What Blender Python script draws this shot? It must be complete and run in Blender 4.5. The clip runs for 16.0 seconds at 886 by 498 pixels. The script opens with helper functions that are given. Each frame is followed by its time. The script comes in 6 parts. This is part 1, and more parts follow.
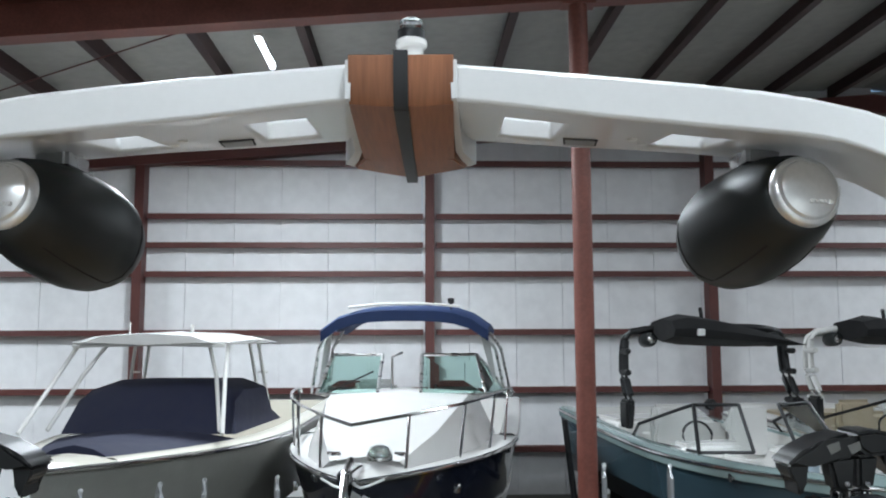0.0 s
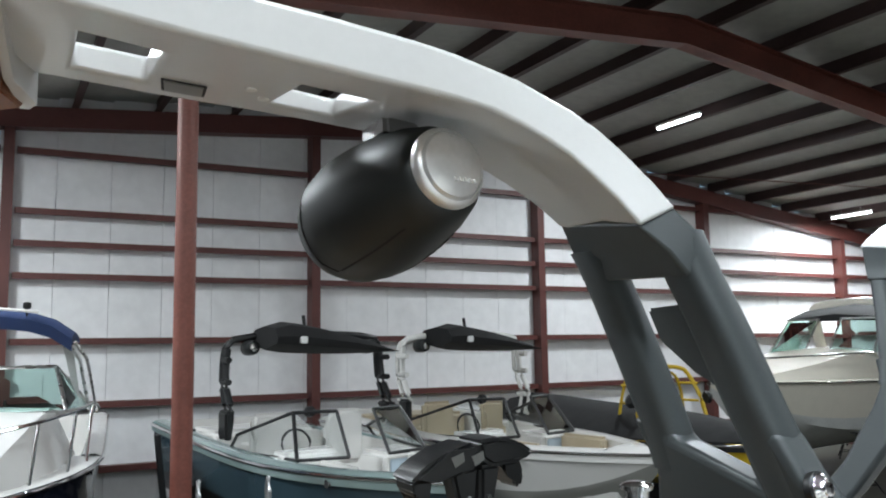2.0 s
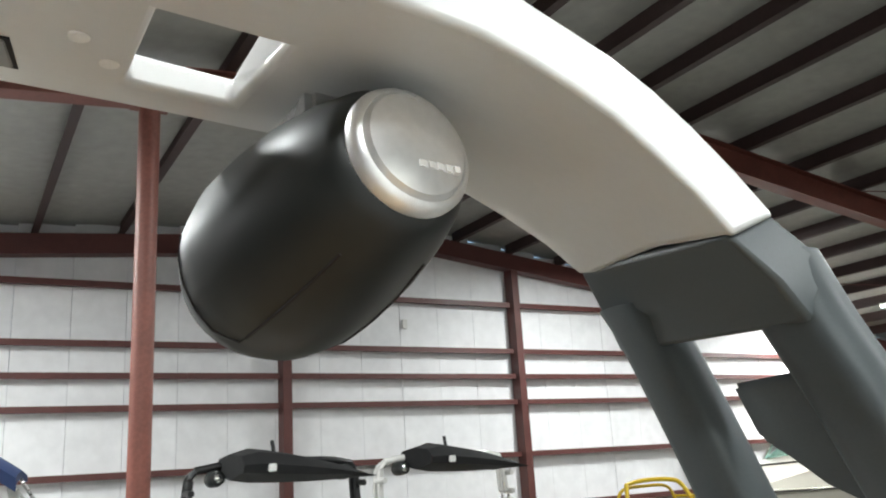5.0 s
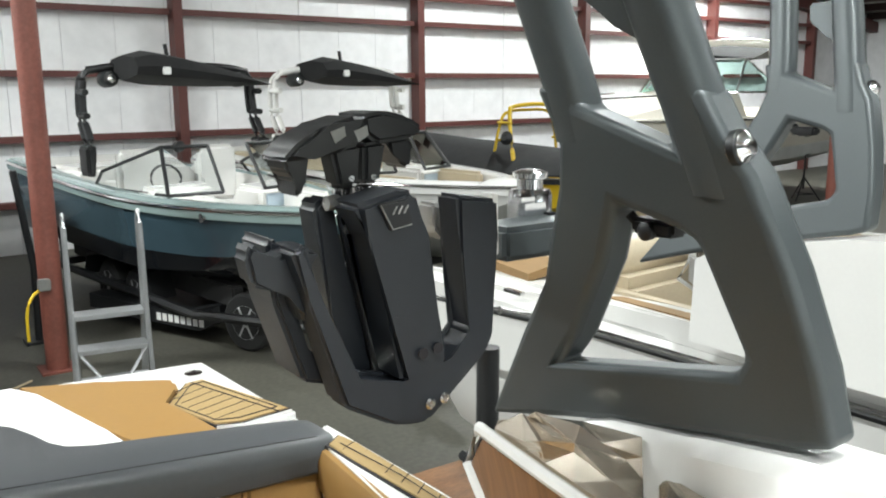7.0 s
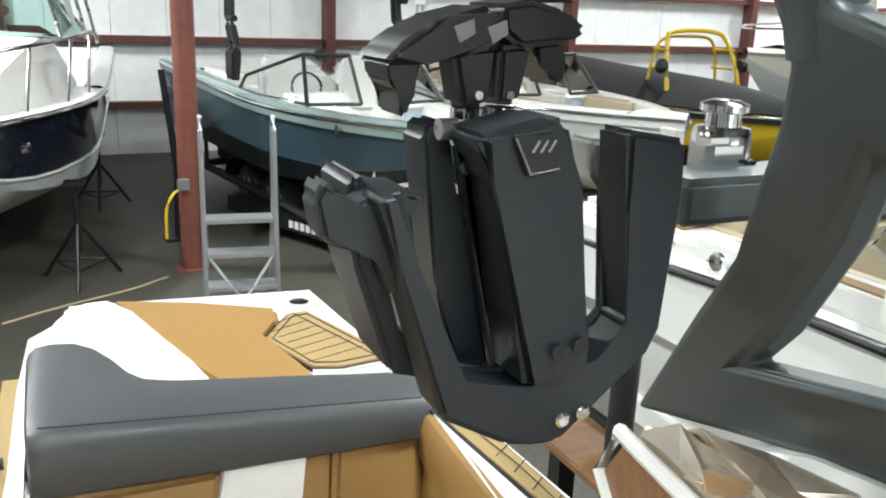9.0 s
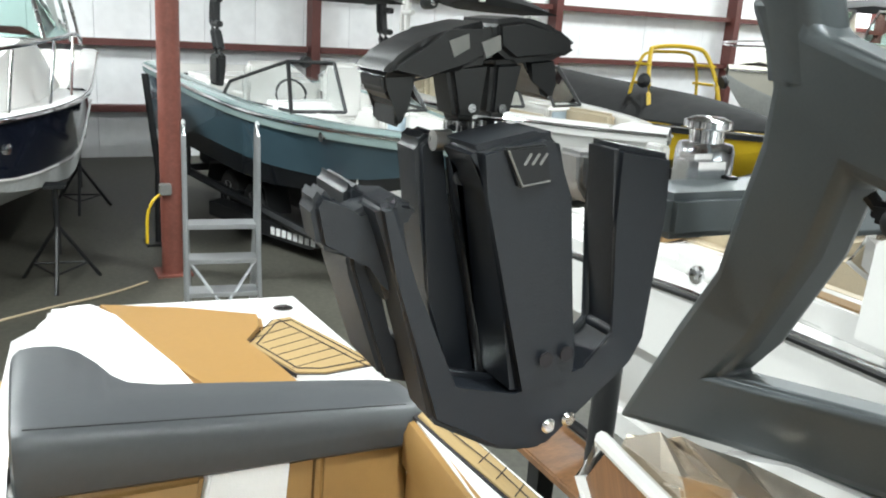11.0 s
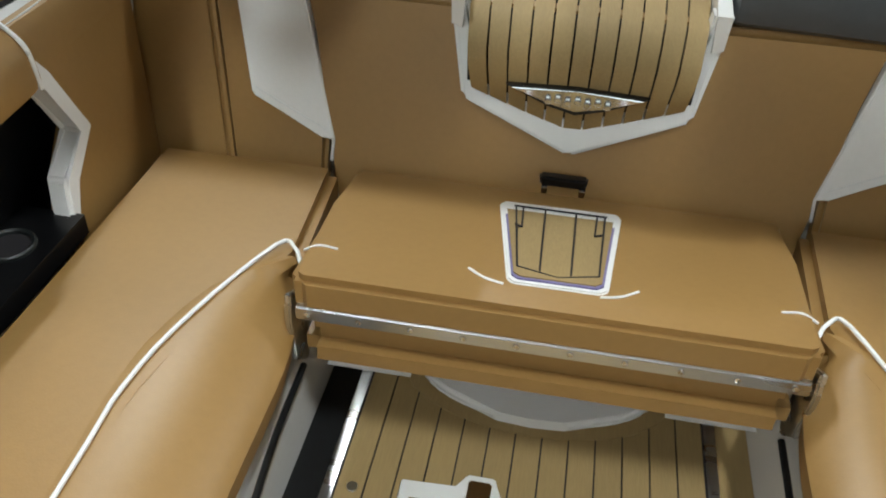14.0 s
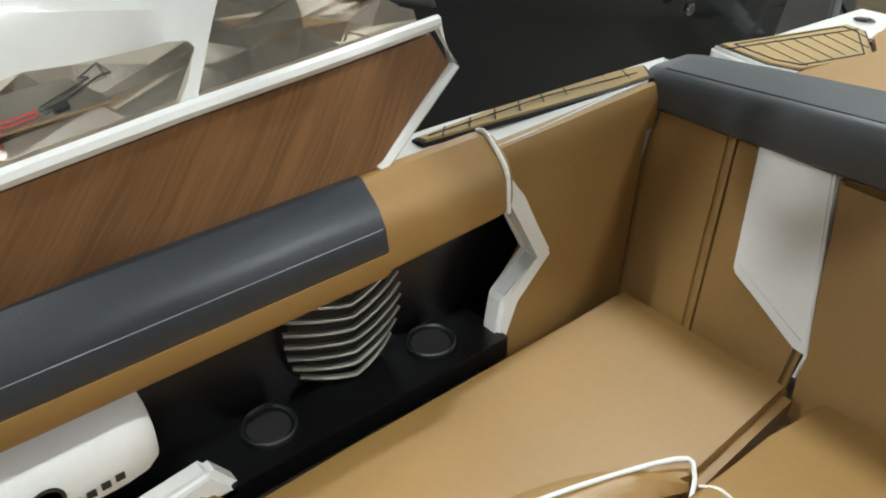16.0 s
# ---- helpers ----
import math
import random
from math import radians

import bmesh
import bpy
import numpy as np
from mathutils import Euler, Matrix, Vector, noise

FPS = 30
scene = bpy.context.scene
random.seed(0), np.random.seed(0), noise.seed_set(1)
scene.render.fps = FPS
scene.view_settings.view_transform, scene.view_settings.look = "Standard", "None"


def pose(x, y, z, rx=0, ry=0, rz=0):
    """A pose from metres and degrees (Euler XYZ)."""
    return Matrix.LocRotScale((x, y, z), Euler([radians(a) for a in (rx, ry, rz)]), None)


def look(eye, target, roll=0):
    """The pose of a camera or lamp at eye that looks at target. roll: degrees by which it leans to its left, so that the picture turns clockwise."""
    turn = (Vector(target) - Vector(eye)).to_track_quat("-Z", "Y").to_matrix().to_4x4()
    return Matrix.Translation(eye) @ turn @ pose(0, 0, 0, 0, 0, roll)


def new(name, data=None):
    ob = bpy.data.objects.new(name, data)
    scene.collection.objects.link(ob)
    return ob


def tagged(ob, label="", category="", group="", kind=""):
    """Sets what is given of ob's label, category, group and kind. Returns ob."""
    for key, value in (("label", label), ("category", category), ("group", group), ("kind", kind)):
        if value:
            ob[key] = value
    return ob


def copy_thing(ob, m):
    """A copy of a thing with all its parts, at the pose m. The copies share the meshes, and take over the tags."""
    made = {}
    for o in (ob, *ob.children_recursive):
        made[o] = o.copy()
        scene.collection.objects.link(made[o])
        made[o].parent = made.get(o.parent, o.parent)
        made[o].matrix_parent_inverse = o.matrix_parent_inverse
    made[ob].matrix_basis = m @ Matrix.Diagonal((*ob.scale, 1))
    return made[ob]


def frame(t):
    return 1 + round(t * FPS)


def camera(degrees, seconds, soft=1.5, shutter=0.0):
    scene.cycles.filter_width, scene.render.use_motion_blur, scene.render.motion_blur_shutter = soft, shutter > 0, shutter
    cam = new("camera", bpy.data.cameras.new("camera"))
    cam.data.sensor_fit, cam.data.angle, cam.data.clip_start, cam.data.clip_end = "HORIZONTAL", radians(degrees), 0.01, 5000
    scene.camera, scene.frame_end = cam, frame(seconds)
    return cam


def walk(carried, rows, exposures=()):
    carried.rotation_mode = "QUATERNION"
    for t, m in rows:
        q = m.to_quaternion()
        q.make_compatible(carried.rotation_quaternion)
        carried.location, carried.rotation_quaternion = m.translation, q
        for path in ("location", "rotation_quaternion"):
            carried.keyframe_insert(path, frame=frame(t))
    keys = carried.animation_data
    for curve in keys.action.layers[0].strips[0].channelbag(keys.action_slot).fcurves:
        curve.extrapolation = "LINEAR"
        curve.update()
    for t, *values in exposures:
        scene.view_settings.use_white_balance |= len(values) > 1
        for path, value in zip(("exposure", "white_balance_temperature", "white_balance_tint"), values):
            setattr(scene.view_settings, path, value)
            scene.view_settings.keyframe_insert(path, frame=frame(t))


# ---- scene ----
cam = camera(55.5, 16.0, soft=2.0)
PATH = [
    (0, (0.062, -0.588, 3.075), (0.063, 1.4, 3.298), -0.2),
    (0.5, (0.091, -0.573, 3.072), (0.358, 1.399, 3.274), -0.4),
    (1, (0.1, -0.512, 3.063), (0.505, 1.441, 3.217), -0.6),
    (1.5, (0.094, -0.392, 3.065), (0.751, 1.486, 3.269), -0.7),
    (2, (0.122, -0.275, 3.066), (1.011, 1.501, 3.301), -0.9),
    (2.5, (0.193, -0.158, 3.07), (1.068, 1.617, 3.36), -1.0),
    (3, (0.264, -0.014, 3.074), (0.967, 1.82, 3.448), -0.1),
    (3.5, (0.308, 0.148, 3.073), (1.032, 1.942, 3.58), -0.8),
    (3.7, (0.318, 0.201, 3.07), (1.063, 1.964, 3.651), -1.4),
    (5.8, (0.358, 0.103, 3.03), (1.346, 1.81, 3.359), -3.1),
    (6, (0.346, 0.077, 3.015), (1.331, 1.801, 3.248), -2.4),
    (6.5, (0.251, -0.037, 2.984), (1.312, 1.657, 2.914), -1.6),
    (7, (0.207, -0.094, 2.939), (1.326, 1.522, 2.57), -0.5),
    (7.5, (0.202, -0.093, 2.922), (1.326, 1.469, 2.38), 0.6),
    (8, (0.249, -0.015, 2.906), (1.308, 1.582, 2.334), 1.1),
    (8.5, (0.336, 0.098, 2.895), (1.274, 1.77, 2.325), 1.5),
    (9, (0.397, 0.221, 2.899), (1.225, 1.956, 2.348), 2.3),
    (9.2, (0.411, 0.267, 2.896), (1.227, 2.015, 2.366), 2.6),
    (11.5, (0.34, 0.141, 2.904), (1.219, 1.856, 2.37), 3.8),
    (12, (0.236, 0.033, 2.879), (1.013, 1.773, 2.274), 3.9),
    (12.5, (0.12, -0.059, 2.832), (0.749, 1.68, 2.07), 4.0),
    (13, (0.062, -0.088, 2.775), (0.359, 1.646, 1.824), 3.3),
    (13.5, (0.018, -0.09, 2.727), (0.063, 1.565, 1.606), 3.0),
    (14, (-0.022, -0.09, 2.721), (-0.261, 1.47, 1.493), 2.6),
    (14.5, (-0.042, -0.085, 2.722), (-0.602, 1.418, 1.527), 1.3),
    (15, (-0.061, -0.031, 2.715), (-0.871, 1.406, 1.583), 1.0),
    (15.5, (-0.038, 0.078, 2.718), (-1.139, 1.35, 1.636), 0.5),
    (16, (-0.05, 0.237, 2.763), (-1.324, 1.315, 1.66), 0.6),
]
EXPOSURE = [(0.0, -0.08, 6000, 5), (0.5, -0.22, 6050, 5), (1.0, -0.22, 6100, 5), (2.0, -0.02, 6200, 5), (3.5, 0.36, 6450, 5), (6.0, 0.65, 6600, 4), (9.2, 0.8, 6500, 2), (11.5, 0.92, 6300, 2), (12.0, 0.85, 6200, 2), (12.5, 0.72, 6300, 2), (13.0, 0.34, 6300, 2), (13.5, 0.2, 6350, 2), (14.5, -0.18, 6400, 2), (15.2, 0.0, 6400, 2), (16.0, 0.16, 6500, 2)]
walk(cam, [(t, look(eye, target, roll)) for t, eye, target, roll in PATH], EXPOSURE)

# ---- light: daylight through the open front door, sky outside, strip lights under the roof ----
world = bpy.data.worlds.new("sky")
scene.world = world
world.use_nodes = True
sky = world.node_tree.nodes.new("ShaderNodeTexSky")
sky.sky_type, sky.sun_disc, sky.sun_elevation, sky.sun_rotation = "NISHITA", False, radians(50), radians(160)
world.node_tree.nodes["Background"].inputs[1].default_value = 0.12
world.node_tree.links.new(sky.outputs[0], world.node_tree.nodes["Background"].inputs[0])
sun = new("sun", bpy.data.lights.new("sun", "SUN"))
sun.data.energy, sun.data.angle, sun.data.color = 2.5, radians(0.5), (1.0, 0.95, 0.88)
sun.matrix_world = look((0, -40, 50), (6, -30, 0))
HALL = Matrix.Translation((0, 16.33, 0)) @ pose(0, 0, 0, 0, 0, 2.0)
scene.view_settings.exposure = 0.0


def area_lamp(name, m, w, h, watts, color=(1, 1, 1)):
    ob = new(name, bpy.data.lights.new(name, "AREA"))
    ob.data.shape, ob.data.size, ob.data.size_y, ob.data.energy, ob.data.color = "RECTANGLE", w, h, watts, color
    ob.matrix_world = m
    return ob


# daylight in the opening of the big front door
area_lamp("door_daylight", HALL @ look((0.5, -29.6, 2.6), (0.5, 0, 1.6)), 13.0, 5.0, 210, (0.93, 0.97, 1.0))


# ---- materials ----
def material(name, color, rough=0.5, metal=0.0, vary=0.08, scale=6.0, bump=0.0, bump_scale=120.0, fine=None, coat=0.0, stretch=(1, 1, 1), random_value=0.0, lean=0.0):
    """A surface with two scales of colour variation, uneven gloss and fine relief, in object metres."""
    m = bpy.data.materials.new(name)
    m.use_nodes = True
    n, l = m.node_tree.nodes, m.node_tree.links
    b = n["Principled BSDF"]
    co = n.new("ShaderNodeTexCoord")
    mp = n.new("ShaderNodeMapping")
    mp.inputs["Scale"].default_value = stretch
    if lean:
        mp.vector_type = "TEXTURE"
        mp.inputs["Scale"].default_value = [1 / k for k in stretch]
        mp.inputs["Rotation"].default_value = (radians(lean), 0, 0)
    l.new(co.outputs["Object"], mp.inputs[0])
    big, small = n.new("ShaderNodeTexNoise"), n.new("ShaderNodeTexNoise")
    for tex, sc in ((big, scale), (small, fine or scale * 14)):
        tex.inputs["Scale"].default_value, tex.inputs["Detail"].default_value = sc, 5
        l.new(mp.outputs[0], tex.inputs["Vector"])
    mixer = n.new("ShaderNodeMath")
    mixer.operation = "ADD"
    l.new(big.outputs[0], mixer.inputs[0])
    l.new(small.outputs[0], mixer.inputs[1])
    ramp = n.new("ShaderNodeValToRGB")
    ramp.color_ramp.elements[0].position, ramp.color_ramp.elements[1].position = 0.7, 1.3
    half = n.new("ShaderNodeMath")
    half.operation = "MULTIPLY"
    half.inputs[1].default_value = 1.0
    l.new(mixer.outputs[0], half.inputs[0])
    rng = n.new("ShaderNodeMapRange")
    rng.inputs[1].default_value, rng.inputs[2].default_value = 0.7, 1.3
    l.new(half.outputs[0], rng.inputs[0])
    ramp.color_ramp.elements[0].position, ramp.color_ramp.elements[1].position = 0.0, 1.0
    ramp.color_ramp.elements[0].color = (*[max(0, c * (1 - vary)) for c in color], 1)
    ramp.color_ramp.elements[1].color = (*[min(1, c * (1 + vary)) for c in color], 1)
    l.new(rng.outputs[0], ramp.inputs[0])
    out = ramp.outputs[0]
    if random_value:
        info, hsv, r2 = n.new("ShaderNodeObjectInfo"), n.new("ShaderNodeHueSaturation"), n.new("ShaderNodeMapRange")
        r2.inputs[3].default_value, r2.inputs[4].default_value = 1 - random_value, 1 + random_value
        l.new(info.outputs["Random"], r2.inputs[0])
        l.new(r2.outputs[0], hsv.inputs["Value"])
        l.new(out, hsv.inputs["Color"])
        out = hsv.outputs[0]
    l.new(out, b.inputs["Base Color"])
    rr = n.new("ShaderNodeMapRange")
    rr.inputs[3].default_value, rr.inputs[4].default_value = rough * 0.85, min(1, rough * 1.15)
    l.new(big.outputs[0], rr.inputs[0])
    l.new(rr.outputs[0], b.inputs["Roughness"])
    b.inputs["Metallic"].default_value, b.inputs["Coat Weight"].default_value = metal, coat
    if bump:
        t3, bm_node = n.new("ShaderNodeTexNoise"), n.new("ShaderNodeBump")
        t3.inputs["Scale"].default_value, t3.inputs["Detail"].default_value = bump_scale, 3
        l.new(mp.outputs[0], t3.inputs["Vector"])
        bm_node.inputs["Strength"].default_value, bm_node.inputs["Distance"].default_value = bump, 0.004
        l.new(t3.outputs[0], bm_node.inputs["Height"])
        l.new(bm_node.outputs[0], b.inputs["Normal"])
    return m


def glow(name, color, strength):
    m = bpy.data.materials.new(name)
    m.use_nodes = True
    b = m.node_tree.nodes["Principled BSDF"]
    b.inputs["Emission Color"].default_value, b.inputs["Emission Strength"].default_value = (*color, 1), strength
    return m


def glass(name, color, rough=0.02):
    m = bpy.data.materials.new(name)
    m.use_nodes = True
    b = m.node_tree.nodes["Principled BSDF"]
    b.inputs["Base Color"].default_value, b.inputs["Transmission Weight"].default_value = (*color, 1), 1.0
    b.inputs["Roughness"].default_value, b.inputs["IOR"].default_value = rough, 1.2
    return m


M_CONCRETE = material("concrete", (0.07, 0.067, 0.053), 0.55, vary=0.3, scale=0.7, fine=22, bump=0.15, bump_scale=60)
M_LINER = material("wall_liner", (0.83, 0.83, 0.84), 0.6, vary=0.07, scale=0.8, fine=4, bump=0.7, bump_scale=2.2)
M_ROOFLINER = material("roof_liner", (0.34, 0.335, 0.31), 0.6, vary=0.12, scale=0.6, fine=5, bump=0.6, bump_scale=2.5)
M_REDSTEEL = material("red_oxide_steel", (0.1, 0.031, 0.026), 0.5, vary=0.2, scale=2, fine=40)
# red oxide steel again, its colour darkened to carry the shade under the roof
M_PURLIN = material("shaded_purlin_steel", (0.04, 0.02, 0.018), 0.6, vary=0.25, scale=2, fine=30)
M_CASTSILVER = material("cast_silver", (0.46, 0.46, 0.45), 0.42, metal=0.25, vary=0.06)
M_PILLAR = material("pillar_paint", (0.19, 0.062, 0.045), 0.5, vary=0.2, scale=2.5, fine=30, bump=0.1, bump_scale=40)
M_GEL = material("white_gelcoat", (0.74, 0.73, 0.705), 0.25, vary=0.015, coat=0.4)
M_TOWER_WHITE = material("white_tower_paint", (0.62, 0.62, 0.615), 0.32, vary=0.02, coat=0.2)
M_TOWER_GREY = material("graphite_tower_paint", (0.07, 0.08, 0.084), 0.42, metal=0.3, vary=0.06, scale=4, fine=300)
M_TAN = material("tan_vinyl", (0.3, 0.17, 0.054), 0.44, vary=0.045, scale=2.2, fine=60, bump=0.07, bump_scale=260)
M_TANSEAT = M_TAN
M_WHITEVINYL = material("white_vinyl", (0.8, 0.79, 0.77), 0.42, vary=0.02, bump=0.18, bump_scale=260)
M_GREYVINYL = material("charcoal_vinyl", (0.06, 0.064, 0.068), 0.42, vary=0.06, scale=4, bump=0.07, bump_scale=240)
M_TEAK = material("teak_foam", (0.31, 0.212, 0.088), 0.75, vary=0.08, scale=9, fine=180, stretch=(1, 0.12, 1), bump=0.2, bump_scale=300, random_value=0.05)
M_POCKET = material("gloss_black_plastic", (0.004, 0.004, 0.0045), 0.3, vary=0.1, bump=0.05, bump_scale=200)
# the bolsters' charcoal vinyl with the arm rest's shade put into the colour
M_SHADEDVINYL = material("shaded_charcoal_vinyl", (0.03, 0.034, 0.04), 0.34, vary=0.06, scale=4, bump=0.07, bump_scale=240)
M_TEAKBROWN = material("brown_teak_foam", (0.24, 0.145, 0.06), 0.75, vary=0.12, scale=9, fine=180, stretch=(1, 0.12, 1), bump=0.2, bump_scale=300)
M_GROOVE = material("dark_groove", (0.012, 0.010, 0.012), 0.8)
M_WOOD = material("striped_brown_panel", (0.2, 0.098, 0.042), 0.36, vary=0.3, scale=4, fine=30, stretch=(1, 5, 0.2), coat=0.2, lean=-35)
M_BLOCK = material("copper_brown_wrap", (0.26, 0.1, 0.042), 0.42, vary=0.25, scale=7, fine=60, stretch=(3, 0.2, 0.2))
M_BLACK = material("black_plastic", (0.008, 0.0085, 0.0095), 0.42, vary=0.1, bump=0.08, bump_scale=300)
M_BLACKMATTE = material("black_powder_coat", (0.011, 0.0135, 0.018), 0.42, vary=0.1, bump=0.15, bump_scale=500)
M_SPK = material("satin_black_can", (0.009, 0.0112, 0.0112), 0.46, vary=0.08, scale=3)
M_CHROME = material("chrome", (0.75, 0.75, 0.76), 0.12, metal=1.0, vary=0.03)
M_BRUSHED = material("brushed_aluminium", (0.62, 0.62, 0.62), 0.28, metal=1.0, vary=0.06, scale=20, stretch=(0.1, 1, 1))
M_ALU = material("ladder_aluminium", (0.48, 0.49, 0.5), 0.42, metal=0.8, vary=0.08)
M_NAVY = material("navy_canvas", (0.010, 0.012, 0.035), 0.8, vary=0.12, bump=0.3, bump_scale=30)
M_NAVYHULL = material("navy_gelcoat", (0.012, 0.015, 0.028), 0.12, vary=0.05, coat=0.6)
M_BLUECANVAS = material("blue_canvas", (0.012, 0.03, 0.1), 0.75, vary=0.1, bump=0.3, bump_scale=30)
M_BLACKCANVAS = material("black_canvas", (0.007, 0.007, 0.0075), 0.95, vary=0.15, bump=0.5, bump_scale=14)
M_TEALGREY = material("teal_grey_gelcoat", (0.045, 0.078, 0.098), 0.16, vary=0.04, coat=0.6)
M_SILVERTEAL = material("silver_teal_gelcoat", (0.34, 0.44, 0.43), 0.14, metal=0.3, vary=0.04, coat=0.6)
M_BLACKHULL = material("black_gelcoat", (0.007, 0.008, 0.010), 0.1, vary=0.05, coat=0.6)
M_CREAM = material("cream_gelcoat", (0.64, 0.61, 0.53), 0.25, vary=0.03, coat=0.4)
M_GREYHULL = material("grey_gelcoat", (0.27, 0.27, 0.25), 0.3, vary=0.06, coat=0.3)
M_BOTTOM = material("antifoul_grey", (0.46, 0.47, 0.46), 0.6, vary=0.12, scale=2)
M_BEIGEVINYL = material("beige_vinyl", (0.44, 0.37, 0.26), 0.5, vary=0.06, bump=0.2, bump_scale=200)
M_TINT = glass("green_tinted_glass", (0.55, 0.75, 0.7))
M_CLEAR = glass("clear_glass", (0.9, 0.93, 0.93))
M_YELLOW = material("yellow_paint", (0.62, 0.42, 0.02), 0.35, vary=0.05)
M_FACET = material("champagne_facets", (0.6, 0.53, 0.44), 0.17, metal=0.85, vary=0.08, scale=12)
M_RUBBER = material("black_rubber", (0.015, 0.015, 0.015), 0.75, vary=0.15)
M_RIM = material("machined_rim", (0.5, 0.5, 0.51), 0.35, metal=0.4)
M_PLY = material("plywood_block", (0.42, 0.34, 0.22), 0.75, vary=0.15, scale=5, fine=60, stretch=(1, 1, 6))
M_REDPLASTIC = material("red_plastic", (0.4, 0.02, 0.02), 0.4)
M_ORANGE = material("orange_label", (0.75, 0.22, 0.02), 0.5)
M_LABEL = material("white_label", (0.75, 0.75, 0.74), 0.5)
M_INK = material("black_ink", (0.02, 0.02, 0.02), 0.5)
M_REDINK = material("red_ink", (0.5, 0.03, 0.03), 0.5)
M_LILAC = material("lilac_piping", (0.16, 0.14, 0.3), 0.5)
M_TUBE = glow("strip_light_glow", (0.9, 0.95, 1.0), 14.0)
M_HATCH = material("grey_hatch", (0.2, 0.2, 0.19), 0.4)
M_GRILLE = material("bronze_grey_slat", (0.16, 0.15, 0.12), 0.4, metal=0.4)
M_LABELGREY = material("pale_thread", (0.35, 0.36, 0.38), 0.6)
M_CAP = material("brushed_cap", (0.8, 0.8, 0.8), 0.34, metal=0.7, vary=0.05, scale=8)
M_GREENINK = material("green_ink", (0.02, 0.25, 0.08), 0.5)
M_PALEBLUE = material("pale_blue_vinyl", (0.5, 0.6, 0.68), 0.5)


# ---- building tools ----
def to_mesh(name, bm, mat, smooth=True):
    bmesh.ops.recalc_face_normals(bm, faces=bm.faces)
    me = bpy.data.meshes.new(name)
    bm.to_mesh(me)
    bm.free()
    me.materials.append(mat)
    if smooth:
        me.polygons.foreach_set("use_smooth", [True] * len(me.polygons))
        me.set_sharp_from_angle(angle=radians(38))
    return me


def part(name, bm, mat, parent=None, label="", smooth=True):
    ob = new(name, to_mesh(name, bm, mat, smooth))
    if parent:
        ob.parent = parent
    if label:
        ob["label"] = label
    return ob


def thing(name, label, category, group="", kind="", m=None):
    ob = new(name)
    ob.empty_display_size = 0.1
    if m is not None:
        ob.matrix_basis = m
    return tagged(ob, label, category, group, kind)


def solid(name, bm, mat, label, category, group="", kind="", smooth=True):
    return tagged(part(name, bm, mat, None, "", smooth), label, category, group, kind)


def add_box(bm, lo, hi, bevel=0.0, seg=2, m=None):
    lo, hi = Vector(lo), Vector(hi)
    r = bmesh.ops.create_cube(bm, size=1, matrix=Matrix.Translation((lo + hi) / 2) @ Matrix.Diagonal((*(hi - lo), 1)))
    vs = r["verts"]
    if m is not None:
        bmesh.ops.transform(bm, matrix=m, verts=vs)
    if bevel:
        es = list({e for v in vs for e in v.link_edges})
        bmesh.ops.bevel(bm, geom=es, offset=bevel, segments=seg, affect="EDGES", clamp_overlap=True)


def box(lo, hi, bevel=0.0, seg=2, m=None):
    bm = bmesh.new()
    add_box(bm, lo, hi, bevel, seg, m)
    return bm


def add_prism(bm, pts, push, bevel=0.0, seg=2, top_only=False):
    """A slab: the outline pts (3D, flat or gently bent), pushed by the vector push."""
    push = Vector(push)
    a = [bm.verts.new(p) for p in pts]
    b = [bm.verts.new(Vector(p) + push) for p in pts]
    n = len(pts)
    fa, fb = bm.faces.new(a), bm.faces.new(b[::-1])
    for i in range(n):
        bm.faces.new((a[(i + 1) % n], a[i], b[i], b[(i + 1) % n]))
    if bevel:
        es = list(fa.edges) + ([] if top_only else list(fb.edges))
        if not top_only:
            es += [e for e in {e for v in a for e in v.link_edges} if e not in es]
        bmesh.ops.bevel(bm, geom=es, offset=bevel, segments=seg, affect="EDGES", clamp_overlap=True)


def prism(pts, push, bevel=0.0, seg=2, top_only=False):
    bm = bmesh.new()
    add_prism(bm, pts, push, bevel, seg, top_only)
    return bm


def add_loft(bm, rings, closed=True, caps=True):
    rows = [[bm.verts.new(p) for p in r] for r in rings]
    n = len(rows[0])
    for r0, r1 in zip(rows, rows[1:]):
        for i in range(n if closed else n - 1):
            bm.faces.new((r0[i], r0[(i + 1) % n], r1[(i + 1) % n], r1[i]))
    if caps and closed:
        bm.faces.new(rows[0][::-1])
        bm.faces.new(rows[-1])


def loft(rings, closed=True, caps=True):
    bm = bmesh.new()
    add_loft(bm, rings, closed, caps)
    return bm


def smooth_line(pts, steps=6):
    """Catmull-Rom through pts."""
    p = [Vector(q) for q in pts]
    p = [2 * p[0] - p[1], *p, 2 * p[-1] - p[-2]]
    out = []
    for i in range(1, len(p) - 2):
        for k in range(steps):
            t = k / steps
            out.append(0.5 * (2 * p[i] + (p[i + 1] - p[i - 1]) * t + (2 * p[i - 1] - 5 * p[i] + 4 * p[i + 1] - p[i + 2]) * t * t + (3 * p[i] - p[i - 1] - 3 * p[i + 1] + p[i + 2]) * t ** 3))
    out.append(p[-2])
    return out


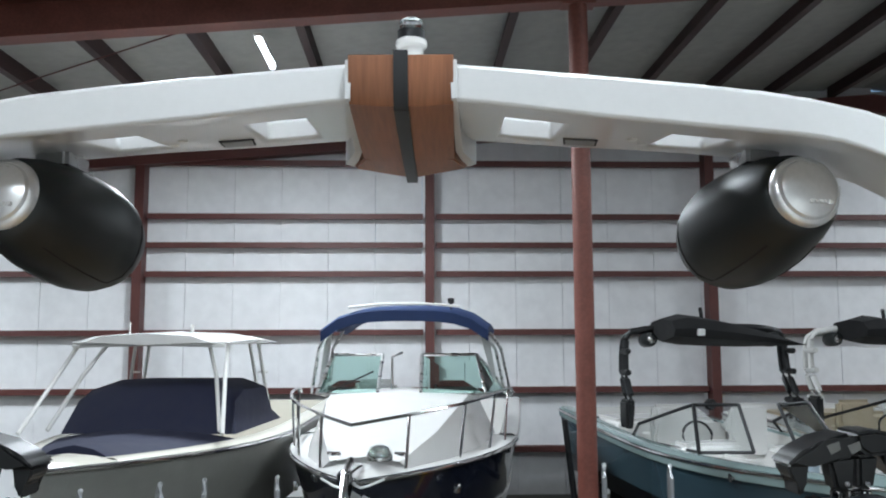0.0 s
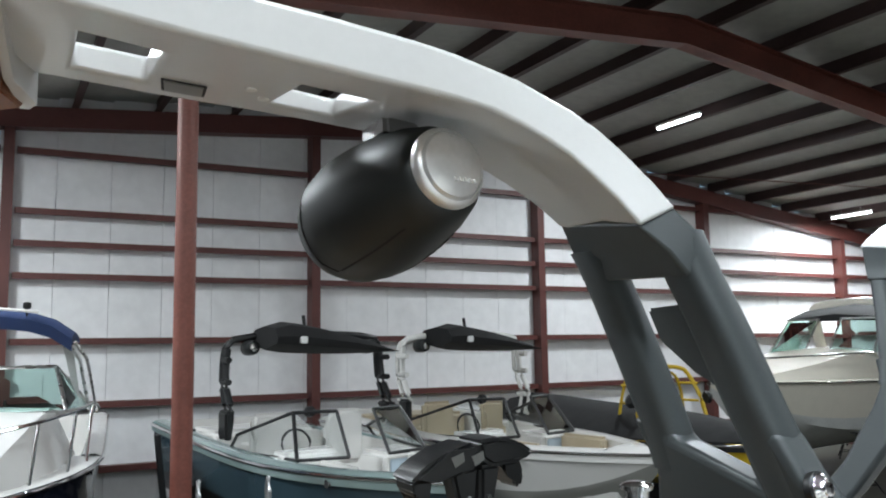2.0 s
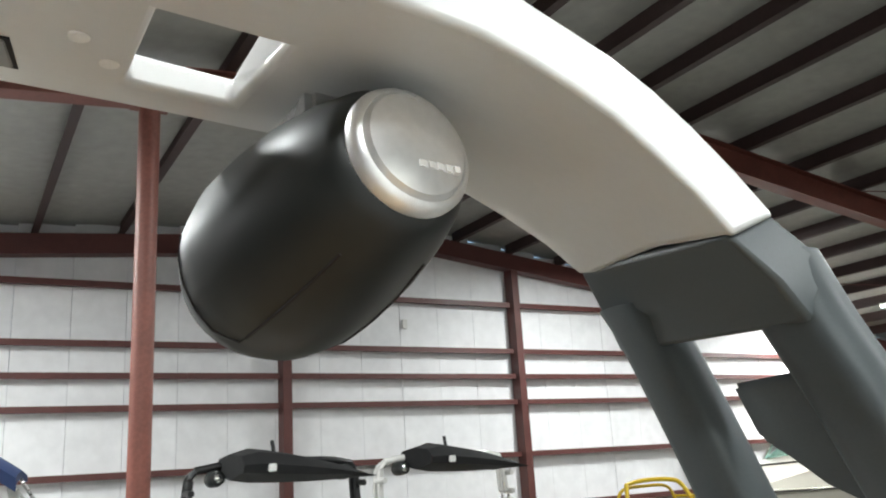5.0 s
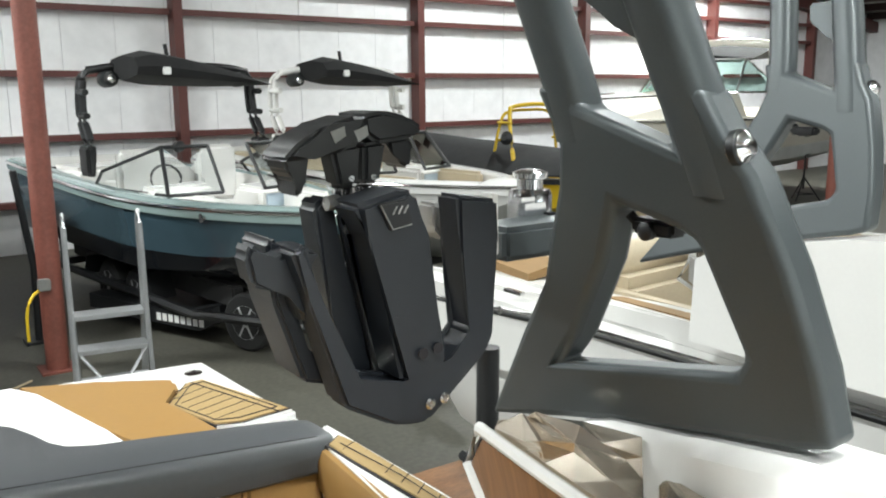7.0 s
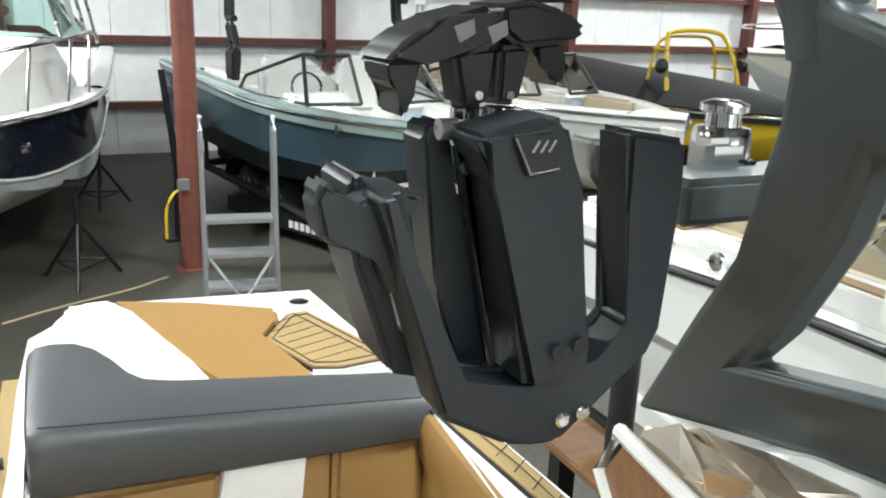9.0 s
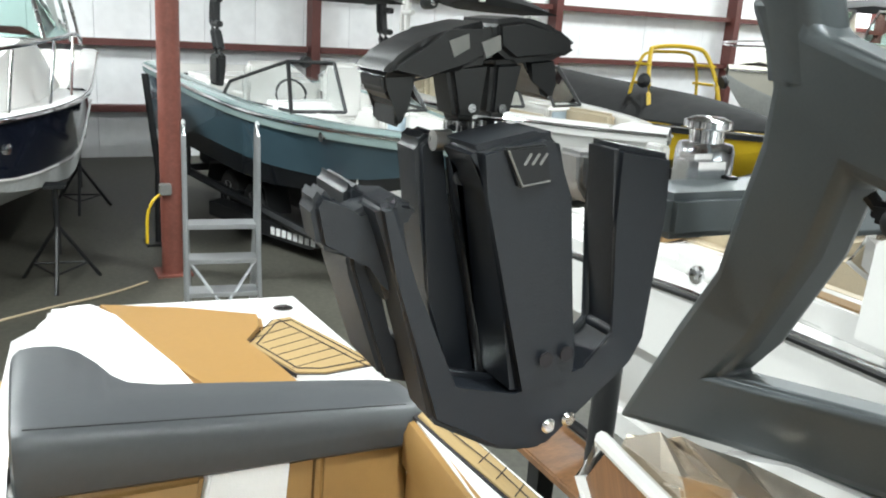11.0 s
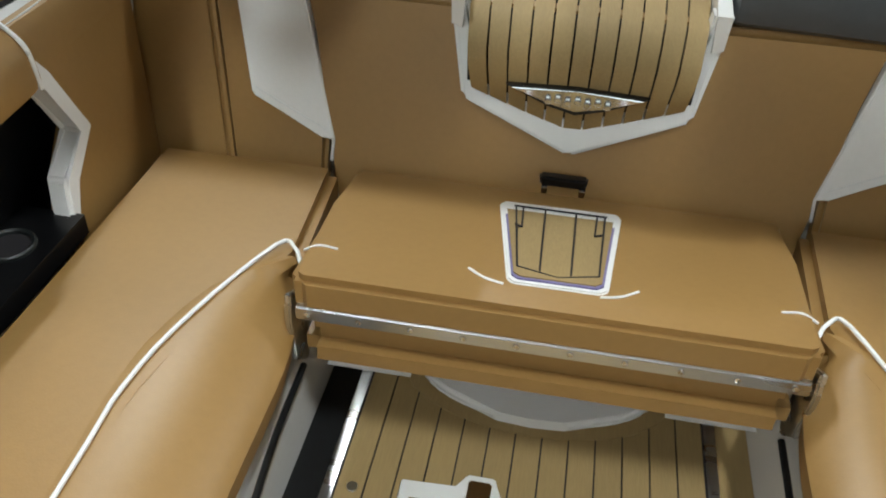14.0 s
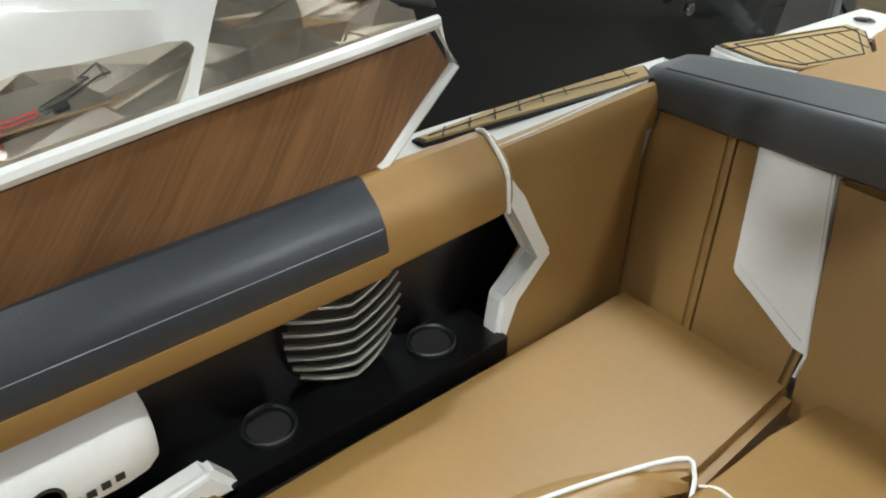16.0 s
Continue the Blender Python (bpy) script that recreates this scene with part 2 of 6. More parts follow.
def add_tube(bm, pts, r, seg=8, steps=0, rz=None, up=(0, 0, 1)):
    """A round (or rounded flat: rz) bar along pts."""
    pts = smooth_line(pts, steps) if steps else [Vector(p) for p in pts]
    rings = []
    for i, p in enumerate(pts):
        d = (pts[min(i + 1, len(pts) - 1)] - pts[max(i - 1, 0)]).normalized()
        u = Vector(up)
        if abs(d.dot(u)) > 0.95:
            u = Vector((0, 1, 0)) if abs(d.y) < 0.9 else Vector((1, 0, 0))
        s = d.cross(u).normalized()
        w = s.cross(d)
        rings.append([p + s * math.cos(a) * r + w * math.sin(a) * (rz or r) for a in [math.tau * k / seg for k in range(seg)]])
    add_loft(bm, rings)


def tube(pts, r, seg=8, steps=0, rz=None, up=(0, 0, 1)):
    bm = bmesh.new()
    add_tube(bm, pts, r, seg, steps, rz, up)
    return bm


def add_lathe(bm, profile, m=None, seg=24):
    """profile: (radius, height) along local z."""
    rings = [[Vector((r * math.cos(a), r * math.sin(a), h)) for a in [math.tau * k / seg for k in range(seg)]] for r, h in profile]
    if m is not None:
        rings = [[m @ p for p in r] for r in rings]
    add_loft(bm, rings)


def lathe(profile, m=None, seg=24):
    bm = bmesh.new()
    add_lathe(bm, profile, m, seg)
    return bm


def aim(a, b):
    """A pose at a whose z axis points to b."""
    a, b = Vector(a), Vector(b)
    return Matrix.Translation(a) @ (b - a).to_track_quat("Z", "Y").to_matrix().to_4x4()


def letters(text, size, depth=0.002):
    """Raised lettering in the built-in font, as a mesh in the xy plane."""
    cu = bpy.data.curves.new("letters", "FONT")
    cu.body, cu.size, cu.extrude = text, size, depth
    ob = bpy.data.objects.new("letters", cu)
    scene.collection.objects.link(ob)
    me = bpy.data.meshes.new_from_object(ob.evaluated_get(bpy.context.evaluated_depsgraph_get()))
    bm = bmesh.new()
    bm.from_mesh(me)
    bpy.data.objects.remove(ob)
    bpy.data.curves.remove(cu)
    bpy.data.meshes.remove(me)
    return bm


# ---- the hall ----
RIDGE, Z_RIDGE, FALL_L, FALL_R = 9.0, 8.35, 0.078, 0.125


def roof_z(x):
    return Z_RIDGE - (RIDGE - x) * FALL_L if x < RIDGE else Z_RIDGE - (x - RIDGE) * FALL_R


def hall_part(name, bm, mat, parent, label=""):
    bmesh.ops.transform(bm, matrix=HALL, verts=bm.verts)
    return part(name, bm, mat, parent, label, smooth=False)


X0, X1, Y0, Y1 = -26.0, 32.0, -30.0, 0.25
floor = solid("floor", box((-60, -60, -0.1), (70, 40, 0.1)), M_CONCRETE, "stained grey concrete hall floor", "floor", kind="structure", smooth=False)


def wall_thing(name, label):
    return thing(name, label, "wall", kind="structure")


wall_back = wall_thing("wall_back", "white insulated liner wall with red oxide steel girts and columns")
COLS = [-23.0, -17.3, -11.6, -5.97, -0.2, 5.5, 11.15, 16.6, 22.2, 27.8]
GIRTS = [1.02, 2.17, 3.31, 4.47, 5.05, 5.63, 6.72]
# the liner hangs in vertical strips between the columns
edges = [X0]
while edges[-1] < X1:
    edges.append(min(X1, edges[-1] + 0.95))
for a, b in zip(edges, edges[1:]):
    zt = min(roof_z(a), roof_z(b)) + 0.13
    hall_part("panel", box((a + 0.004, 0.1 + 0.004 * (len(wall_back.children) % 3), 0), (b - 0.004, 0.25, zt)), M_LINER, wall_back)
for cx in COLS:
    hall_part("column", box((cx - 0.09, -0.22, 0), (cx + 0.09, 0.095, roof_z(cx) - 0.25)), M_REDSTEEL, wall_back)
for gz in GIRTS:
    for a, b in zip(COLS, COLS[1:]):
        bm = bmesh.new()
        add_box(bm, (a + 0.13, -0.12, gz - 0.045), (b - 0.13, 0.09, gz + 0.045))
        add_box(bm, (a + 0.13, -0.125, gz - 0.07), (b - 0.13, -0.1, gz - 0.045))
        hall_part("girt", bm, M_REDSTEEL, wall_back)
bm = bmesh.new()
for a, b in ((X0, RIDGE), (RIDGE, X1)):
    add_prism(bm, [(a, -0.25, roof_z(a) - 0.55), (b, -0.25, roof_z(b) - 0.55), (b, -0.25, roof_z(b) - 0.17), (a, -0.25, roof_z(a) - 0.17)], (0, 0.3, 0))
hall_part("end_rafter", bm, M_REDSTEEL, wall_back)

wall_left = wall_thing("wall_left", "white insulated liner wall closing the hall")
hall_part("panel", box((X0 - 0.2, Y0, 0), (X0, Y1, roof_z(X0) + 0.2)), M_LINER, wall_left)
wall_right = wall_thing("wall_right", "white insulated liner wall closing the hall")
hall_part("panel", box((X1, Y0, 0), (X1 + 0.2, Y1, roof_z(X1) + 0.2)), M_LINER, wall_right)
wall_front = wall_thing("wall_front", "white insulated liner wall with a wide open door")
DOOR_L, DOOR_R, DOOR_H = -6.5, 7.5, 5.2
hall_part("panel", box((X0, Y0 - 0.2, 0), (DOOR_L, Y0, 7.6)), M_LINER, wall_front)
hall_part("panel", box((DOOR_R, Y0 - 0.2, 0), (X1, Y0, 7.6)), M_LINER, wall_front)
bm = prism([(DOOR_L, Y0 - 0.2, DOOR_H), (DOOR_R, Y0 - 0.2, DOOR_H), (DOOR_R, Y0 - 0.2, 8.2), (DOOR_L, Y0 - 0.2, 7.2)], (0, 0.2, 0))
hall_part("panel", bm, M_LINER, wall_front)
bm = prism([(X0, Y0 - 0.2, 7.6 - 2), (DOOR_L, Y0 - 0.2, 7.2 - 1), (DOOR_L, Y0 - 0.2, roof_z(DOOR_L) + 0.2), (X0, Y0 - 0.2, roof_z(X0) + 0.2)], (0, 0.19, 0))
hall_part("panel", bm, M_LINER, wall_front)
bm = prism([(DOOR_R, Y0 - 0.2, 6.5), (X1, Y0 - 0.2, 5.5), (X1, Y0 - 0.2, roof_z(X1) + 0.2), (RIDGE, Y0 - 0.2, Z_RIDGE + 0.2), (DOOR_R, Y0 - 0.2, Z_RIDGE + 0.1)], (0, 0.19, 0))
hall_part("panel", bm, M_LINER, wall_front)

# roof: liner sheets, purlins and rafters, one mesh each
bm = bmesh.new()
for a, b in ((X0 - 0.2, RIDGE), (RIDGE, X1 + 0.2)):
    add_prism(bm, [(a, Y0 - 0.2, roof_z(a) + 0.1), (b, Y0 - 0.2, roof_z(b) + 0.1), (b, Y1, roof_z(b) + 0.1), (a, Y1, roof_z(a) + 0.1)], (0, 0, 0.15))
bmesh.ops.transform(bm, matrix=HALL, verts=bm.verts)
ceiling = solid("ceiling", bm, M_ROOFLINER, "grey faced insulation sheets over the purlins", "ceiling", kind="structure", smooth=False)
roof_frame = thing("roof_frame", "red oxide steel rafters and purlins under the roof, purlins darkened for shade", "roof frame", kind="structure")
x = X0 + 0.6
while x < X1:
    z = roof_z(x)
    bm = bmesh.new()
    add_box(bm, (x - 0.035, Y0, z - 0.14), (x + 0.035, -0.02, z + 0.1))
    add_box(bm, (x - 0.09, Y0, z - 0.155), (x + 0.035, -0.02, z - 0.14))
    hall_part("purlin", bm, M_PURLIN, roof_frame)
    x += 1.46
for ry in (-7.2, -14.6, -22.0):
    bm = bmesh.new()
    for a, b in ((X0, RIDGE), (RIDGE, X1)):
        za, zb = roof_z(a), roof_z(b)
        add_prism(bm, [(a, ry - 0.02, za - 0.62), (b, ry - 0.02, zb - 0.62), (b, ry - 0.02, zb - 0.16), (a, ry - 0.02, za - 0.16)], (0, 0.04, 0))
        for dz in (0.62, 0.18):
            add_prism(bm, [(a, ry - 0.13, za - dz), (b, ry - 0.13, zb - dz), (b, ry - 0.13, zb - dz + 0.02), (a, ry - 0.13, za - dz + 0.02)], (0, 0.26, 0))
    hall_part("rafter", bm, M_PILLAR, roof_frame)
for ry in (-3.6, -10.9, -18):
    bm = bmesh.new()
    add_tube(bm, [(-14, ry + 3.5, roof_z(-14) - 0.2), (-2, ry - 3.4, roof_z(-2) - 0.2)], 0.012, 5)
    add_tube(bm, [(14, ry + 3.5, roof_z(14) - 0.2), (24, ry - 3.4, roof_z(24) - 0.2)], 0.012, 5)
    hall_part("brace_rod", bm, M_REDSTEEL, roof_frame)


def pillar(x, y, top):
    p = thing("steel_pillar", "red oxide round steel pillar standing on the concrete floor", "pillar", "pillars under the rafters", m=Matrix.Translation((x, y, 0)))
    part("shaft", tube([(0, 0, 0), (0, 0, top)], 0.115, 20), M_PILLAR, p)
    part("base_plate", box((-0.18, -0.18, 0.1), (0.18, 0.18, 0.12)), M_PILLAR, p)
    part("bracket", box((-0.2, -0.12, top - 0.02), (0.2, 0.12, top + 0.015)), M_PILLAR, p)
    return p


for hx, hy in ((1.45, -7.2), (16.7, -7.2), (-13.8, -7.2), (-13.8, -22.0), (16.7, -22.0)):
    w = HALL @ Vector((hx, hy, 0))
    pillar(w.x, w.y, roof_z(hx) - 0.63)

strip_light = None
for hx, hy, watts in ((-2.6, -5.4, 560), (20.6, -1.7, 330), (20.9, -3.6, 330), (12.0, -4.0, 360), (-12.0, -4.5, 560), (-2.6, -11.8, 260), (5.5, -11.8, 260), (12.5, -12.5, 260), (-11.0, -13.0, 260), (0.5, -17.5, 260), (-2.6, -21.0, 260), (10.0, -20.0, 260)):
    w = HALL @ Matrix.Translation((hx, hy, roof_z(hx) - 0.32))
    if strip_light is None:
        strip_light = thing("strip_light", "white fluorescent strip light hung under the purlins, lit", "ceiling light", "strip lights under the roof", m=w)
        part("housing", box((-0.06, -0.62, 0.02), (0.06, 0.62, 0.07), 0.008), M_GEL, strip_light)
        part("tube", tube([(0, -0.6, 0), (0, 0.6, 0)], 0.035, 10), M_TUBE, strip_light, "glowing white tube")
        part("hanger", tube([(0, -0.3, 0.07), (0, -0.3, 0.2)], 0.006, 5), M_ALU, strip_light)
        part("hanger", tube([(0, 0.3, 0.07), (0, 0.3, 0.2)], 0.006, 5), M_ALU, strip_light)
    else:
        copy_thing(strip_light, w)
    area_lamp("strip_lamp", w @ Matrix.Translation((0, 0, -0.06)), 0.25, 1.2, watts, (0.95, 0.97, 1.0))


# ---- the boat that the camera stands in: y runs aft, the cockpit floor is at 1.2 m ----
def flip(pts, s):
    return [(p[0] * s, p[1], p[2]) for p in pts]


def add_plate(bm, outline, holes, place, half):
    """A plate with holes: outlines in (y, z); place(y, z) gives its mid x; half its half thickness."""
    layers = []
    for d in (-half, half):
        es, loops = [], []
        for ring in (outline, *holes):
            vs = [bm.verts.new((place(y, z) + d, y, z)) for y, z in ring]
            es += [bm.edges.new((vs[i], vs[(i + 1) % len(vs)])) for i in range(len(vs))]
            loops.append(vs)
        bmesh.ops.triangle_fill(bm, edges=es, use_beauty=True, use_dissolve=False)
        layers.append(loops)
    for a, b in zip(*layers):
        for i in range(len(a)):
            bm.faces.new((a[i], a[(i + 1) % len(a)], b[(i + 1) % len(a)], b[i]))


def bevel_mod(ob, width, seg=3, angle=35):
    md = ob.modifiers.new("bevel", "BEVEL")
    md.width, md.segments, md.limit_method, md.angle_limit, md.harden_normals = width, seg, "ANGLE", radians(angle), False
    return ob


def build_boat(m, mats, mirror_tower=True, detail=True):
    """Hull, deck, pods and tower of a wake boat."""
    white, tan, grey, wood, tower_top = mats
    boat = thing("wake_boat", "white wake boat with " + ("tan" if detail else "beige") + " upholstery and grey tower, on its trailer", "boat", "wake boats", m=m)
    # hull shell: stations along y, from bow to transom
    rings = []
    for y, w, zk, zg in ((-5.3, 0.75, 1.55, 2.12), (-4.6, 1.0, 1.2, 2.12), (-3.2, 1.16, 0.9, 2.09), (-1.0, 1.21, 0.78, 2.06), (1.0, 1.2, 0.75, 2.035), (2.3, 1.17, 0.75, 2.015), (2.85, 1.12, 0.78, 1.99)):
        half = [(0, zk), (w * 0.45, zk + 0.14), (w * 0.83, zk + 0.3), (w * 0.985, zk + 0.62), (w, zg - 0.14), (w, zg - 0.03)]
        inner = [(w - 0.02, zg - 0.03), (w - 0.03, 1.5), (w * 0.84, 1.2), (0, 1.1)]
        prof = half + inner
        prof = prof + [(-x, z) for x, z in prof[-2:0:-1]]
        rings.append([(x, y, z) for x, z in prof])
    part("hull", loft(rings), white, boat)
    for s in (1, -1):
        # gunwale cap
        cap = [(1.06, -2.5), (1.06, 0.5), (1.062, 1.3), (1.1, 1.78), (1.185, 1.9), (1.2, 1.2), (1.215, 0.4), (1.215, -2.5)]
        part("gunwale", prism([(x * s, y, 2.062 - 0.012 * (y > 1.5)) for x, y in cap], (0, 0, -0.09), 0.012, 3), white, boat)
        part("rub_rail", tube([(1.215 * s, -4.2, 1.96), (1.225 * s, -1, 1.93), (1.215 * s, 1, 1.92), (1.185 * s, 2.8, 1.9)], 0.022, 8), M_CHROME, boat, "chrome rub rail")
        # side pod under the tower, with its wood face
        def ring(y, dy=0.0):
            w, ox, oz = wood_x(y), out_x(y), out_z(y)
            k = min(1, max(0, (0.74 - y) / 0.08))
            mx, mz = w + 0.016 + (ox - w - 0.016) * 0.6, 2.288 + (oz - 2.3) * 0.6
            mx, mz = mx + (w + 0.112 - mx) * k, mz + (2.337 - mz) * k
            return [(1.112, y - 0.15 * dy, 2.07), (w + 0.016, y, 2.2 + 0.075 * (1 - dy)), (w + 0.016, y, 2.288), (mx, y - 0.06 * dy, mz), (ox, y - 0.12 * dy, oz - 0.012), (ox + 0.02, y - 0.12 * dy, oz + 0.012), (ox + 0.12, y - 0.12 * dy, oz + 0.01), (1.3, y - 0.12 * dy, 2.03)]
        part("pod", loft([flip(ring(y, d), s) for y, d in ((1.14, 1), (1.0, 0.6), (0.88, 0.2), (0.76, 0), (0.7, 0), (0.65, 0), (0.5, 0), (0.3, 0), (-0.9, 0))]), white, boat)
        yy = [1.15, 0.915, 0.65, 0.36, 0.0, -0.88]
        rows = [((1.15, 2.2), (1.153, 2.206), 1.178), ((1.137, 2.172), (wood_x(1.13) - 0.004, 2.272), 1.13)] + [((1.092 - 0.01 * (y < 0.5), 2.088), (wood_x(y) - 0.004, 2.272), y) for y in (0.985, 0.915, 0.8, 0.65, 0.5, 0.36, 0.2, 0.0, -0.4, -0.88)]
        part("side_panel", loft([flip([(xb, y, zb), (xt, y, zt), (xt + 0.01, y, zt), (xb + 0.01, y, zb)], s) for (xb, zb), (xt, zt), y in rows]), wood, boat, "striped brown side panel")
        rim = [(1.095, 0.975, 2.08), (1.154, 1.19, 2.2), (wood_x(1.15) - 0.002, 1.145, 2.29)] + [(wood_x(y) - 0.002, y, 2.288) for y in yy[1:]]
        part("panel_trim", tube(flip(rim, s), 0.013, 8), white, boat)
        # faceted strip between panel and pod top
        facet_strip(boat, s)
        # tower leg: a flat pierced foot plate, two round spars, a block under the arch
        low_out = [(0.91, 2.945), (0.896, 2.91), (0.878, 2.862), (0.899, 2.789), (0.944, 2.697), (0.983, 2.612), (1.068, 2.505), (1.25, 2.262), (1.0, 2.338), (0.862, 2.377), (0.692, 2.418), (0.512, 2.457), (0.458, 2.476), (0.468, 2.586), (0.496, 2.713), (0.536, 2.835), (0.568, 2.88), (0.598, 2.945), (0.672, 2.925), (0.658, 2.862), (0.818, 2.914), (0.832, 2.945)]
        hole_low = [(0.779, 2.773), (0.823, 2.673), (0.924, 2.522), (0.982, 2.459), (0.6, 2.546), (0.581, 2.576), (0.636, 2.733), (0.66, 2.745)]
        bm = bmesh.new()
        add_plate(bm, low_out, [hole_low], lambda y, z: leg_x(z) + 0.016, 0.034)
        for v in bm.verts:
            v.co.x *= s
        leg = bevel_mod(part("leg", bm, grey, boat, "graphite grey tower leg"), 0.016, 3)
        part("front_spar", spar([(0.725, 3.24), (0.708, 3.174), (0.683, 3.1), (0.651, 2.984), (0.618, 2.87), (0.602, 2.8)], 0.043, 0.038, s), grey, leg)
        part("rear_spar", spar([(0.935, 3.23), (0.918, 3.19), (0.899, 3.117), (0.879, 3.03), (0.858, 2.93), (0.852, 2.86)], 0.041, 0.036, s), grey, leg)
        bm = loft([flip(r, s) for r in ([(0.9, 0.663, 3.237), (1.0, 0.699, 3.276), (1.044, 0.992, 3.328), (0.998, 0.996, 3.29)], [(0.966, 0.672, 3.2), (1.04, 0.682, 3.235), (1.06, 0.975, 3.262), (1.012, 0.978, 3.23)], [(1.008, 0.68, 3.165), (1.062, 0.672, 3.19), (1.075, 0.957, 3.205), (1.016, 0.957, 3.178)])])
        bevel_mod(part("arch_socket", bm, grey, leg), 0.007, 3, 30)
        part("fin", prism([(s * (leg_x(z) - 0.002), y, z) for y, z in ((0.815, 3.126), (0.7, 3.13), (0.655, 2.98), (0.69, 3.0), (0.735, 3.022), (0.802, 3.07))], (0.02 * s, 0, 0), 0.006), grey, leg)
        # a round chrome badge on the spar, folded hinge gear behind the cross bar
        c = Vector((1.112 * s, 0.556, 2.866))
        mm = aim(c, c + Vector((0.1 * s, -1, 0.2))) @ Matrix.Scale(0.85, 4)
        part("knob", lathe([(0.025, -0.015), (0.025, 0.004), (0.021, 0.008), (0.014, 0.012), (0.012, 0.016), (0.006, 0.018)], mm, 20), M_CHROME, leg, "chrome knob")
        part("collar", lathe([(0.029, -0.012), (0.029, 0.0), (0.027, 0.002)], mm, 20), M_BLACK, leg)
        bm = bmesh.new()
        add_box(bm, (1.165 * s - 0.02, 0.69, 2.728), (1.165 * s + 0.02, 0.77, 2.752), 0.006)
        add_tube(bm, [((1.15) * s, 0.775, 2.755), (1.16 * s, 0.75, 2.73), (1.16 * s, 0.7, 2.735)], 0.008, 8)
        add_lathe(bm, [(0.014, 0), (0.014, 0.012), (0.008, 0.016)], aim((1.15 * s, 0.735, 2.735), (0.9 * s, 0.735, 2.72)), 12)
        part("hinge", bm, M_BLACK, leg, "black folding hinge")
    # white arch: a grid with two openings a side
    xs = [0.0, 0.1, 0.15, 0.17, 0.27, 0.29, 0.43, 0.45, 0.555, 0.58, 0.62, 0.67, 0.715, 0.765, 0.81, 0.86, 0.905, 0.96, 1.006]
    top = list(np.interp(xs, [0.0, 0.1, 0.3, 0.52, 0.62, 0.715, 0.81, 0.86, 0.905, 0.96, 1.006], [3.508, 3.5, 3.483, 3.462, 3.447, 3.428, 3.397, 3.374, 3.347, 3.309, 3.272]))
    low_x = list(np.interp(xs, [0.0, 0.58, 0.62, 0.67, 0.715, 0.765, 0.81, 0.86, 0.905, 0.96, 1.006], [0.0, 0.58, 0.61, 0.64, 0.665, 0.705, 0.745, 0.785, 0.82, 0.865, 0.905]))
    low = list(np.interp(low_x, [0.0, 0.11, 0.3, 0.51, 0.6, 0.665, 0.705, 0.745, 0.785, 0.82, 0.865, 0.905], [3.445, 3.438, 3.415, 3.394, 3.386, 3.376, 3.363, 3.347, 3.328, 3.304, 3.271, 3.234]))
    for s in (1, -1):
        bm = bmesh.new()
        up_v, lo_v = [], []
        for i, x in enumerate(xs):
            k = min(1, max(0, (x - 0.6) / 0.406))
            y0, y1 = 0.66 + 0.035 * k, 1.05 - 0.05 * k
            yy = [y0, 0.79 if x < 0.62 else y0 + 0.33 * (y1 - y0), 0.975 if x < 0.62 else y0 + 0.85 * (y1 - y0), y1]
            yl = [0.658, *yy[1:]]
            rise = (0.0, 0.012 + 0.012 * k, 0.012 + 0.034 * k, 0.006 + 0.046 * k)
            aft = 0.032 + 0.024 * min(1, x / 0.5) - 0.006 * k
            under = [0.0, 0.02 + 0.008 * k, aft * 0.8, aft]
            up_v.append([bm.verts.new((s * (x + (0, 0.018, 0.034, 0.042)[j] * k), yy[j], top[i] + rise[j])) for j in range(4)])
            lo_v.append([bm.verts.new((s * (low_x[i] + (x - low_x[i]) * (0, 0.35, 0.82, 0.97)[j]), yl[j], low[i] + under[j])) for j in range(4)])
        hole = {(3, 1), (7, 1)}
        nx = len(xs) - 1
        for i in range(nx):
            for j in range(3):
                if (i, j) in hole:
                    for (a, b) in (((i, j), (i + 1, j)), ((i + 1, j), (i + 1, j + 1)), ((i + 1, j + 1), (i, j + 1)), ((i, j + 1), (i, j))):
                        bm.faces.new((up_v[a[0]][a[1]], up_v[b[0]][b[1]], lo_v[b[0]][b[1]], lo_v[a[0]][a[1]]))
                    continue
                bm.faces.new((up_v[i][j], up_v[i + 1][j], up_v[i + 1][j + 1], up_v[i][j + 1]))
                bm.faces.new((lo_v[i][j], lo_v[i][j + 1], lo_v[i + 1][j + 1], lo_v[i + 1][j]))
            for j in (0, 3):
                bm.faces.new((up_v[i][j], lo_v[i][j], lo_v[i + 1][j], up_v[i + 1][j]))
        for j in range(3):
            bm.faces.new((up_v[-1][j], up_v[-1][j + 1], lo_v[-1][j + 1], lo_v[-1][j]))
        arch = bevel_mod(part("arch", bm, tower_top, boat, "white tower arch"), 0.011, 3, 25)
        for x in (0.40, 0.43):
            part("courtesy_light", lathe([(0.009, -0.002), (0.009, 0.002), (0.005, 0.003)], aim((x * s, 0.88 + 1.6 * (x - 0.4), under_z(x, 0.88 + 1.6 * (x - 0.4))), (x * s, 0.88 + 1.6 * (x - 0.4), 3.3)), 12), M_LABEL, arch)
        hatch = [(0.287, 0.925), (0.343, 0.925), (0.352, 0.99), (0.298, 0.99)]
        part("vent", prism([(x * s, y, under_z(x, y) - 0.003) for x, y in hatch], (0, 0, 0.012), 0.001), M_HATCH, arch, "small grey hatch")
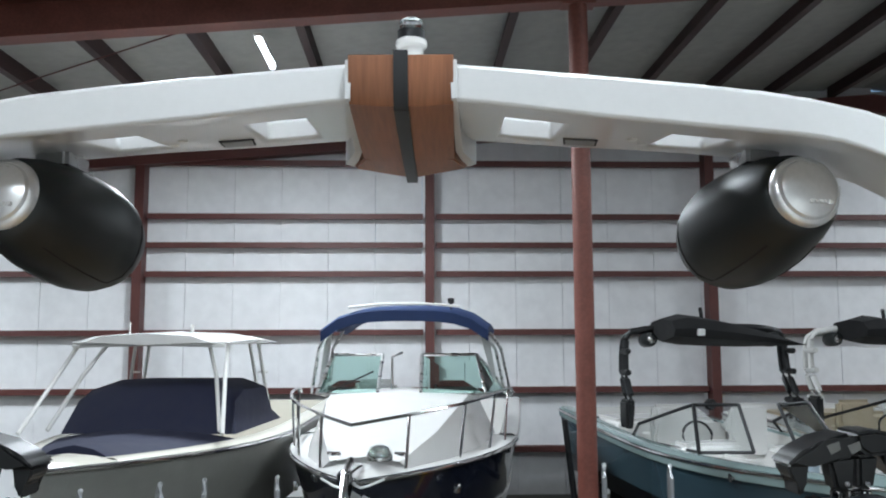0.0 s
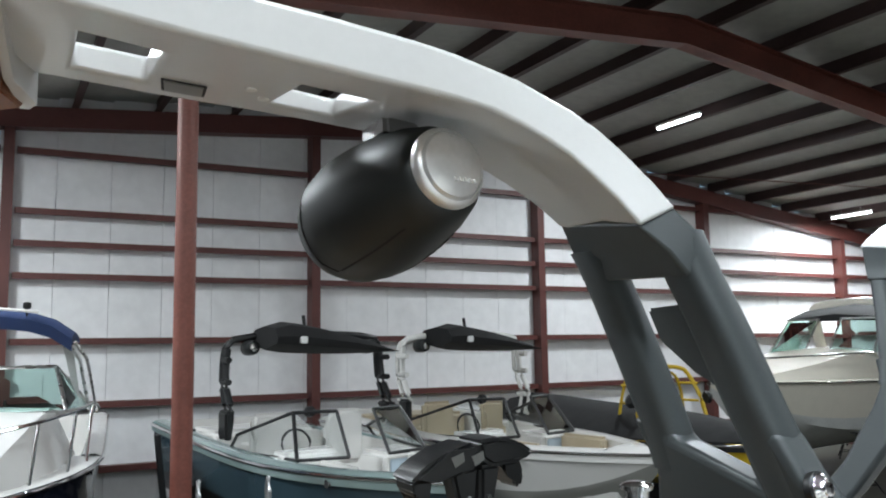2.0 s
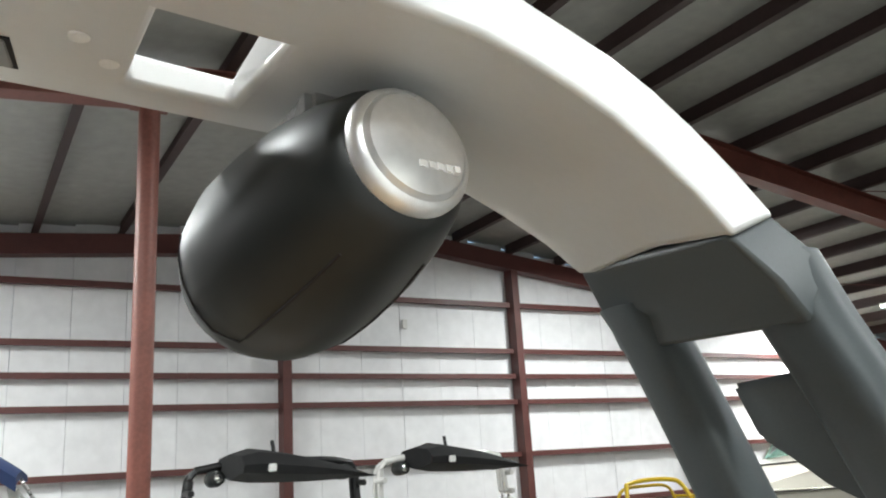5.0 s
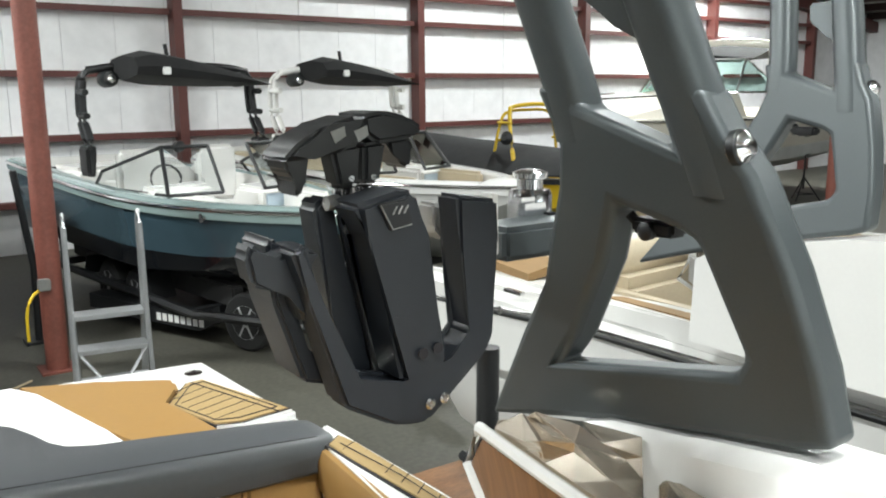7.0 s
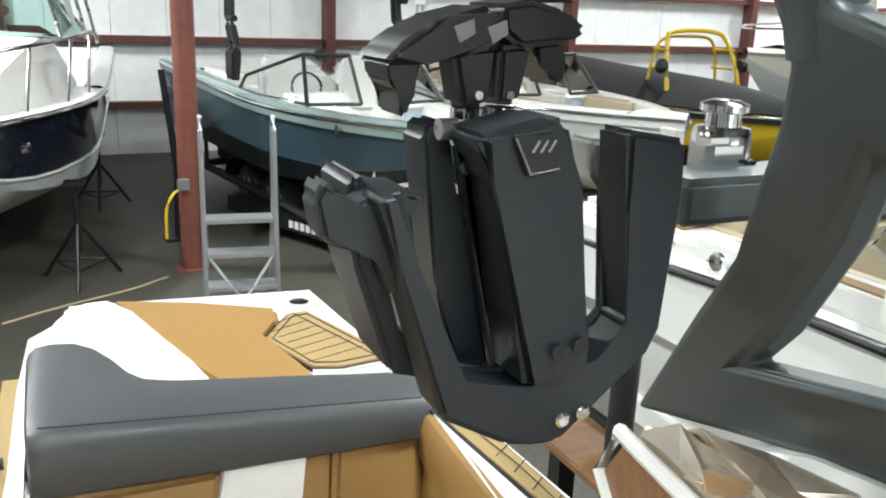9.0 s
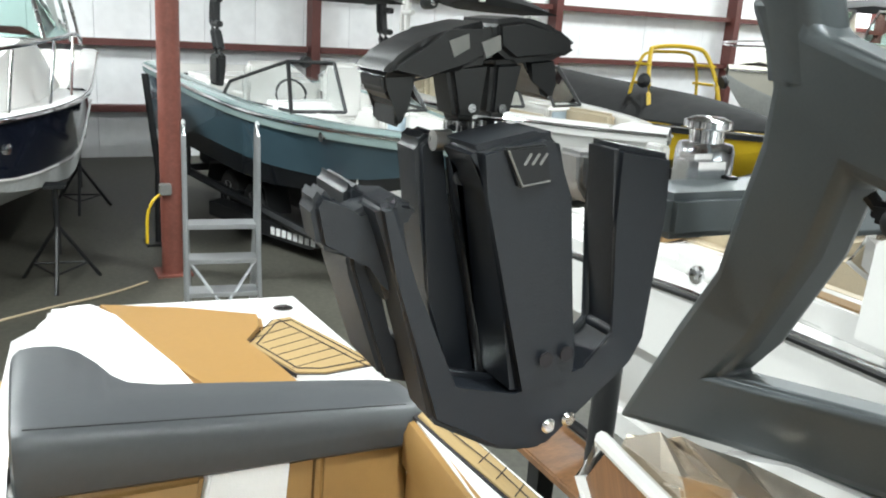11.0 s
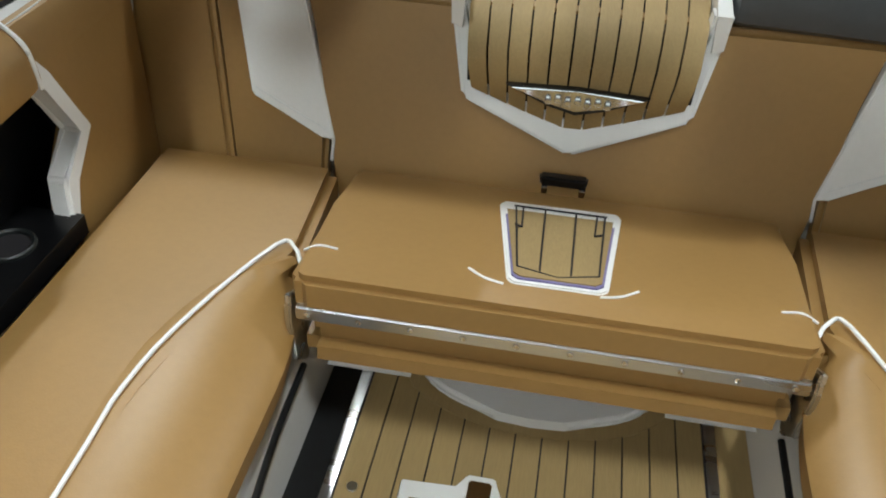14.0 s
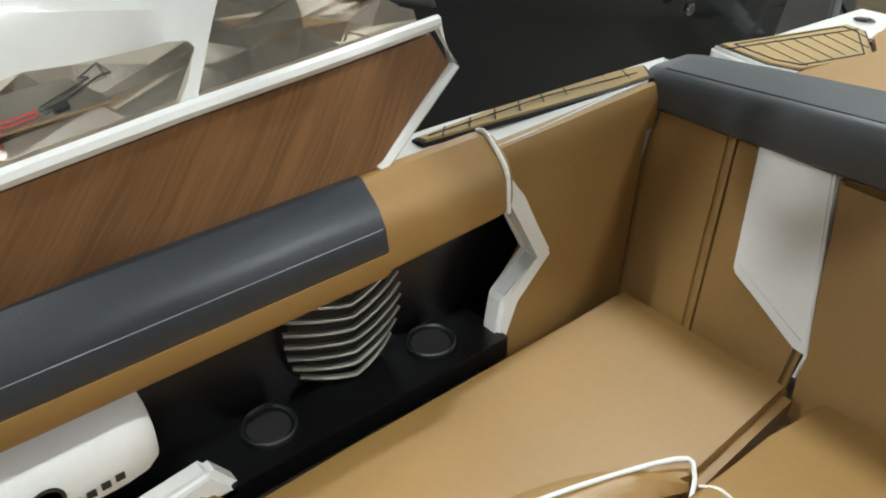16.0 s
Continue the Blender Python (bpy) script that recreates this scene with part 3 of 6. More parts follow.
        part("vent_seam", prism([(x * s, y, under_z(x, y) - 0.0015) for x, y in ((0.283, 0.921), (0.347, 0.921), (0.356, 0.994), (0.294, 0.994))], (0, 0, 0.02)), M_GROOVE, arch)
    # brown centre cap with a black stripe, white cheeks
    cap = part("centre_cap", loft([[(x, y, z + d) for x, d in ((-w, 0), (-w * 0.4, -0.004), (w * 0.4, -0.004), (w, 0), (w, 3.506 - z), (-w, 3.506 - z))] for y, z, w in ((0.635, 3.496, 0.079), (0.642, 3.452, 0.079), (0.655, 3.436, 0.079), (0.85, 3.424, 0.083), (0.97, 3.42, 0.085))]), M_BLOCK, boat, "copper brown wrapped centre cap")
    part("cap_nose", prism([(-0.085, 0.972, 3.42), (-0.112, 1.05, 3.419), (0, 1.15, 3.419), (0.112, 1.05, 3.419), (0.085, 0.972, 3.42)], (0, 0, 0.07), 0.004), M_BLOCK, cap)
    part("stripe", loft([[(x, y, z) for x, z in ((-0.011, zz - 0.007), (0.011, zz - 0.007), (0.011, zz + 0.02), (-0.011, zz + 0.02))] for y, zz in ((0.6305, 3.492), (0.637, 3.45), (0.652, 3.431), (0.85, 3.42), (0.97, 3.416), (1.146, 3.416))]), M_BLACK, cap, "black centre stripe")
    part("cap_top", box((-0.078, 0.645, 3.485), (0.078, 0.97, 3.511), 0.008), tower_top, cap)
    for s in (1, -1):
        part("cheek", loft([flip(r, s) for r in ([(0.074, 0.64, 3.5), (0.084, 0.64, 3.5), (0.084, 0.64, 3.44), (0.076, 0.64, 3.44)], [(0.085, 0.95, 3.5), (0.1, 0.95, 3.5), (0.1, 0.95, 3.43), (0.087, 0.95, 3.43)], [(0.106, 1.05, 3.5), (0.13, 1.06, 3.5), (0.13, 1.06, 3.43), (0.107, 1.05, 3.425)], [(0.088, 1.13, 3.5), (0.12, 1.13, 3.5), (0.12, 1.13, 3.44), (0.088, 1.13, 3.44)])]), tower_top, cap, "white cheek")
    lamp = part("anchor_light", lathe([(0.03, 0), (0.03, 0.012), (0.02, 0.02), (0.02, 0.045), (0.026, 0.05), (0.026, 0.058), (0.024, 0.06)], pose(0.012, 0.75, 3.509), 20), M_GEL, boat, "white anchor light")
    part("lens", lathe([(0.019, 0.0), (0.019, 0.018), (0.014, 0.022)], pose(0.012, 0.75, 3.584), 20), M_CLEAR, lamp)
    part("band", lathe([(0.0235, 0.0), (0.0235, 0.016)], pose(0.012, 0.75, 3.569), 20), M_BLACK, lamp)
    return boat


def under_z(x, y):
    """The underside of the arch."""
    aft = 0.032 + 0.024 * min(1, x / 0.5)
    return float(np.interp(x, [0.0, 0.11, 0.3, 0.51, 0.6], [3.445, 3.438, 3.415, 3.394, 3.386]) + np.interp(y, [0.79, 0.975, 1.05], [0.02, aft * 0.8, aft]))


def leg_x(z):
    """The inner face of the tower leg leans outboard towards its foot."""
    return 1.0 + 0.27 * (3.27 - z)


def spar(yz, ry, rx, s):
    """A rounded square bar down the leg: its line in (y, z)."""
    rings = []
    for y, z in smooth_ends(yz):
        ring = []
        for k in range(20):
            a = math.tau * k / 20
            c, d = math.cos(a), math.sin(a)
            ring.append((s * (leg_x(z) + 0.016 + rx * math.copysign(abs(c) ** 0.75, c)), y + ry * math.copysign(abs(d) ** 0.75, d), z))
        rings.append(ring)
    return loft(rings)


def smooth_ends(yz):
    return [(p.y, p.z) for p in smooth_line([(0, y, z) for y, z in yz], 4)]


def wood_x(y):
    return float(np.interp(y, [-0.9, 0.0, 0.36, 0.65, 0.915, 1.15], [0.93, 0.985, 1.03, 1.082, 1.117, 1.15]))


def out_x(y):
    return float(np.interp(y, [0.3, 0.55, 0.72, 0.9, 1.0, 1.12], [1.17, 1.175, 1.19, 1.19, 1.182, 1.165]))


def out_z(y):
    return float(np.interp(y, [0.3, 0.5, 0.66, 0.72, 0.9, 1.0, 1.14], [2.455, 2.44, 2.41, 2.395, 2.372, 2.35, 2.3]))


def facet_strip(boat, s):
    """Faceted champagne inlay: a bumpy triangle mesh along the pod's shoulder."""
    rnd = random.Random(4)
    for ya, yb, wide in ((1.11, 0.68, True), (0.645, -0.5, False)):
        bm = bmesh.new()
        n = max(4, int((ya - yb) / 0.075))
        grid = []
        for i in range(n + 1):
            y = ya + (yb - ya) * i / n
            row = []
            for j in range(5):
                t = j / 4
                slant = 0.09 * t * ((i / n) if wide else (1 - i / n))
                xo = out_x(y + slant) if wide else wood_x(y) + 0.11
                zo = out_z(y + slant) if wide else 2.345
                x = wood_x(y) + 0.014 + (xo - wood_x(y) - 0.014) * t
                inside = 0 < j < 4 and 0 < i < n
                row.append(bm.verts.new((s * (x + rnd.uniform(-0.018, 0.018) * inside), y + slant + rnd.uniform(-0.03, 0.03) * inside, 2.296 + (zo - 2.296) * t + (rnd.uniform(-0.002, 0.034) if inside else 0.003))))
            grid.append(row)
        for i in range(n):
            for j in range(4):
                q = (grid[i][j], grid[i + 1][j], grid[i + 1][j + 1], grid[i][j + 1])
                if rnd.random() < 0.5:
                    bm.faces.new((q[0], q[1], q[2])), bm.faces.new((q[0], q[2], q[3]))
                else:
                    bm.faces.new((q[0], q[1], q[3])), bm.faces.new((q[1], q[2], q[3]))
        r = bmesh.ops.extrude_face_region(bm, geom=list(bm.faces))
        bmesh.ops.translate(bm, vec=(0, 0, -0.02), verts=[v for v in r["geom"] if isinstance(v, bmesh.types.BMVert)])
        part("facet_inlay", bm, M_FACET, boat, "faceted champagne metal inlay", smooth=False)


our_boat = build_boat(Matrix.Identity(4), (M_GEL, M_TAN, M_TOWER_GREY, M_WOOD, M_TOWER_WHITE))


def back_y(z):
    """The backrest's face."""
    return 1.645 + 0.324 * (z - 1.62)


# cockpit liner, floor with planks
part("liner", box((-0.97, -2.0, 1.12), (0.97, 1.7, 1.185)), M_GEL, our_boat)
part("liner_back", prism([(-1.06, 1.76, 1.15), (1.06, 1.76, 1.15), (1.06, 1.8, 1.9), (-1.06, 1.8, 1.9)], (0, 0.12, 0)), M_GEL, our_boat)
for s in (1, -1):
    part("seat_base", prism(flip([(0.5, 1.55, 1.185), (0.5, 1.1, 1.185), (0.52, -1.5, 1.185), (0.56, -1.5, 1.5), (0.55, 1.55, 1.5)], s), (0.45 * s, 0, 0), 0.01), M_GEL, our_boat, "white moulded seat base")
    part("floor_trim", box((min(0.40 * s, 0.425 * s), -1.5, 1.186), (max(0.40 * s, 0.425 * s), 1.35, 1.2), 0.003), M_BRUSHED, our_boat, "bright metal floor trim")
    part("floor_channel", box((min(0.425 * s, 0.5 * s), -1.5, 1.186), (max(0.425 * s, 0.5 * s), 1.4, 1.192)), M_BLACK if s < 0 else M_TEAK, our_boat)
    part("scuff_strip", tube(flip([(0.505, 0.3, 1.29), (0.507, 0.7, 1.3), (0.508, 0.95, 1.36), (0.51, 1.15, 1.37)], s), 0.008, 6, 4), M_BLACK, our_boat)
part("floor_base", box((-0.4, -1.5, 1.186), (0.4, 1.45, 1.194)), M_GROOVE, our_boat, "dark plank seams")
for k in range(13):
    a = -0.395 + k * 0.79 / 13
    part("plank", box((a + 0.002, -1.2, 1.19), (a + 0.79 / 13 - 0.002, 1.42, 1.2)), M_TEAK, our_boat, smooth=False)
# white scoop under the bench
scoop = []
for k in range(13):
    a = math.pi * k / 12
    scoop.append((-0.3 * math.cos(a), 1.42 - 0.2 * math.sin(a) ** 0.8, 1.203))
part("step_scoop", prism([*scoop], (0, 0, 0.03), 0.012, 3), M_GEL, our_boat, "white moulded scoop")
part("scoop_border", prism([(x * 1.12, 1.42 - (1.42 - y) * 1.12, 1.2) for x, y, z in scoop], (0, 0, 0.003)), M_TEAK, our_boat)
for sx in (-0.235, 0.235):
    part("screw", lathe([(0.008, 0), (0.006, 0.004)], pose(sx, 1.33, 1.232), 10), M_CHROME, our_boat)
# hatch with a white frame and latch in the floor
hatch = part("floor_hatch", prism([(-0.26, 1.02, 1.2), (-0.14, 1.02, 1.2), (-0.12, 1.06, 1.2), (-0.06, 1.06, 1.2), (-0.04, 1.0, 1.2), (0.3, 0.99, 1.2), (0.3, 0.6, 1.2), (-0.26, 0.6, 1.2)], (0, 0, 0.006), 0.003), M_GEL, our_boat, "white hatch frame")
part("hatch_lid", box((-0.235, 0.62, 1.205), (0.28, 0.975, 1.21), 0.002), M_TEAK, hatch)
part("hatch_latch", box((-0.115, 0.97, 1.206), (-0.065, 1.04, 1.216), 0.004), M_CHROME, hatch, "chrome latch")
part("drain", lathe([(0.014, 0), (0.012, 0.004)], pose(-0.36, 0.98, 1.2), 12), M_CHROME, our_boat)

# ---- upholstery ----


def cushion(name, outline, top, thick, mat, label, category="cushion", bevel=0.03, group="", crown=0.0, grid=True):
    """A soft slab: outline (x, y), top(x, y) gives the height of its upper face."""
    bm = prism([(x, y, top(x, y)) for x, y in outline], (0, 0, -thick), bevel, 4)
    return solid(name, bm, mat, label, category, group)


def seat_z(y):
    return 1.60 + (1.6 - y) * 0.19


# centre bench: upper cushion, trim, lower cushion
bench = thing("bench_seat", "tan vinyl bench seat with a folding aluminium trimmed base", "seat")
bench_top = [(-0.506, 1.615), (0.506, 1.615), (0.5, 1.4), (0.492, 1.075), (0.47, 1.055), (-0.47, 1.055), (-0.492, 1.075), (-0.5, 1.4)]
part("seat_pad", prism([(x, y, seat_z(y)) for x, y in bench_top], (0, 0, -0.085), 0.03, 4), M_TAN, bench)
for s in (1, -1):
    part("piping", tube(flip([(0.165, 1.185, seat_z(1.185) + 0.001), (0.13, 1.155, seat_z(1.155) + 0.001), (0.092, 1.142, seat_z(1.142) + 0.001)], s), 0.0028, 6, 4), M_WHITEVINYL, bench, "white piping")
    part("piping", tube(flip([(0.495, 1.17, seat_z(1.17) - 0.004), (0.47, 1.19, seat_z(1.19) + 0.001), (0.43, 1.185, seat_z(1.185) + 0.001)], s), 0.0028, 6, 4), M_WHITEVINYL, bench, "white piping")
    part("end_bracket", prism(flip([(0.487, 1.055, 1.66), (0.487, 1.045, 1.6), (0.487, 1.06, 1.48), (0.487, 1.12, 1.42), (0.487, 1.15, 1.45), (0.487, 1.12, 1.62)], s), (0.014 * s, 0, 0), 0.004), M_BRUSHED, bench, "cast metal hinge bracket")
    part("foot", box((0.35 * s - 0.1, 1.1, 1.425), (0.35 * s + 0.1, 1.25, 1.45), 0.012), M_GEL, bench)
trim = part("metal_trim", box((-0.48, 1.052, 1.6), (0.482, 1.07, 1.632), 0.003), M_BRUSHED, bench, "brushed aluminium trim strip")
for k in range(10):
    part("rivet", lathe([(0.007, 0), (0.006, 0.003), (0.003, 0.004)], aim((-0.455 + k * 0.101, 1.052, 1.617), (-0.455 + k * 0.101, 1.0, 1.617)), 10), M_CHROME, trim)
part("lower_pad", box((-0.47, 1.075, 1.545), (0.472, 1.5, 1.61), 0.02, 3), M_TAN, bench)
part("lower_roll", box((-0.475, 1.062, 1.46), (0.478, 1.5, 1.555), 0.03, 4), M_TAN, bench)
# teak inset in the bench
ins_o = [(-0.139, 1.505), (-0.128, 1.522), (0.127, 1.525), (0.138, 1.508), (0.108, 1.165), (0.094, 1.15), (-0.074, 1.148), (-0.088, 1.162)]
inset = part("inset_frame", prism([(x, y, seat_z(y) + 0.005) for x, y in ins_o], (0, 0, -0.02), 0.004), M_WHITEVINYL, bench, "white inset frame")
part("inset_edge", prism([(x * 0.91, 1.336 + (y - 1.336) * 0.935, seat_z(y) + 0.0065) for x, y in ins_o], (0, 0, -0.01)), M_LILAC, inset)
part("inset_base", prism([(x * 0.87, 1.336 + (y - 1.336) * 0.9, seat_z(y) + 0.008) for x, y in ins_o], (0, 0, -0.01)), M_TEAK, inset)
for pts in ([(-0.104, 1.545), (0.104, 1.545)], [(-0.1, 1.545), (-0.072, 1.26), (0.008, 1.235), (0.088, 1.262), (0.1, 1.545)], [(-0.033, 1.54), (-0.027, 1.252)], [(0.036, 1.54), (0.034, 1.25)], [(-0.083, 1.54), (-0.078, 1.44), (-0.094, 1.45)], [(0.083, 1.54), (0.078, 1.44), (0.094, 1.45)]):
    bm = bmesh.new()
    for (xa, ya), (xb, yb) in zip(pts, pts[1:]):
        add_tube(bm, [(xa, ya - 0.056, seat_z(ya - 0.056) + 0.0105), (xb, yb - 0.056, seat_z(yb - 0.056) + 0.0105)], 0.0022, 5)
    part("groove", bm, M_GROOVE, inset)

# side seats
for s in (1, -1):
    side = thing("side_seat", "tan vinyl side lounge seat with white piping", "seat", "side seats")
    out = [(1.005, 1.6), (0.548, 1.6), (0.522, 1.22), (0.60, 1.13), (0.66, 1.0), (0.695, 0.8), (0.69, 0.55), (0.68, -0.6), (0.965, -0.6), (0.97, 0.8)]
    part("seat_pad", prism([(x * s, y, 1.605 + (1.6 - y) * 0.04 if y > 0.98 else 1.63) for x, y in out], (0, 0, -0.11), 0.022, 4), M_TAN, side)
    roll_t = [(0.528, 1.2), (0.60, 1.13), (0.66, 1.0), (0.697, 0.8), (0.692, 0.55), (0.682, -0.6)]
    rings = []
    for p in smooth_line([(x, y, 0) for x, y in roll_t], 4):
        xi = 0.475 + 0.045 * max(0, (p.y - 0.9) / 0.3) ** 2
        xo = max(p.x, xi + 0.008)
        rings.append([(s * (xo + 0.05), p.y, 1.52), (s * (xo + 0.03), p.y, 1.628), (s * xo, p.y, 1.633), (s * (xo * 0.55 + xi * 0.45), p.y, 1.615), (s * (xi + 0.03), p.y, 1.585), (s * xi, p.y, 1.55), (s * (xi + 0.012), p.y, 1.48), (s * (xo + 0.05), p.y, 1.48)])
    part("front_roll", loft(rings), M_TAN, side)
    pipe = [(0.51, 1.185, 1.622), (0.535, 1.225, 1.634), (0.575, 1.225, 1.637)] + [(x, y - 0.01, 1.637) for x, y in roll_t[2:]]
    part("piping", tube(flip(pipe, s), 0.0045, 8, 4), M_WHITEVINYL, side, "white piping")
    part("cross_seam", tube(flip([(0.69, 0.53, 1.632), (0.8, 0.545, 1.634), (0.96, 0.53, 1.632)], s), 0.002, 5, 4), M_GROOVE, side)

# backrest: tan panels with white flashes
backrest = thing("backrest", "tan vinyl backrest across the stern with white flashes", "backrest")


def back_panel(name, xz, mat, proud=0.0, bevel=0.014, label="", thick=0.06):
    return part(name, prism([(x, back_y(z) - proud, z) for x, z in xz], (0, thick, 0), bevel, 3), mat, backrest, label)


back_panel("centre_panel", [(-0.566, 1.5), (0.566, 1.5), (0.566, 1.66), (0.66, 1.99), (-0.66, 1.99), (-0.566, 1.66)], M_TAN, 0.012)
for s in (1, -1):
    back_panel("outer_panel", [(0.59 * s, 1.5), (0.822 * s, 1.5), (0.892 * s, 1.99), (0.662 * s, 1.99), (0.59 * s, 1.66)], M_TAN)
    back_panel("end_panel", [(0.826 * s, 1.5), (1.1 * s, 1.5), (1.1 * s, 1.99), (0.897 * s, 1.99)], M_TAN, 0.003)
    flash = back_panel("white_flash", [(0.565 * s, 1.645), (0.6 * s, 1.655), (0.782 * s, 1.735), (0.832 * s, 1.995), (0.664 * s, 1.995)], M_WHITEVINYL, 0.018, 0.006, "white vinyl flash")
    part("stitch", tube([(x * s, back_y(z) - 0.0195, z) for x, z in ((0.59, 1.675), (0.772, 1.755))], 0.0018, 5), M_LABEL, flash)
    part("piping", tube([(x * s, back_y(z) - 0.013, z) for x, z in ((0.575, 1.6), (0.572, 1.65), (0.6, 1.75), (0.664, 1.985))], 0.004, 6), M_WHITEVINYL, backrest, "white piping")
part("cup_clip", prism([(-0.06, 1.6, 1.645), (0.056, 1.6, 1.645), (0.052, 1.62, 1.608), (-0.056, 1.62, 1.608)], (0, 0.03, 0), 0.006), M_BLACK, backrest, "small black latch")
for sx in (-0.045, 0.045):
    part("clip_pin", box((sx - 0.007, 1.612, 1.58), (sx + 0.007, 1.63, 1.613), 0.002), M_CHROME, backrest)

# white V surround and the teak walkway over the stern
def vy(z):
    return back_y(z) - 0.04


vframe = []
outer = [(-0.316, 2.03), (-0.265, 1.793), (0.0, 1.688), (0.265, 1.793), (0.316, 2.03)]
inner = [(-0.272, 2.03), (-0.242, 1.842), (0.0, 1.752), (0.242, 1.842), (0.272, 2.03)]
surround = part("walkway_surround", prism([(x, vy(z), z) for x, z in outer + inner[::-1]], (0, 0.07, 0), 0.012, 3), M_GEL, our_boat, "white moulded surround")
for s in (1, -1):
    part("walkway_side", loft([flip(r, s) for r in ([(0.275, 1.7, 1.95), (0.27, 1.7, 2.035), (0.303, 1.7, 2.035), (0.303, 1.72, 1.95)], [(0.275, 1.8, 1.93), (0.277, 1.8, 2.04), (0.305, 1.8, 2.045), (0.31, 1.8, 1.93)], [(0.285, 2.1, 1.95), (0.29, 2.1, 2.07), (0.318, 2.1, 2.085), (0.33, 2.1, 1.95)], [(0.3, 2.4, 1.95), (0.31, 2.4, 2.07), (0.37, 2.4, 2.1), (0.38, 2.4, 1.95)], [(0.32, 2.6, 1.9), (0.34, 2.6, 1.97), (0.46, 2.6, 2.0), (0.48, 2.6, 1.9)])]), M_GEL, our_boat)
    part("grab_clip", tube([(0.268 * s, 1.86, 2.03), (0.25 * s, 1.86, 2.03)], 0.012, 10), M_BLACK, our_boat)
part("walkway_base", loft([[(-w, y, z - d) for d in (0, 0.05)] + [(w, y, z - d) for d in (0.05, 0)] for y, z, w in ((2.36, 1.983, 0.3), (1.95, 1.986, 0.285), (1.74, 1.982, 0.265), (1.67, 1.955, 0.256), (1.645, 1.9, 0.25))]), M_GROOVE, our_boat, "dark seams of the walkway")
part("walkway_front_base", prism([(-0.25, 1.642, 1.91), (-0.236, 1.65, 1.855), (0, 1.662, 1.765), (0.236, 1.65, 1.855), (0.25, 1.642, 1.91)], (0, 0.06, 0)), M_GROOVE, our_boat)
N = 11
for k in range(N):
    u0, u1 = -1 + 2 * k / N, -1 + 2 * (k + 1) / N
    rings = []
    for y, z, w in ((2.35, 1.99, 0.3), (1.95, 1.996, 0.285), (1.73, 1.992, 0.266), (1.665, 1.975, 0.258), (1.632, 1.935, 0.254), (1.624, 1.9, 0.25), (1.648, None, 0.243)):
        g = 0.0022
        a, b = u0 * w + g, u1 * w - g
        za, zb = (z, z) if z else (1.748 + 0.088 * min(1, abs(u0)), 1.748 + 0.088 * min(1, abs(u1)))
        rings.append([(a, y, za), (b, y, zb), (b, y + 0.008, zb - 0.008), (a, y + 0.008, za - 0.008)])
    part("plank", loft(rings), M_TEAK, our_boat)
badge = part("badge", prism([(-0.15, 1.613, 1.86), (0, 1.61, 1.868), (0.15, 1.613, 1.86), (0.06, 1.618, 1.828), (0.0, 1.62, 1.812), (-0.06, 1.618, 1.828)], (0, 0.02, 0), 0.003), M_CHROME, our_boat, "chrome winged badge")
bm = bmesh.new()
for k in range(7):
    add_box(bm, (-0.07 + k * 0.022, 1.604, 1.832 + 0.006 * (k % 2)), (-0.055 + k * 0.022, 1.622, 1.848 + 0.004 * (k % 2)), 0.003, 1)
part("badge_relief", bm, M_CHROME, badge)
part("badge_edge", prism([(-0.159, 1.618, 1.865), (0, 1.615, 1.873), (0.159, 1.618, 1.865), (0.064, 1.622, 1.821), (0.0, 1.625, 1.803), (-0.064, 1.622, 1.821)], (0, 0.012, 0)), M_BLACK, badge)

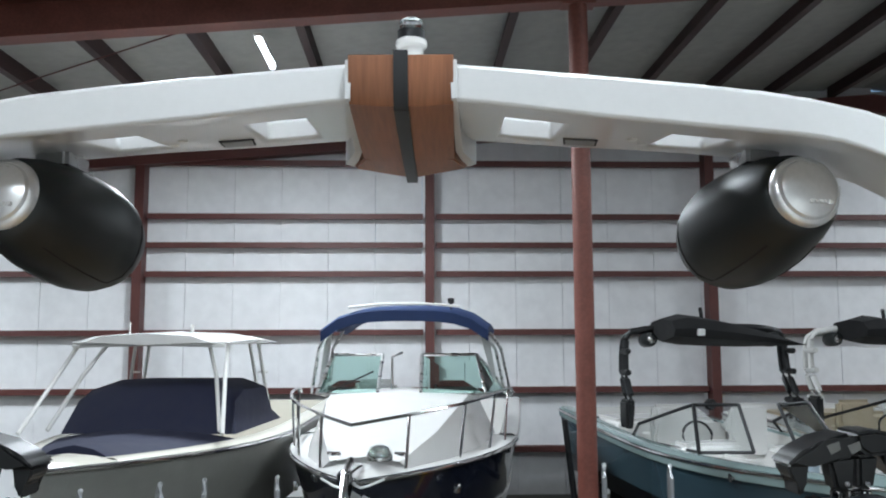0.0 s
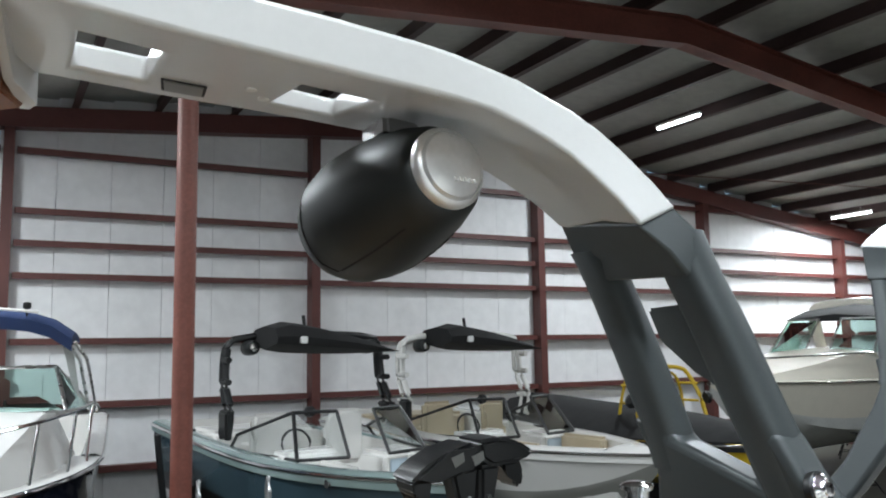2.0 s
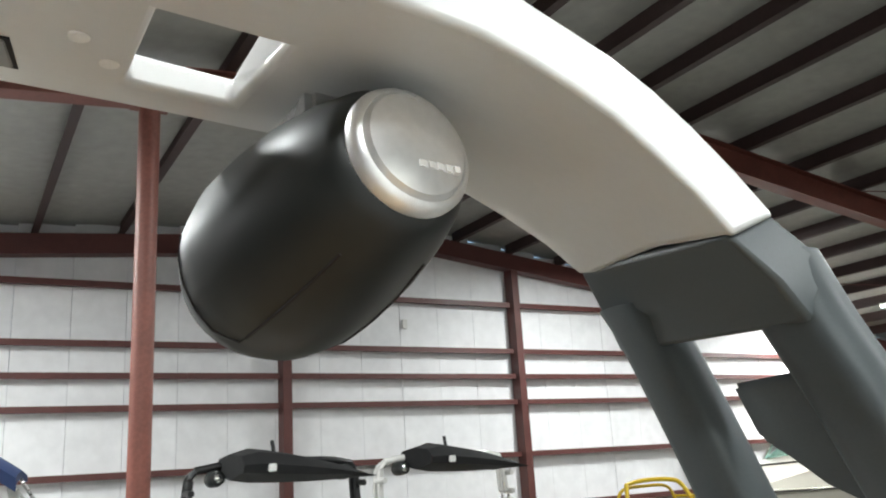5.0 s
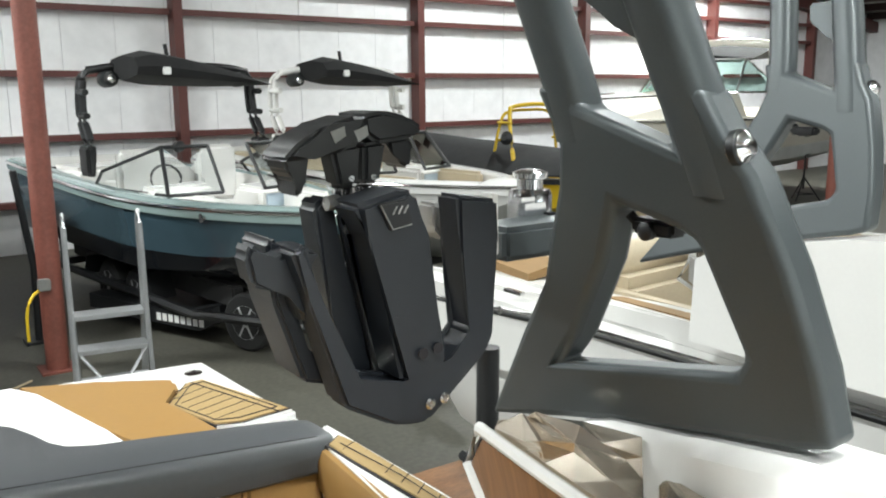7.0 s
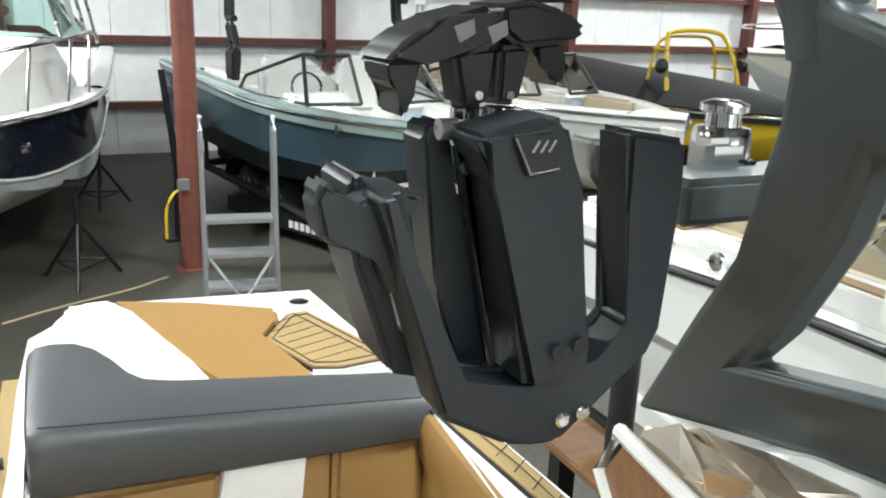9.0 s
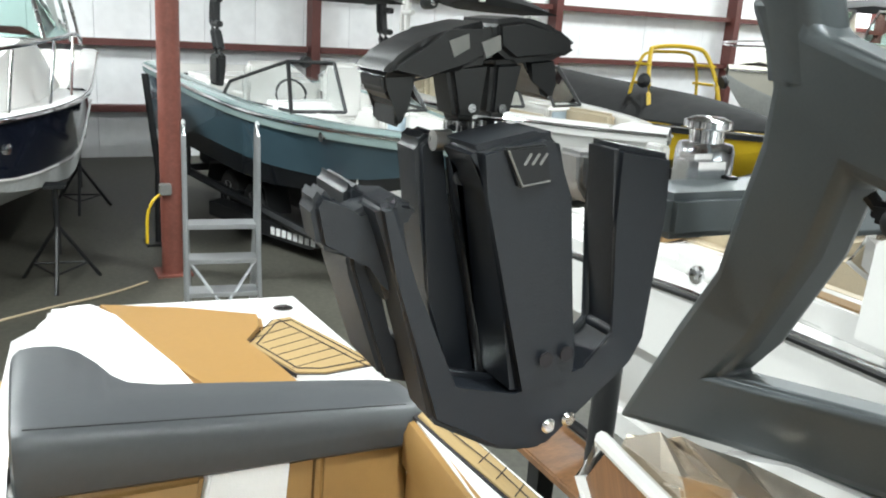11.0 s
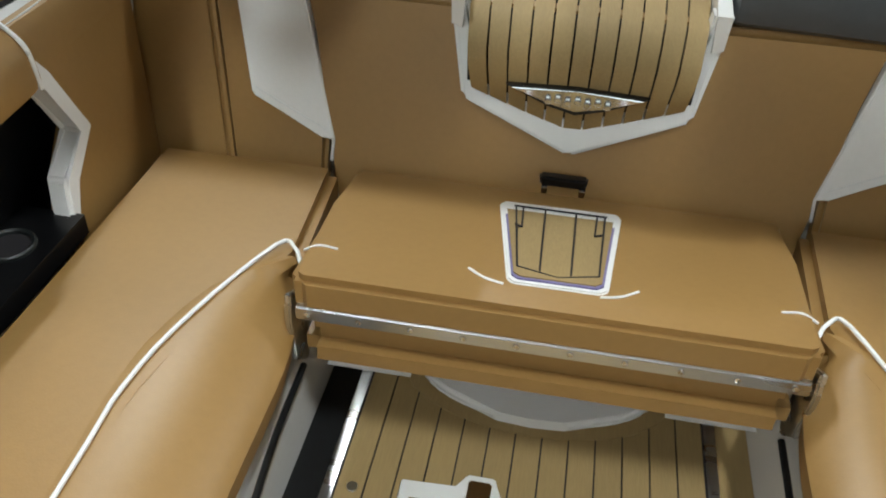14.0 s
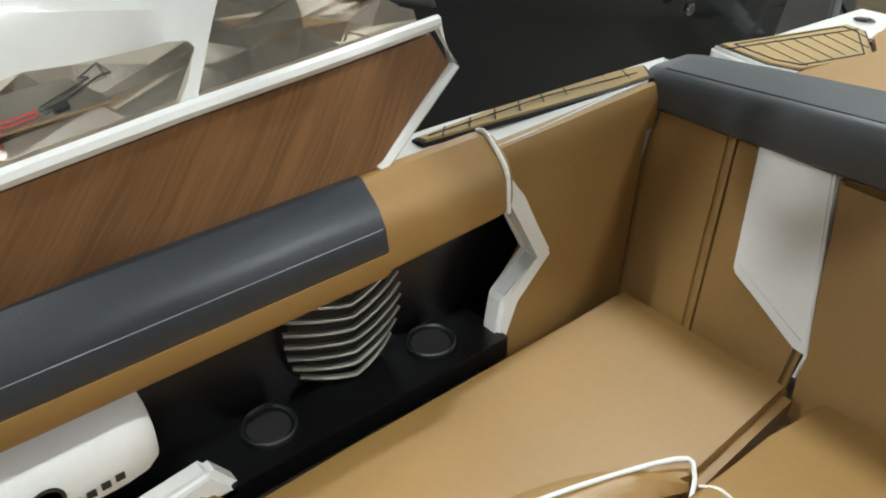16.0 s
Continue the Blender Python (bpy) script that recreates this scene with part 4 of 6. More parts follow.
# stern bolsters and sun pads
for s in (1, -1):
    def pad_z(x, y):
        return 2.105 - (abs(x) - 0.33) * 0.075 - max(0, y - 2.45) * 0.1
    bolster = thing("stern_bolster", "charcoal grey vinyl bolster along the stern backrest", "bolster", "stern bolsters")
    rings = []
    for x, y1, e in ((0.312, 2.17, 0.022), (0.317, 2.2, 0.008), (0.332, 2.23, 0), (0.36, 2.25, 0), (0.41, 2.25, 0), (0.45, 2.21, 0), (0.485, 2.13, 0), (0.51, 2.05, 0), (0.54, 2.005, 0), (0.6, 1.985, 0), (0.74, 1.975, 0), (0.95, 1.96, 0), (1.1, 1.945, 0), (1.135, 1.93, 0.004), (1.15, 1.9, 0.02)):
        zt = 2.137 - (x - 0.33) * 0.088 - 0.5 * e
        slope = lambda y: zt - 0.03 * (y - 1.78)
        bot = 2.0 - 0.03 * (x - 0.33)
        prof = [(1.75 + e, bot), (1.735 + e, bot + 0.012), (1.732 + e, 2.03), (1.737 + e, zt - 0.035), (1.746 + e, zt - 0.014), (1.764 + e, zt - 0.003), (1.785 + e, zt), (1.87, slope(1.87)), (y1 - 0.03, slope(y1 - 0.03)), (y1 - 0.008, slope(y1) - 0.008), (y1, slope(y1) - 0.03), (y1, 1.99)]
        rings.append([(x * s, y, z) for y, z in prof])
    part("front_roll", loft(rings), M_GREYVINYL, bolster)
    part("end_flash", prism(flip([(0.311, 1.8, 2.05), (0.312, 1.9, 2.11), (0.316, 2.0, 2.1), (0.313, 1.95, 2.02), (0.311, 1.86, 2.0)], s), (0.006 * s, 0, 0), 0.002), M_TAN, bolster, "tan end flash")
    part("stitch", tube([(x * s, 1.772, 2.1355 - (x - 0.33) * 0.088) for x in (0.335, 0.5, 0.8, 1.1)], 0.0016, 5), M_GROOVE, bolster)
    pad = thing("sun_pad", "tan vinyl stern sun pad with a white stripe", "sun pad", "stern sun pads")
    white = [(0.325, 2.16), (0.335, 2.3), (0.38, 2.48), (0.44, 2.6), (0.515, 2.63), (0.56, 2.48), (0.61, 2.28), (0.66, 2.1), (0.7, 1.965), (0.53, 1.965), (0.5, 2.0)]
    tan_o = [(0.515, 2.63), (0.74, 2.56), (0.95, 2.47), (0.93, 2.36), (0.845, 2.26), (0.9, 2.06), (0.93, 1.965), (0.7, 1.965), (0.66, 2.1), (0.61, 2.28), (0.56, 2.48)]
    part("white_stripe", prism([(x * s, y, pad_z(x, y) + 0.002) for x, y in white], (0, 0, -0.1), 0.014, 3), M_WHITEVINYL, pad, "white vinyl stripe")
    part("tan_field", prism([(x * s, y, pad_z(x, y)) for x, y in tan_o], (0, 0, -0.1), 0.012, 3), M_TAN, pad)
    deck = [(0.3, 1.8), (0.4, 2.78), (1.12, 2.7), (1.185, 1.8)]
    part("aft_deck", prism([(x * s, y, 2.02) for x, y in deck], (0, 0, -0.08), 0.012), M_GEL, our_boat)
    tp = [(0.848, 2.27), (0.97, 2.45), (1.03, 2.46), (1.165, 2.03), (1.0, 2.01), (0.925, 2.035)]
    tf = part("step_pad_frame", prism([(x * s, y, 2.045) for x, y in tp], (0, 0, -0.05), 0.01), M_GEL, our_boat, "white step pad frame")
    cx, cy = 0.99, 2.21
    part("step_pad_edge", prism([((cx + (x - cx) * 0.92) * s, cy + (y - cy) * 0.93, 2.0465) for x, y in tp], (0, 0, -0.01)), M_GROOVE, tf)
    part("step_pad", prism([((cx + (x - cx) * 0.88) * s, cy + (y - cy) * 0.9, 2.05) for x, y in tp], (0, 0, -0.01), 0.002), M_TEAK, tf)
    bm = bmesh.new()
    sc = [((cx + (x - cx) * 0.74) * s, cy + (y - cy) * 0.78, 2.051) for x, y in tp]
    for a, b in zip(sc, sc[1:] + sc[:1]):
        add_tube(bm, [a, b], 0.0018, 4)
    add_tube(bm, [(0.985 * s, 2.42, 2.051), (1.11 * s, 2.03, 2.051)], 0.0018, 4)
    for k in range(7):
        yy = 2.08 + 0.045 * k
        add_tube(bm, [((0.93 - 0.04 * (k / 6)) * s, yy, 2.0505), ((1.09 - 0.1 * k / 6) * s, yy + 0.05, 2.0505)], 0.0012, 4)
    part("groove", bm, M_GROOVE, tf)
    part("pop_cleat", lathe([(0.03, 0), (0.03, 0.006), (0.018, 0.009)], pose(1.045 * s, 2.58, 2.02), 16), M_CHROME, our_boat, "chrome cleat")
    part("deck_eye", lathe([(0.013, 0), (0.013, 0.005), (0.006, 0.008)], pose(1.14 * s, 1.93, 2.02), 14), M_CHROME, our_boat)
    # teak strip on the gunwale
    strip = [(1.152, 1.118), (1.178, 1.112), (1.185, 1.3), (1.18, 1.7), (1.165, 1.78), (1.105, 1.74), (1.112, 1.6), (1.13, 1.3)]
    part("gunwale_pad_edge", prism([(x * s, y, 2.065 - 0.012 * (y > 1.5)) for x, y in strip], (0, 0, -0.01)), M_GROOVE, our_boat)
    gp = part("gunwale_pad", prism([(1.148 * s + (x * s - 1.148 * s) * 0.82, 1.43 + (y - 1.43) * 0.975, 2.07 - 0.012 * (y > 1.5)) for x, y in strip], (0, 0, -0.008), 0.002), M_TEAK, our_boat, "teak foam gunwale pad")
    bm = bmesh.new()
    add_tube(bm, [(1.163 * s, 1.14, 2.0705), (1.155 * s, 1.45, 2.0705), (1.138 * s, 1.72, 2.0585)], 0.0015, 4)
    for k in range(9):
        yy = 1.16 + k * 0.065
        zz = 2.0705 - 0.012 * (yy > 1.5)
        add_tube(bm, [((1.145 - 0.02 * k / 8) * s, yy, zz), ((1.175) * s, yy + 0.03, zz)], 0.0014, 4)
    part("groove", bm, M_GROOVE, gp)

# side coaming: corner panel, arm rest, pocket with speaker and cup holders
for s in (1, -1):
    side = thing("coaming", "tan vinyl coaming with a black storage pocket and charcoal arm rest", "coaming", "side coamings")
    panel = [(1.36, 1.785), (1.27, 1.945), (1.215, 2.045), (1.735, 1.98), (1.62, 1.5), (1.2, 1.5), (1.215, 1.63), (1.25, 1.72)]
    bm = prism([((1.025 + 0.05 * (z - 1.6) + 0.045 * max(0, (y - 1.3) / 0.43) * (z > 1.9)) * s, y, z) for y, z in panel], (0.06 * s, 0, 0), 0.016, 3)
    part("corner_panel", bm, M_TAN, side)
    part("corner_top", loft([[((x + k * 0.04) * s, y, z - k * 0.018) for x, z in ((1.041, 1.96), (1.041, 2.035), (1.054, 2.06), (1.076, 2.064), (1.085, 1.96))] for y, k in ((1.21, 0), (1.35, 0.12), (1.55, 0.55), (1.735, 1))]), M_TAN, side)
    fr_o = [(1.205, 2.055), (1.275, 1.95), (1.365, 1.785), (1.255, 1.71), (1.225, 1.6)]
    fr_i = [(1.195, 1.6), (1.222, 1.728), (1.328, 1.79), (1.245, 1.93), (1.18, 2.03)]
    part("pocket_trim", prism([((1.015 + 0.05 * (z - 1.6)) * s, y, z) for y, z in fr_o + fr_i], (0.05 * s, 0, 0), 0.008, 3), M_WHITEVINYL, side, "white pocket surround")
    # recess
    bm = bmesh.new()
    add_box(bm, (min(1.145 * s, 1.16 * s), -0.6, 1.55), (max(1.145 * s, 1.16 * s), 1.4, 2.04))
    add_box(bm, (min(1.0 * s, 1.15 * s), -0.6, 1.6), (max(1.0 * s, 1.15 * s), 1.22, 1.648))
    add_box(bm, (min(1.075 * s, 1.15 * s), 1.38, 1.6), (max(1.075 * s, 1.15 * s), 1.4, 2.0))
    pocket = part("pocket", bm, M_POCKET, side, "black storage pocket", smooth=False)
    for cy_ in (1.082, 0.705):
        part("cup_holder", lathe([(0.047, -0.002), (0.053, 0.0), (0.053, 0.008), (0.049, 0.012), (0.044, 0.008), (0.042, -0.001)], pose(1.085 * s, cy_, 1.649), 28), M_SPK, pocket, "black cup holder ring")
        part("cup_well", lathe([(0.041, 0.0), (0.041, 0.003)], pose(1.085 * s, cy_, 1.6485), 24), M_GROOVE, pocket)
    # speaker grille: chevron slats bowed round a can
    cy_ = 0.9
    part("speaker", lathe([(0.13, 0), (0.125, 0.02), (0.05, 0.03)], aim((1.147 * s, cy_, 1.76), (1.0 * s, cy_, 1.76)) @ Matrix.Diagonal((1, 1, 1, 1)), 28), M_SPK, pocket)
    for k in range(8):
        z0 = 1.665 + k * 0.028
        hw = 0.13 * math.sqrt(max(0.05, 1 - ((z0 - 1.76) / 0.155) ** 2))
        pts = []
        for q in range(9):
            t = -1 + q / 4
            pts.append(((1.09 + 0.03 * t * t) * s, cy_ + hw * t, z0 + 0.03 * abs(t)))
        part("grille_slat", tube(pts, 0.007, 6, rz=0.0045), M_GRILLE, pocket)
    # arm rest over the pocket
    prof = [(1.012, 1.935), (1.006, 1.95), (1.012, 2.02), (1.03, 2.052), (1.075, 2.088), (1.1, 2.085), (1.1, 1.99), (1.03, 1.935)]
    def arm_ring(y, k=1.0):
        return [((1.055 + (x - 1.055) * k) * s, y, 2.01 + (z - 2.01) * k + (0.012 if y > 1 else 0) * (1 if z < 1.96 else 0)) for x, z in prof]
    part("arm_end", loft([arm_ring(0.925), arm_ring(1.19), arm_ring(1.215, 0.96), arm_ring(1.225, 0.8)]), M_TAN, side)
    part("arm_grey", loft([[((1.055 + (x - 1.055) * (1.0)) * s, y, z) for x, z in [(1.008, 1.975), (1.004, 1.985), (1.01, 2.022), (1.03, 2.055), (1.075, 2.091), (1.1, 2.088), (1.1, 2.0), (1.03, 1.975)]] for y in (-0.6, 0.0, 0.5, 0.9, 0.926)]), M_SHADEDVINYL, side, "charcoal arm rest inlay")
    part("arm_lower", loft([[(x * s, y, z) for x, z in [(1.012, 1.925), (1.005, 1.935), (1.005, 1.976), (1.03, 1.98), (1.09, 1.98), (1.09, 1.93), (1.04, 1.92)]] for y in (-0.6, 0.3, 0.93)]), M_TAN, side)
    part("stitch", tube([((1.013) * s, y, 2.0235) for y in (-0.6, 0.0, 0.5, 0.92)], 0.0022, 5), M_LABELGREY, side)
    end = [((1.055 + (x - 1.055) * 1.0) * s, 1.205, z) for x, z in prof[1:6]]
    part("piping", tube(end, 0.005, 6, 3), M_WHITEVINYL, side, "white piping")
    # white moulded post and pod forward in the pocket
    part("pod", loft([[((1.09 + 0.075 * k * math.cos(a)) * s, y, 1.8 - 0.04 * (0.5 - y) + 0.085 * k * math.sin(a)) for a in [math.tau * q / 20 for q in range(20)]] for y, k in ((0.5, 0.55), (0.495, 0.8), (0.475, 0.95), (0.44, 1.0), (0.1, 1.0), (-0.3, 1.0))]), M_WHITEVINYL, side, "white moulded pod with dark lettering bars")
    part("pod_trim", prism(flip([(1.0, 0.62, 1.62), (1.0, 0.56, 1.71), (1.0, 0.3, 1.68), (1.0, 0.3, 1.62)], s), (0.05 * s, 0, 0), 0.012, 3), M_WHITEVINYL, side)
    part("pod_base", prism(flip([(0.985, 0.60, 1.6), (0.985, 0.545, 1.67), (0.985, -0.3, 1.64), (0.985, -0.3, 1.6)], s), (0.06 * s, 0, 0), 0.012, 3), M_TAN, side)
    bm = bmesh.new()
    for k in range(6):
        add_box(bm, (min(1.0135 * s, 1.017 * s), 0.42 - k * 0.022, 1.775 - 0.003 * k), (max(1.0135 * s, 1.017 * s), 0.434 - k * 0.022, 1.787 - 0.003 * k))
    part("lettering_bars", bm, M_INK, side)
    bm = bmesh.new()
    add_lathe(bm, [(0.026, 0), (0.026, 0.002), (0.02, 0.002), (0.02, 0)], aim((1.0145 * s, 0.325, 1.8), (0.9 * s, 0.325, 1.8)), 24)
    add_box(bm, (min(1.013 * s, 1.017 * s), 0.305, 1.797), (max(1.013 * s, 1.017 * s), 0.325, 1.803))
    part("round_mark", bm, M_INK, side)
    for yy in (0.55, 0.62, 0.99, 1.06):
        part("facet_light", prism(flip([(1.1, yy, 1.93), (1.12, yy + 0.03, 1.945), (1.1, yy + 0.05, 1.92), (1.09, yy + 0.02, 1.9)], s), (0.02 * s, 0, 0), 0.002), M_CHROME, pocket, smooth=False)


# ---- speakers and board racks on the tower ----
for s in (1, -1):
    nose, tail = Vector((0.655 * s, 0.756, 3.321)), Vector((0.604 * s, 1.047, 3.269))
    spk = thing("tower_speaker", "black bullet speaker with a bright metal end cap under the tower", "speaker", "tower speakers", m=aim(nose, tail))
    part("can", lathe([(0.05, 0.012), (0.062, 0.016), (0.072, 0.03), (0.086, 0.07), (0.097, 0.12), (0.104, 0.18), (0.106, 0.23), (0.1, 0.275), (0.086, 0.31), (0.06, 0.332), (0.03, 0.338)], None, 40), M_SPK, spk)
    cap = part("end_cap", lathe([(0.058, 0.03), (0.0605, 0.02), (0.0605, 0.008), (0.057, 0.002), (0.0525, 0.0), (0.0515, 0.003), (0.048, -0.004), (0.036, -0.009), (0.018, -0.012), (0.004, -0.0125)], None, 40), M_CAP, spk, "brushed metal end cap")
    up = Vector((0, 1, 0)) if aim(nose, tail).to_3x3().col[1].z > 0 else Vector((0, -1, 0))
    rt = Vector((1, 0, 0)) if aim(nose, tail).to_3x3().col[0].x > 0 else Vector((-1, 0, 0))
    bm = bmesh.new()
    for pts in ([(-0.004, 0.042), (0.002, 0.042), (0.006, -0.012)], [(0.008, 0.042), (0.014, 0.04), (0.026, 0.005)]):
        for (ax, ay), (bx, by) in zip(pts, pts[1:]):
            add_tube(bm, [rt * ax + up * ay + Vector((0, 0, -0.0115 + (ax * ax + ay * ay) * 3.2)), rt * bx + up * by + Vector((0, 0, -0.0115 + (bx * bx + by * by) * 3.2))], 0.0011, 5)
    for k in range(5):
        a = -0.006 + 0.009 * k
        add_box(bm, rt * a + up * -0.024 + Vector((-0.0028, -0.003, -0.0125)), rt * a + up * -0.024 + Vector((0.0028, 0.003, -0.007)))
    part("mark", bm, M_GEL, cap)
    # recessed panel lines on the can
    for sgn in (1, -1):
        pts = []
        for k in range(15):
            t = k / 14
            h = 0.07 + 0.2 * min(1, t / 0.7)
            ang = radians(150 - (0 if t < 0.65 else (t - 0.65) / 0.35 * 75))
            r = np.interp(h, [0.03, 0.07, 0.12, 0.18, 0.23, 0.275], [0.072, 0.086, 0.097, 0.104, 0.106, 0.1]) + 0.0003
            pts.append(up * (r * math.cos(ang) * -1 * -1) * 1.0 + rt * (r * math.sin(ang) * sgn * -1) + Vector((0, 0, h)))
        part("panel_line", tube(pts, 0.0016, 5), M_GROOVE, spk)
    inv = aim(nose, tail).inverted()
    base = Vector((0.632 * s, 0.925, 3.37))
    bm = box((base.x - 0.03, base.y - 0.05, 3.325), (base.x + 0.03, base.y + 0.05, 3.425), 0.008)
    bmesh.ops.transform(bm, matrix=inv, verts=bm.verts)
    part("mount", bm, M_BRUSHED, spk, "metal mounting block")
    bm = box((base.x - 0.038, base.y - 0.06, 3.385), (base.x + 0.038, base.y + 0.06, 3.392), 0.003)
    bmesh.ops.transform(bm, matrix=inv, verts=bm.verts)
    part("gasket", bm, M_BLACK, spk)

for s in (1, -1):
    rack = thing("board_rack", "black swivelling wakeboard rack hung behind the tower leg", "board rack", "board racks", m=Matrix.Translation((-0.006 * s, 0.0, 0.019)))

    def slab(name, xz, y, depth, mat=M_BLACKMATTE, bevel=0.007, label="", lean=0.0, parent=None):
        return part(name, prism([(x * s, y + lean * (z - 2.6), z) for x, z in xz], (0, depth, 0), bevel, 3), mat, parent or rack, label)

    slab("column", [(0.758, 2.767), (0.844, 2.785), (0.863, 2.779), (0.88, 2.716), (0.915, 2.526), (0.911, 2.501), (0.834, 2.494), (0.791, 2.725)], 0.905, 0.085, bevel=0.012)
    slab("frame", [(0.666, 2.714), (0.69, 2.645), (0.738, 2.481), (0.816, 2.437), (0.856, 2.428), (0.883, 2.429), (0.991, 2.516), (1.006, 2.546), (0.998, 2.641), (1.016, 2.685), (1.012, 2.757), (0.934, 2.769), (0.944, 2.681), (0.963, 2.555), (0.921, 2.521), (0.911, 2.511), (0.834, 2.494), (0.758, 2.514), (0.716, 2.626), (0.688, 2.718)], 0.908, 0.06)
    # black plate added for the shade in the open gap behind the column
    slab("gap_shade", [(0.79, 2.745), (0.87, 2.76), (0.915, 2.53), (0.9, 2.47), (0.845, 2.47)], 1.0, 0.03, M_BLACK)
    slab("rear_tine", [(1.03, 2.665), (1.051, 2.665), (1.062, 2.48), (1.02, 2.45)], 1.02, 0.03)
    slab("left_hook", [(0.662, 2.717), (0.673, 2.725), (0.686, 2.7), (0.742, 2.698), (0.742, 2.68), (0.695, 2.664), (0.69, 2.631), (0.712, 2.551), (0.747, 2.536), (0.79, 2.481), (0.71, 2.505), (0.668, 2.632)], 0.98, 0.1)
    bridge = slab("bridge", [(0.615, 2.709), (0.626, 2.728), (0.65, 2.697), (0.662, 2.704), (0.707, 2.717), (0.72, 2.641), (0.7, 2.6), (0.688, 2.627), (0.681, 2.651), (0.624, 2.666)], 0.94, 0.05, label="angular bridge plate")
    for z in (2.69, 2.668):
        slab("slot", [(0.688, z), (0.7, z + 0.001), (0.7, z + 0.007), (0.688, z + 0.006)], 0.9375, 0.004, M_BLACK, 0.001, parent=bridge)
    slab("rear_column", [(0.75, 2.755), (0.768, 2.77), (0.783, 2.763), (0.816, 2.564), (0.85, 2.476), (0.803, 2.476), (0.775, 2.582)], 1.01, 0.06)
    slab("foot_plate", [(0.785, 2.475), (0.86, 2.475), (0.86, 2.486), (0.785, 2.486)], 0.93, 0.1, M_BRUSHED, 0.002, "bright foot plate")
    for x0, x1 in ((0.792, 0.838), (0.818, 0.852)):
        bm = bmesh.new()
        add_tube(bm, [(x0 * s, 1.0, 2.765), ((x0 + 0.012) * s, 0.995, 2.66)], 0.0095, 12)
        add_tube(bm, [((x0 + 0.012) * s, 0.995, 2.665), (x1 * s, 0.98, 2.478)], 0.007, 12)
        part("strut", bm, M_BLACK, rack, "black gas strut")
    slab("logo_plate", [(0.794, 2.768), (0.84, 2.772), (0.848, 2.734), (0.813, 2.728)], 0.897, 0.01, M_BLACK, 0.002)
    bm = bmesh.new()
    add_tube(bm, [(0.796 * s, 0.8965, 2.766), (0.8145 * s, 0.8965, 2.731), (0.846 * s, 0.8965, 2.7355)], 0.0012, 5)
    for k in range(3):
        add_tube(bm, [((0.815 + 0.009 * k) * s, 0.8965, 2.752), ((0.822 + 0.009 * k) * s, 0.8965, 2.763)], 0.0014, 5)
    part("logo_mark", bm, M_HATCH, rack)
    slab("bracket", [(0.952, 2.745), (1.015, 2.742), (1.015, 2.682), (0.978, 2.68), (0.955, 2.706)], 1.0, 0.05, M_CASTSILVER, 0.006, "cast silver bracket")
    slab("plate", [(1.046, 2.757), (1.06, 2.756), (1.062, 2.655), (1.048, 2.655)], 0.97, 0.03, M_GEL, 0.002)
    for x, z in ((0.757, 2.763), (0.8, 2.755)):
        part("roller", tube([(x * s, 0.985, z), ((x + 0.02) * s, 0.985, z)], 0.011, 14), M_BRUSHED, rack, "grey roller")
    for x, z in ((0.879, 2.459), (0.905, 2.463)):
        part("bolt", lathe([(0.009, 0), (0.009, 0.003), (0.006, 0.006), (0.003, 0.006)], aim((x * s, 0.906, z), (x * s, 0.8, z)), 14), M_CHROME, rack, "chrome bolt")
    for x, z in ((0.864, 2.541), (0.89, 2.545)):
        part("bolt_hole", lathe([(0.0085, 0), (0.0085, 0.002)], aim((x * s, 0.9, z), (x * s, 0.8, z)), 14), M_GROOVE, rack)
    part("bolt", lathe([(0.005, 0), (0.004, 0.004)], aim((0.835 * s, 0.93, 2.492), (0.835 * s, 0.8, 2.492)), 10), M_CHROME, rack)
    # folded paddle tops on their stems
    for stem, wing, hook, cx in (([(0.796, 2.838), (0.85, 2.842), (0.841, 2.775), (0.81, 2.775)], [(0.715, 2.821), (0.73, 2.84), (0.76, 2.86), (0.792, 2.873), (0.841, 2.886), (0.857, 2.851), (0.819, 2.832), (0.766, 2.823)], [(0.722, 2.824), (0.764, 2.826), (0.756, 2.79), (0.748, 2.768), (0.74, 2.767), (0.741, 2.793), (0.725, 2.806)], 0.826),
                                 ([(0.853, 2.842), (0.895, 2.845), (0.881, 2.779), (0.852, 2.779)], [(0.846, 2.886), (0.886, 2.892), (0.93, 2.882), (0.962, 2.862), (0.938, 2.847), (0.874, 2.84), (0.85, 2.856)], [(0.892, 2.845), (0.937, 2.85), (0.946, 2.824), (0.94, 2.798), (0.928, 2.8), (0.914, 2.824)], 0.865)):
        paddle = slab("paddle", wing, 1.03, 0.1, M_BLACK, 0.008, "black folding paddle")
        slab("hook", hook, 1.045, 0.07, M_BLACK, 0.006, parent=paddle)
        slab("stem", stem, 1.04, 0.05, M_BLACK, 0.007, parent=paddle)
        part("collar", lathe([(0.019, 0), (0.019, 0.012), (0.015, 0.014)], pose(cx * s, 1.06, 2.763), 18), M_CHROME, paddle, "chrome collar")
        part("pin", lathe([(0.006, 0), (0.005, 0.004)], aim(((cx + 0.002) * s, 1.04, 2.79), ((cx + 0.002) * s, 0.9, 2.79)), 12), M_CHROME, paddle)
        part("window", prism([((x) * s, 1.0285, z) for x, z in ((cx - 0.035, 2.862), (cx - 0.012, 2.87), (cx - 0.01, 2.855), (cx - 0.028, 2.845))], (0, 0.004, 0)), M_HATCH, paddle)
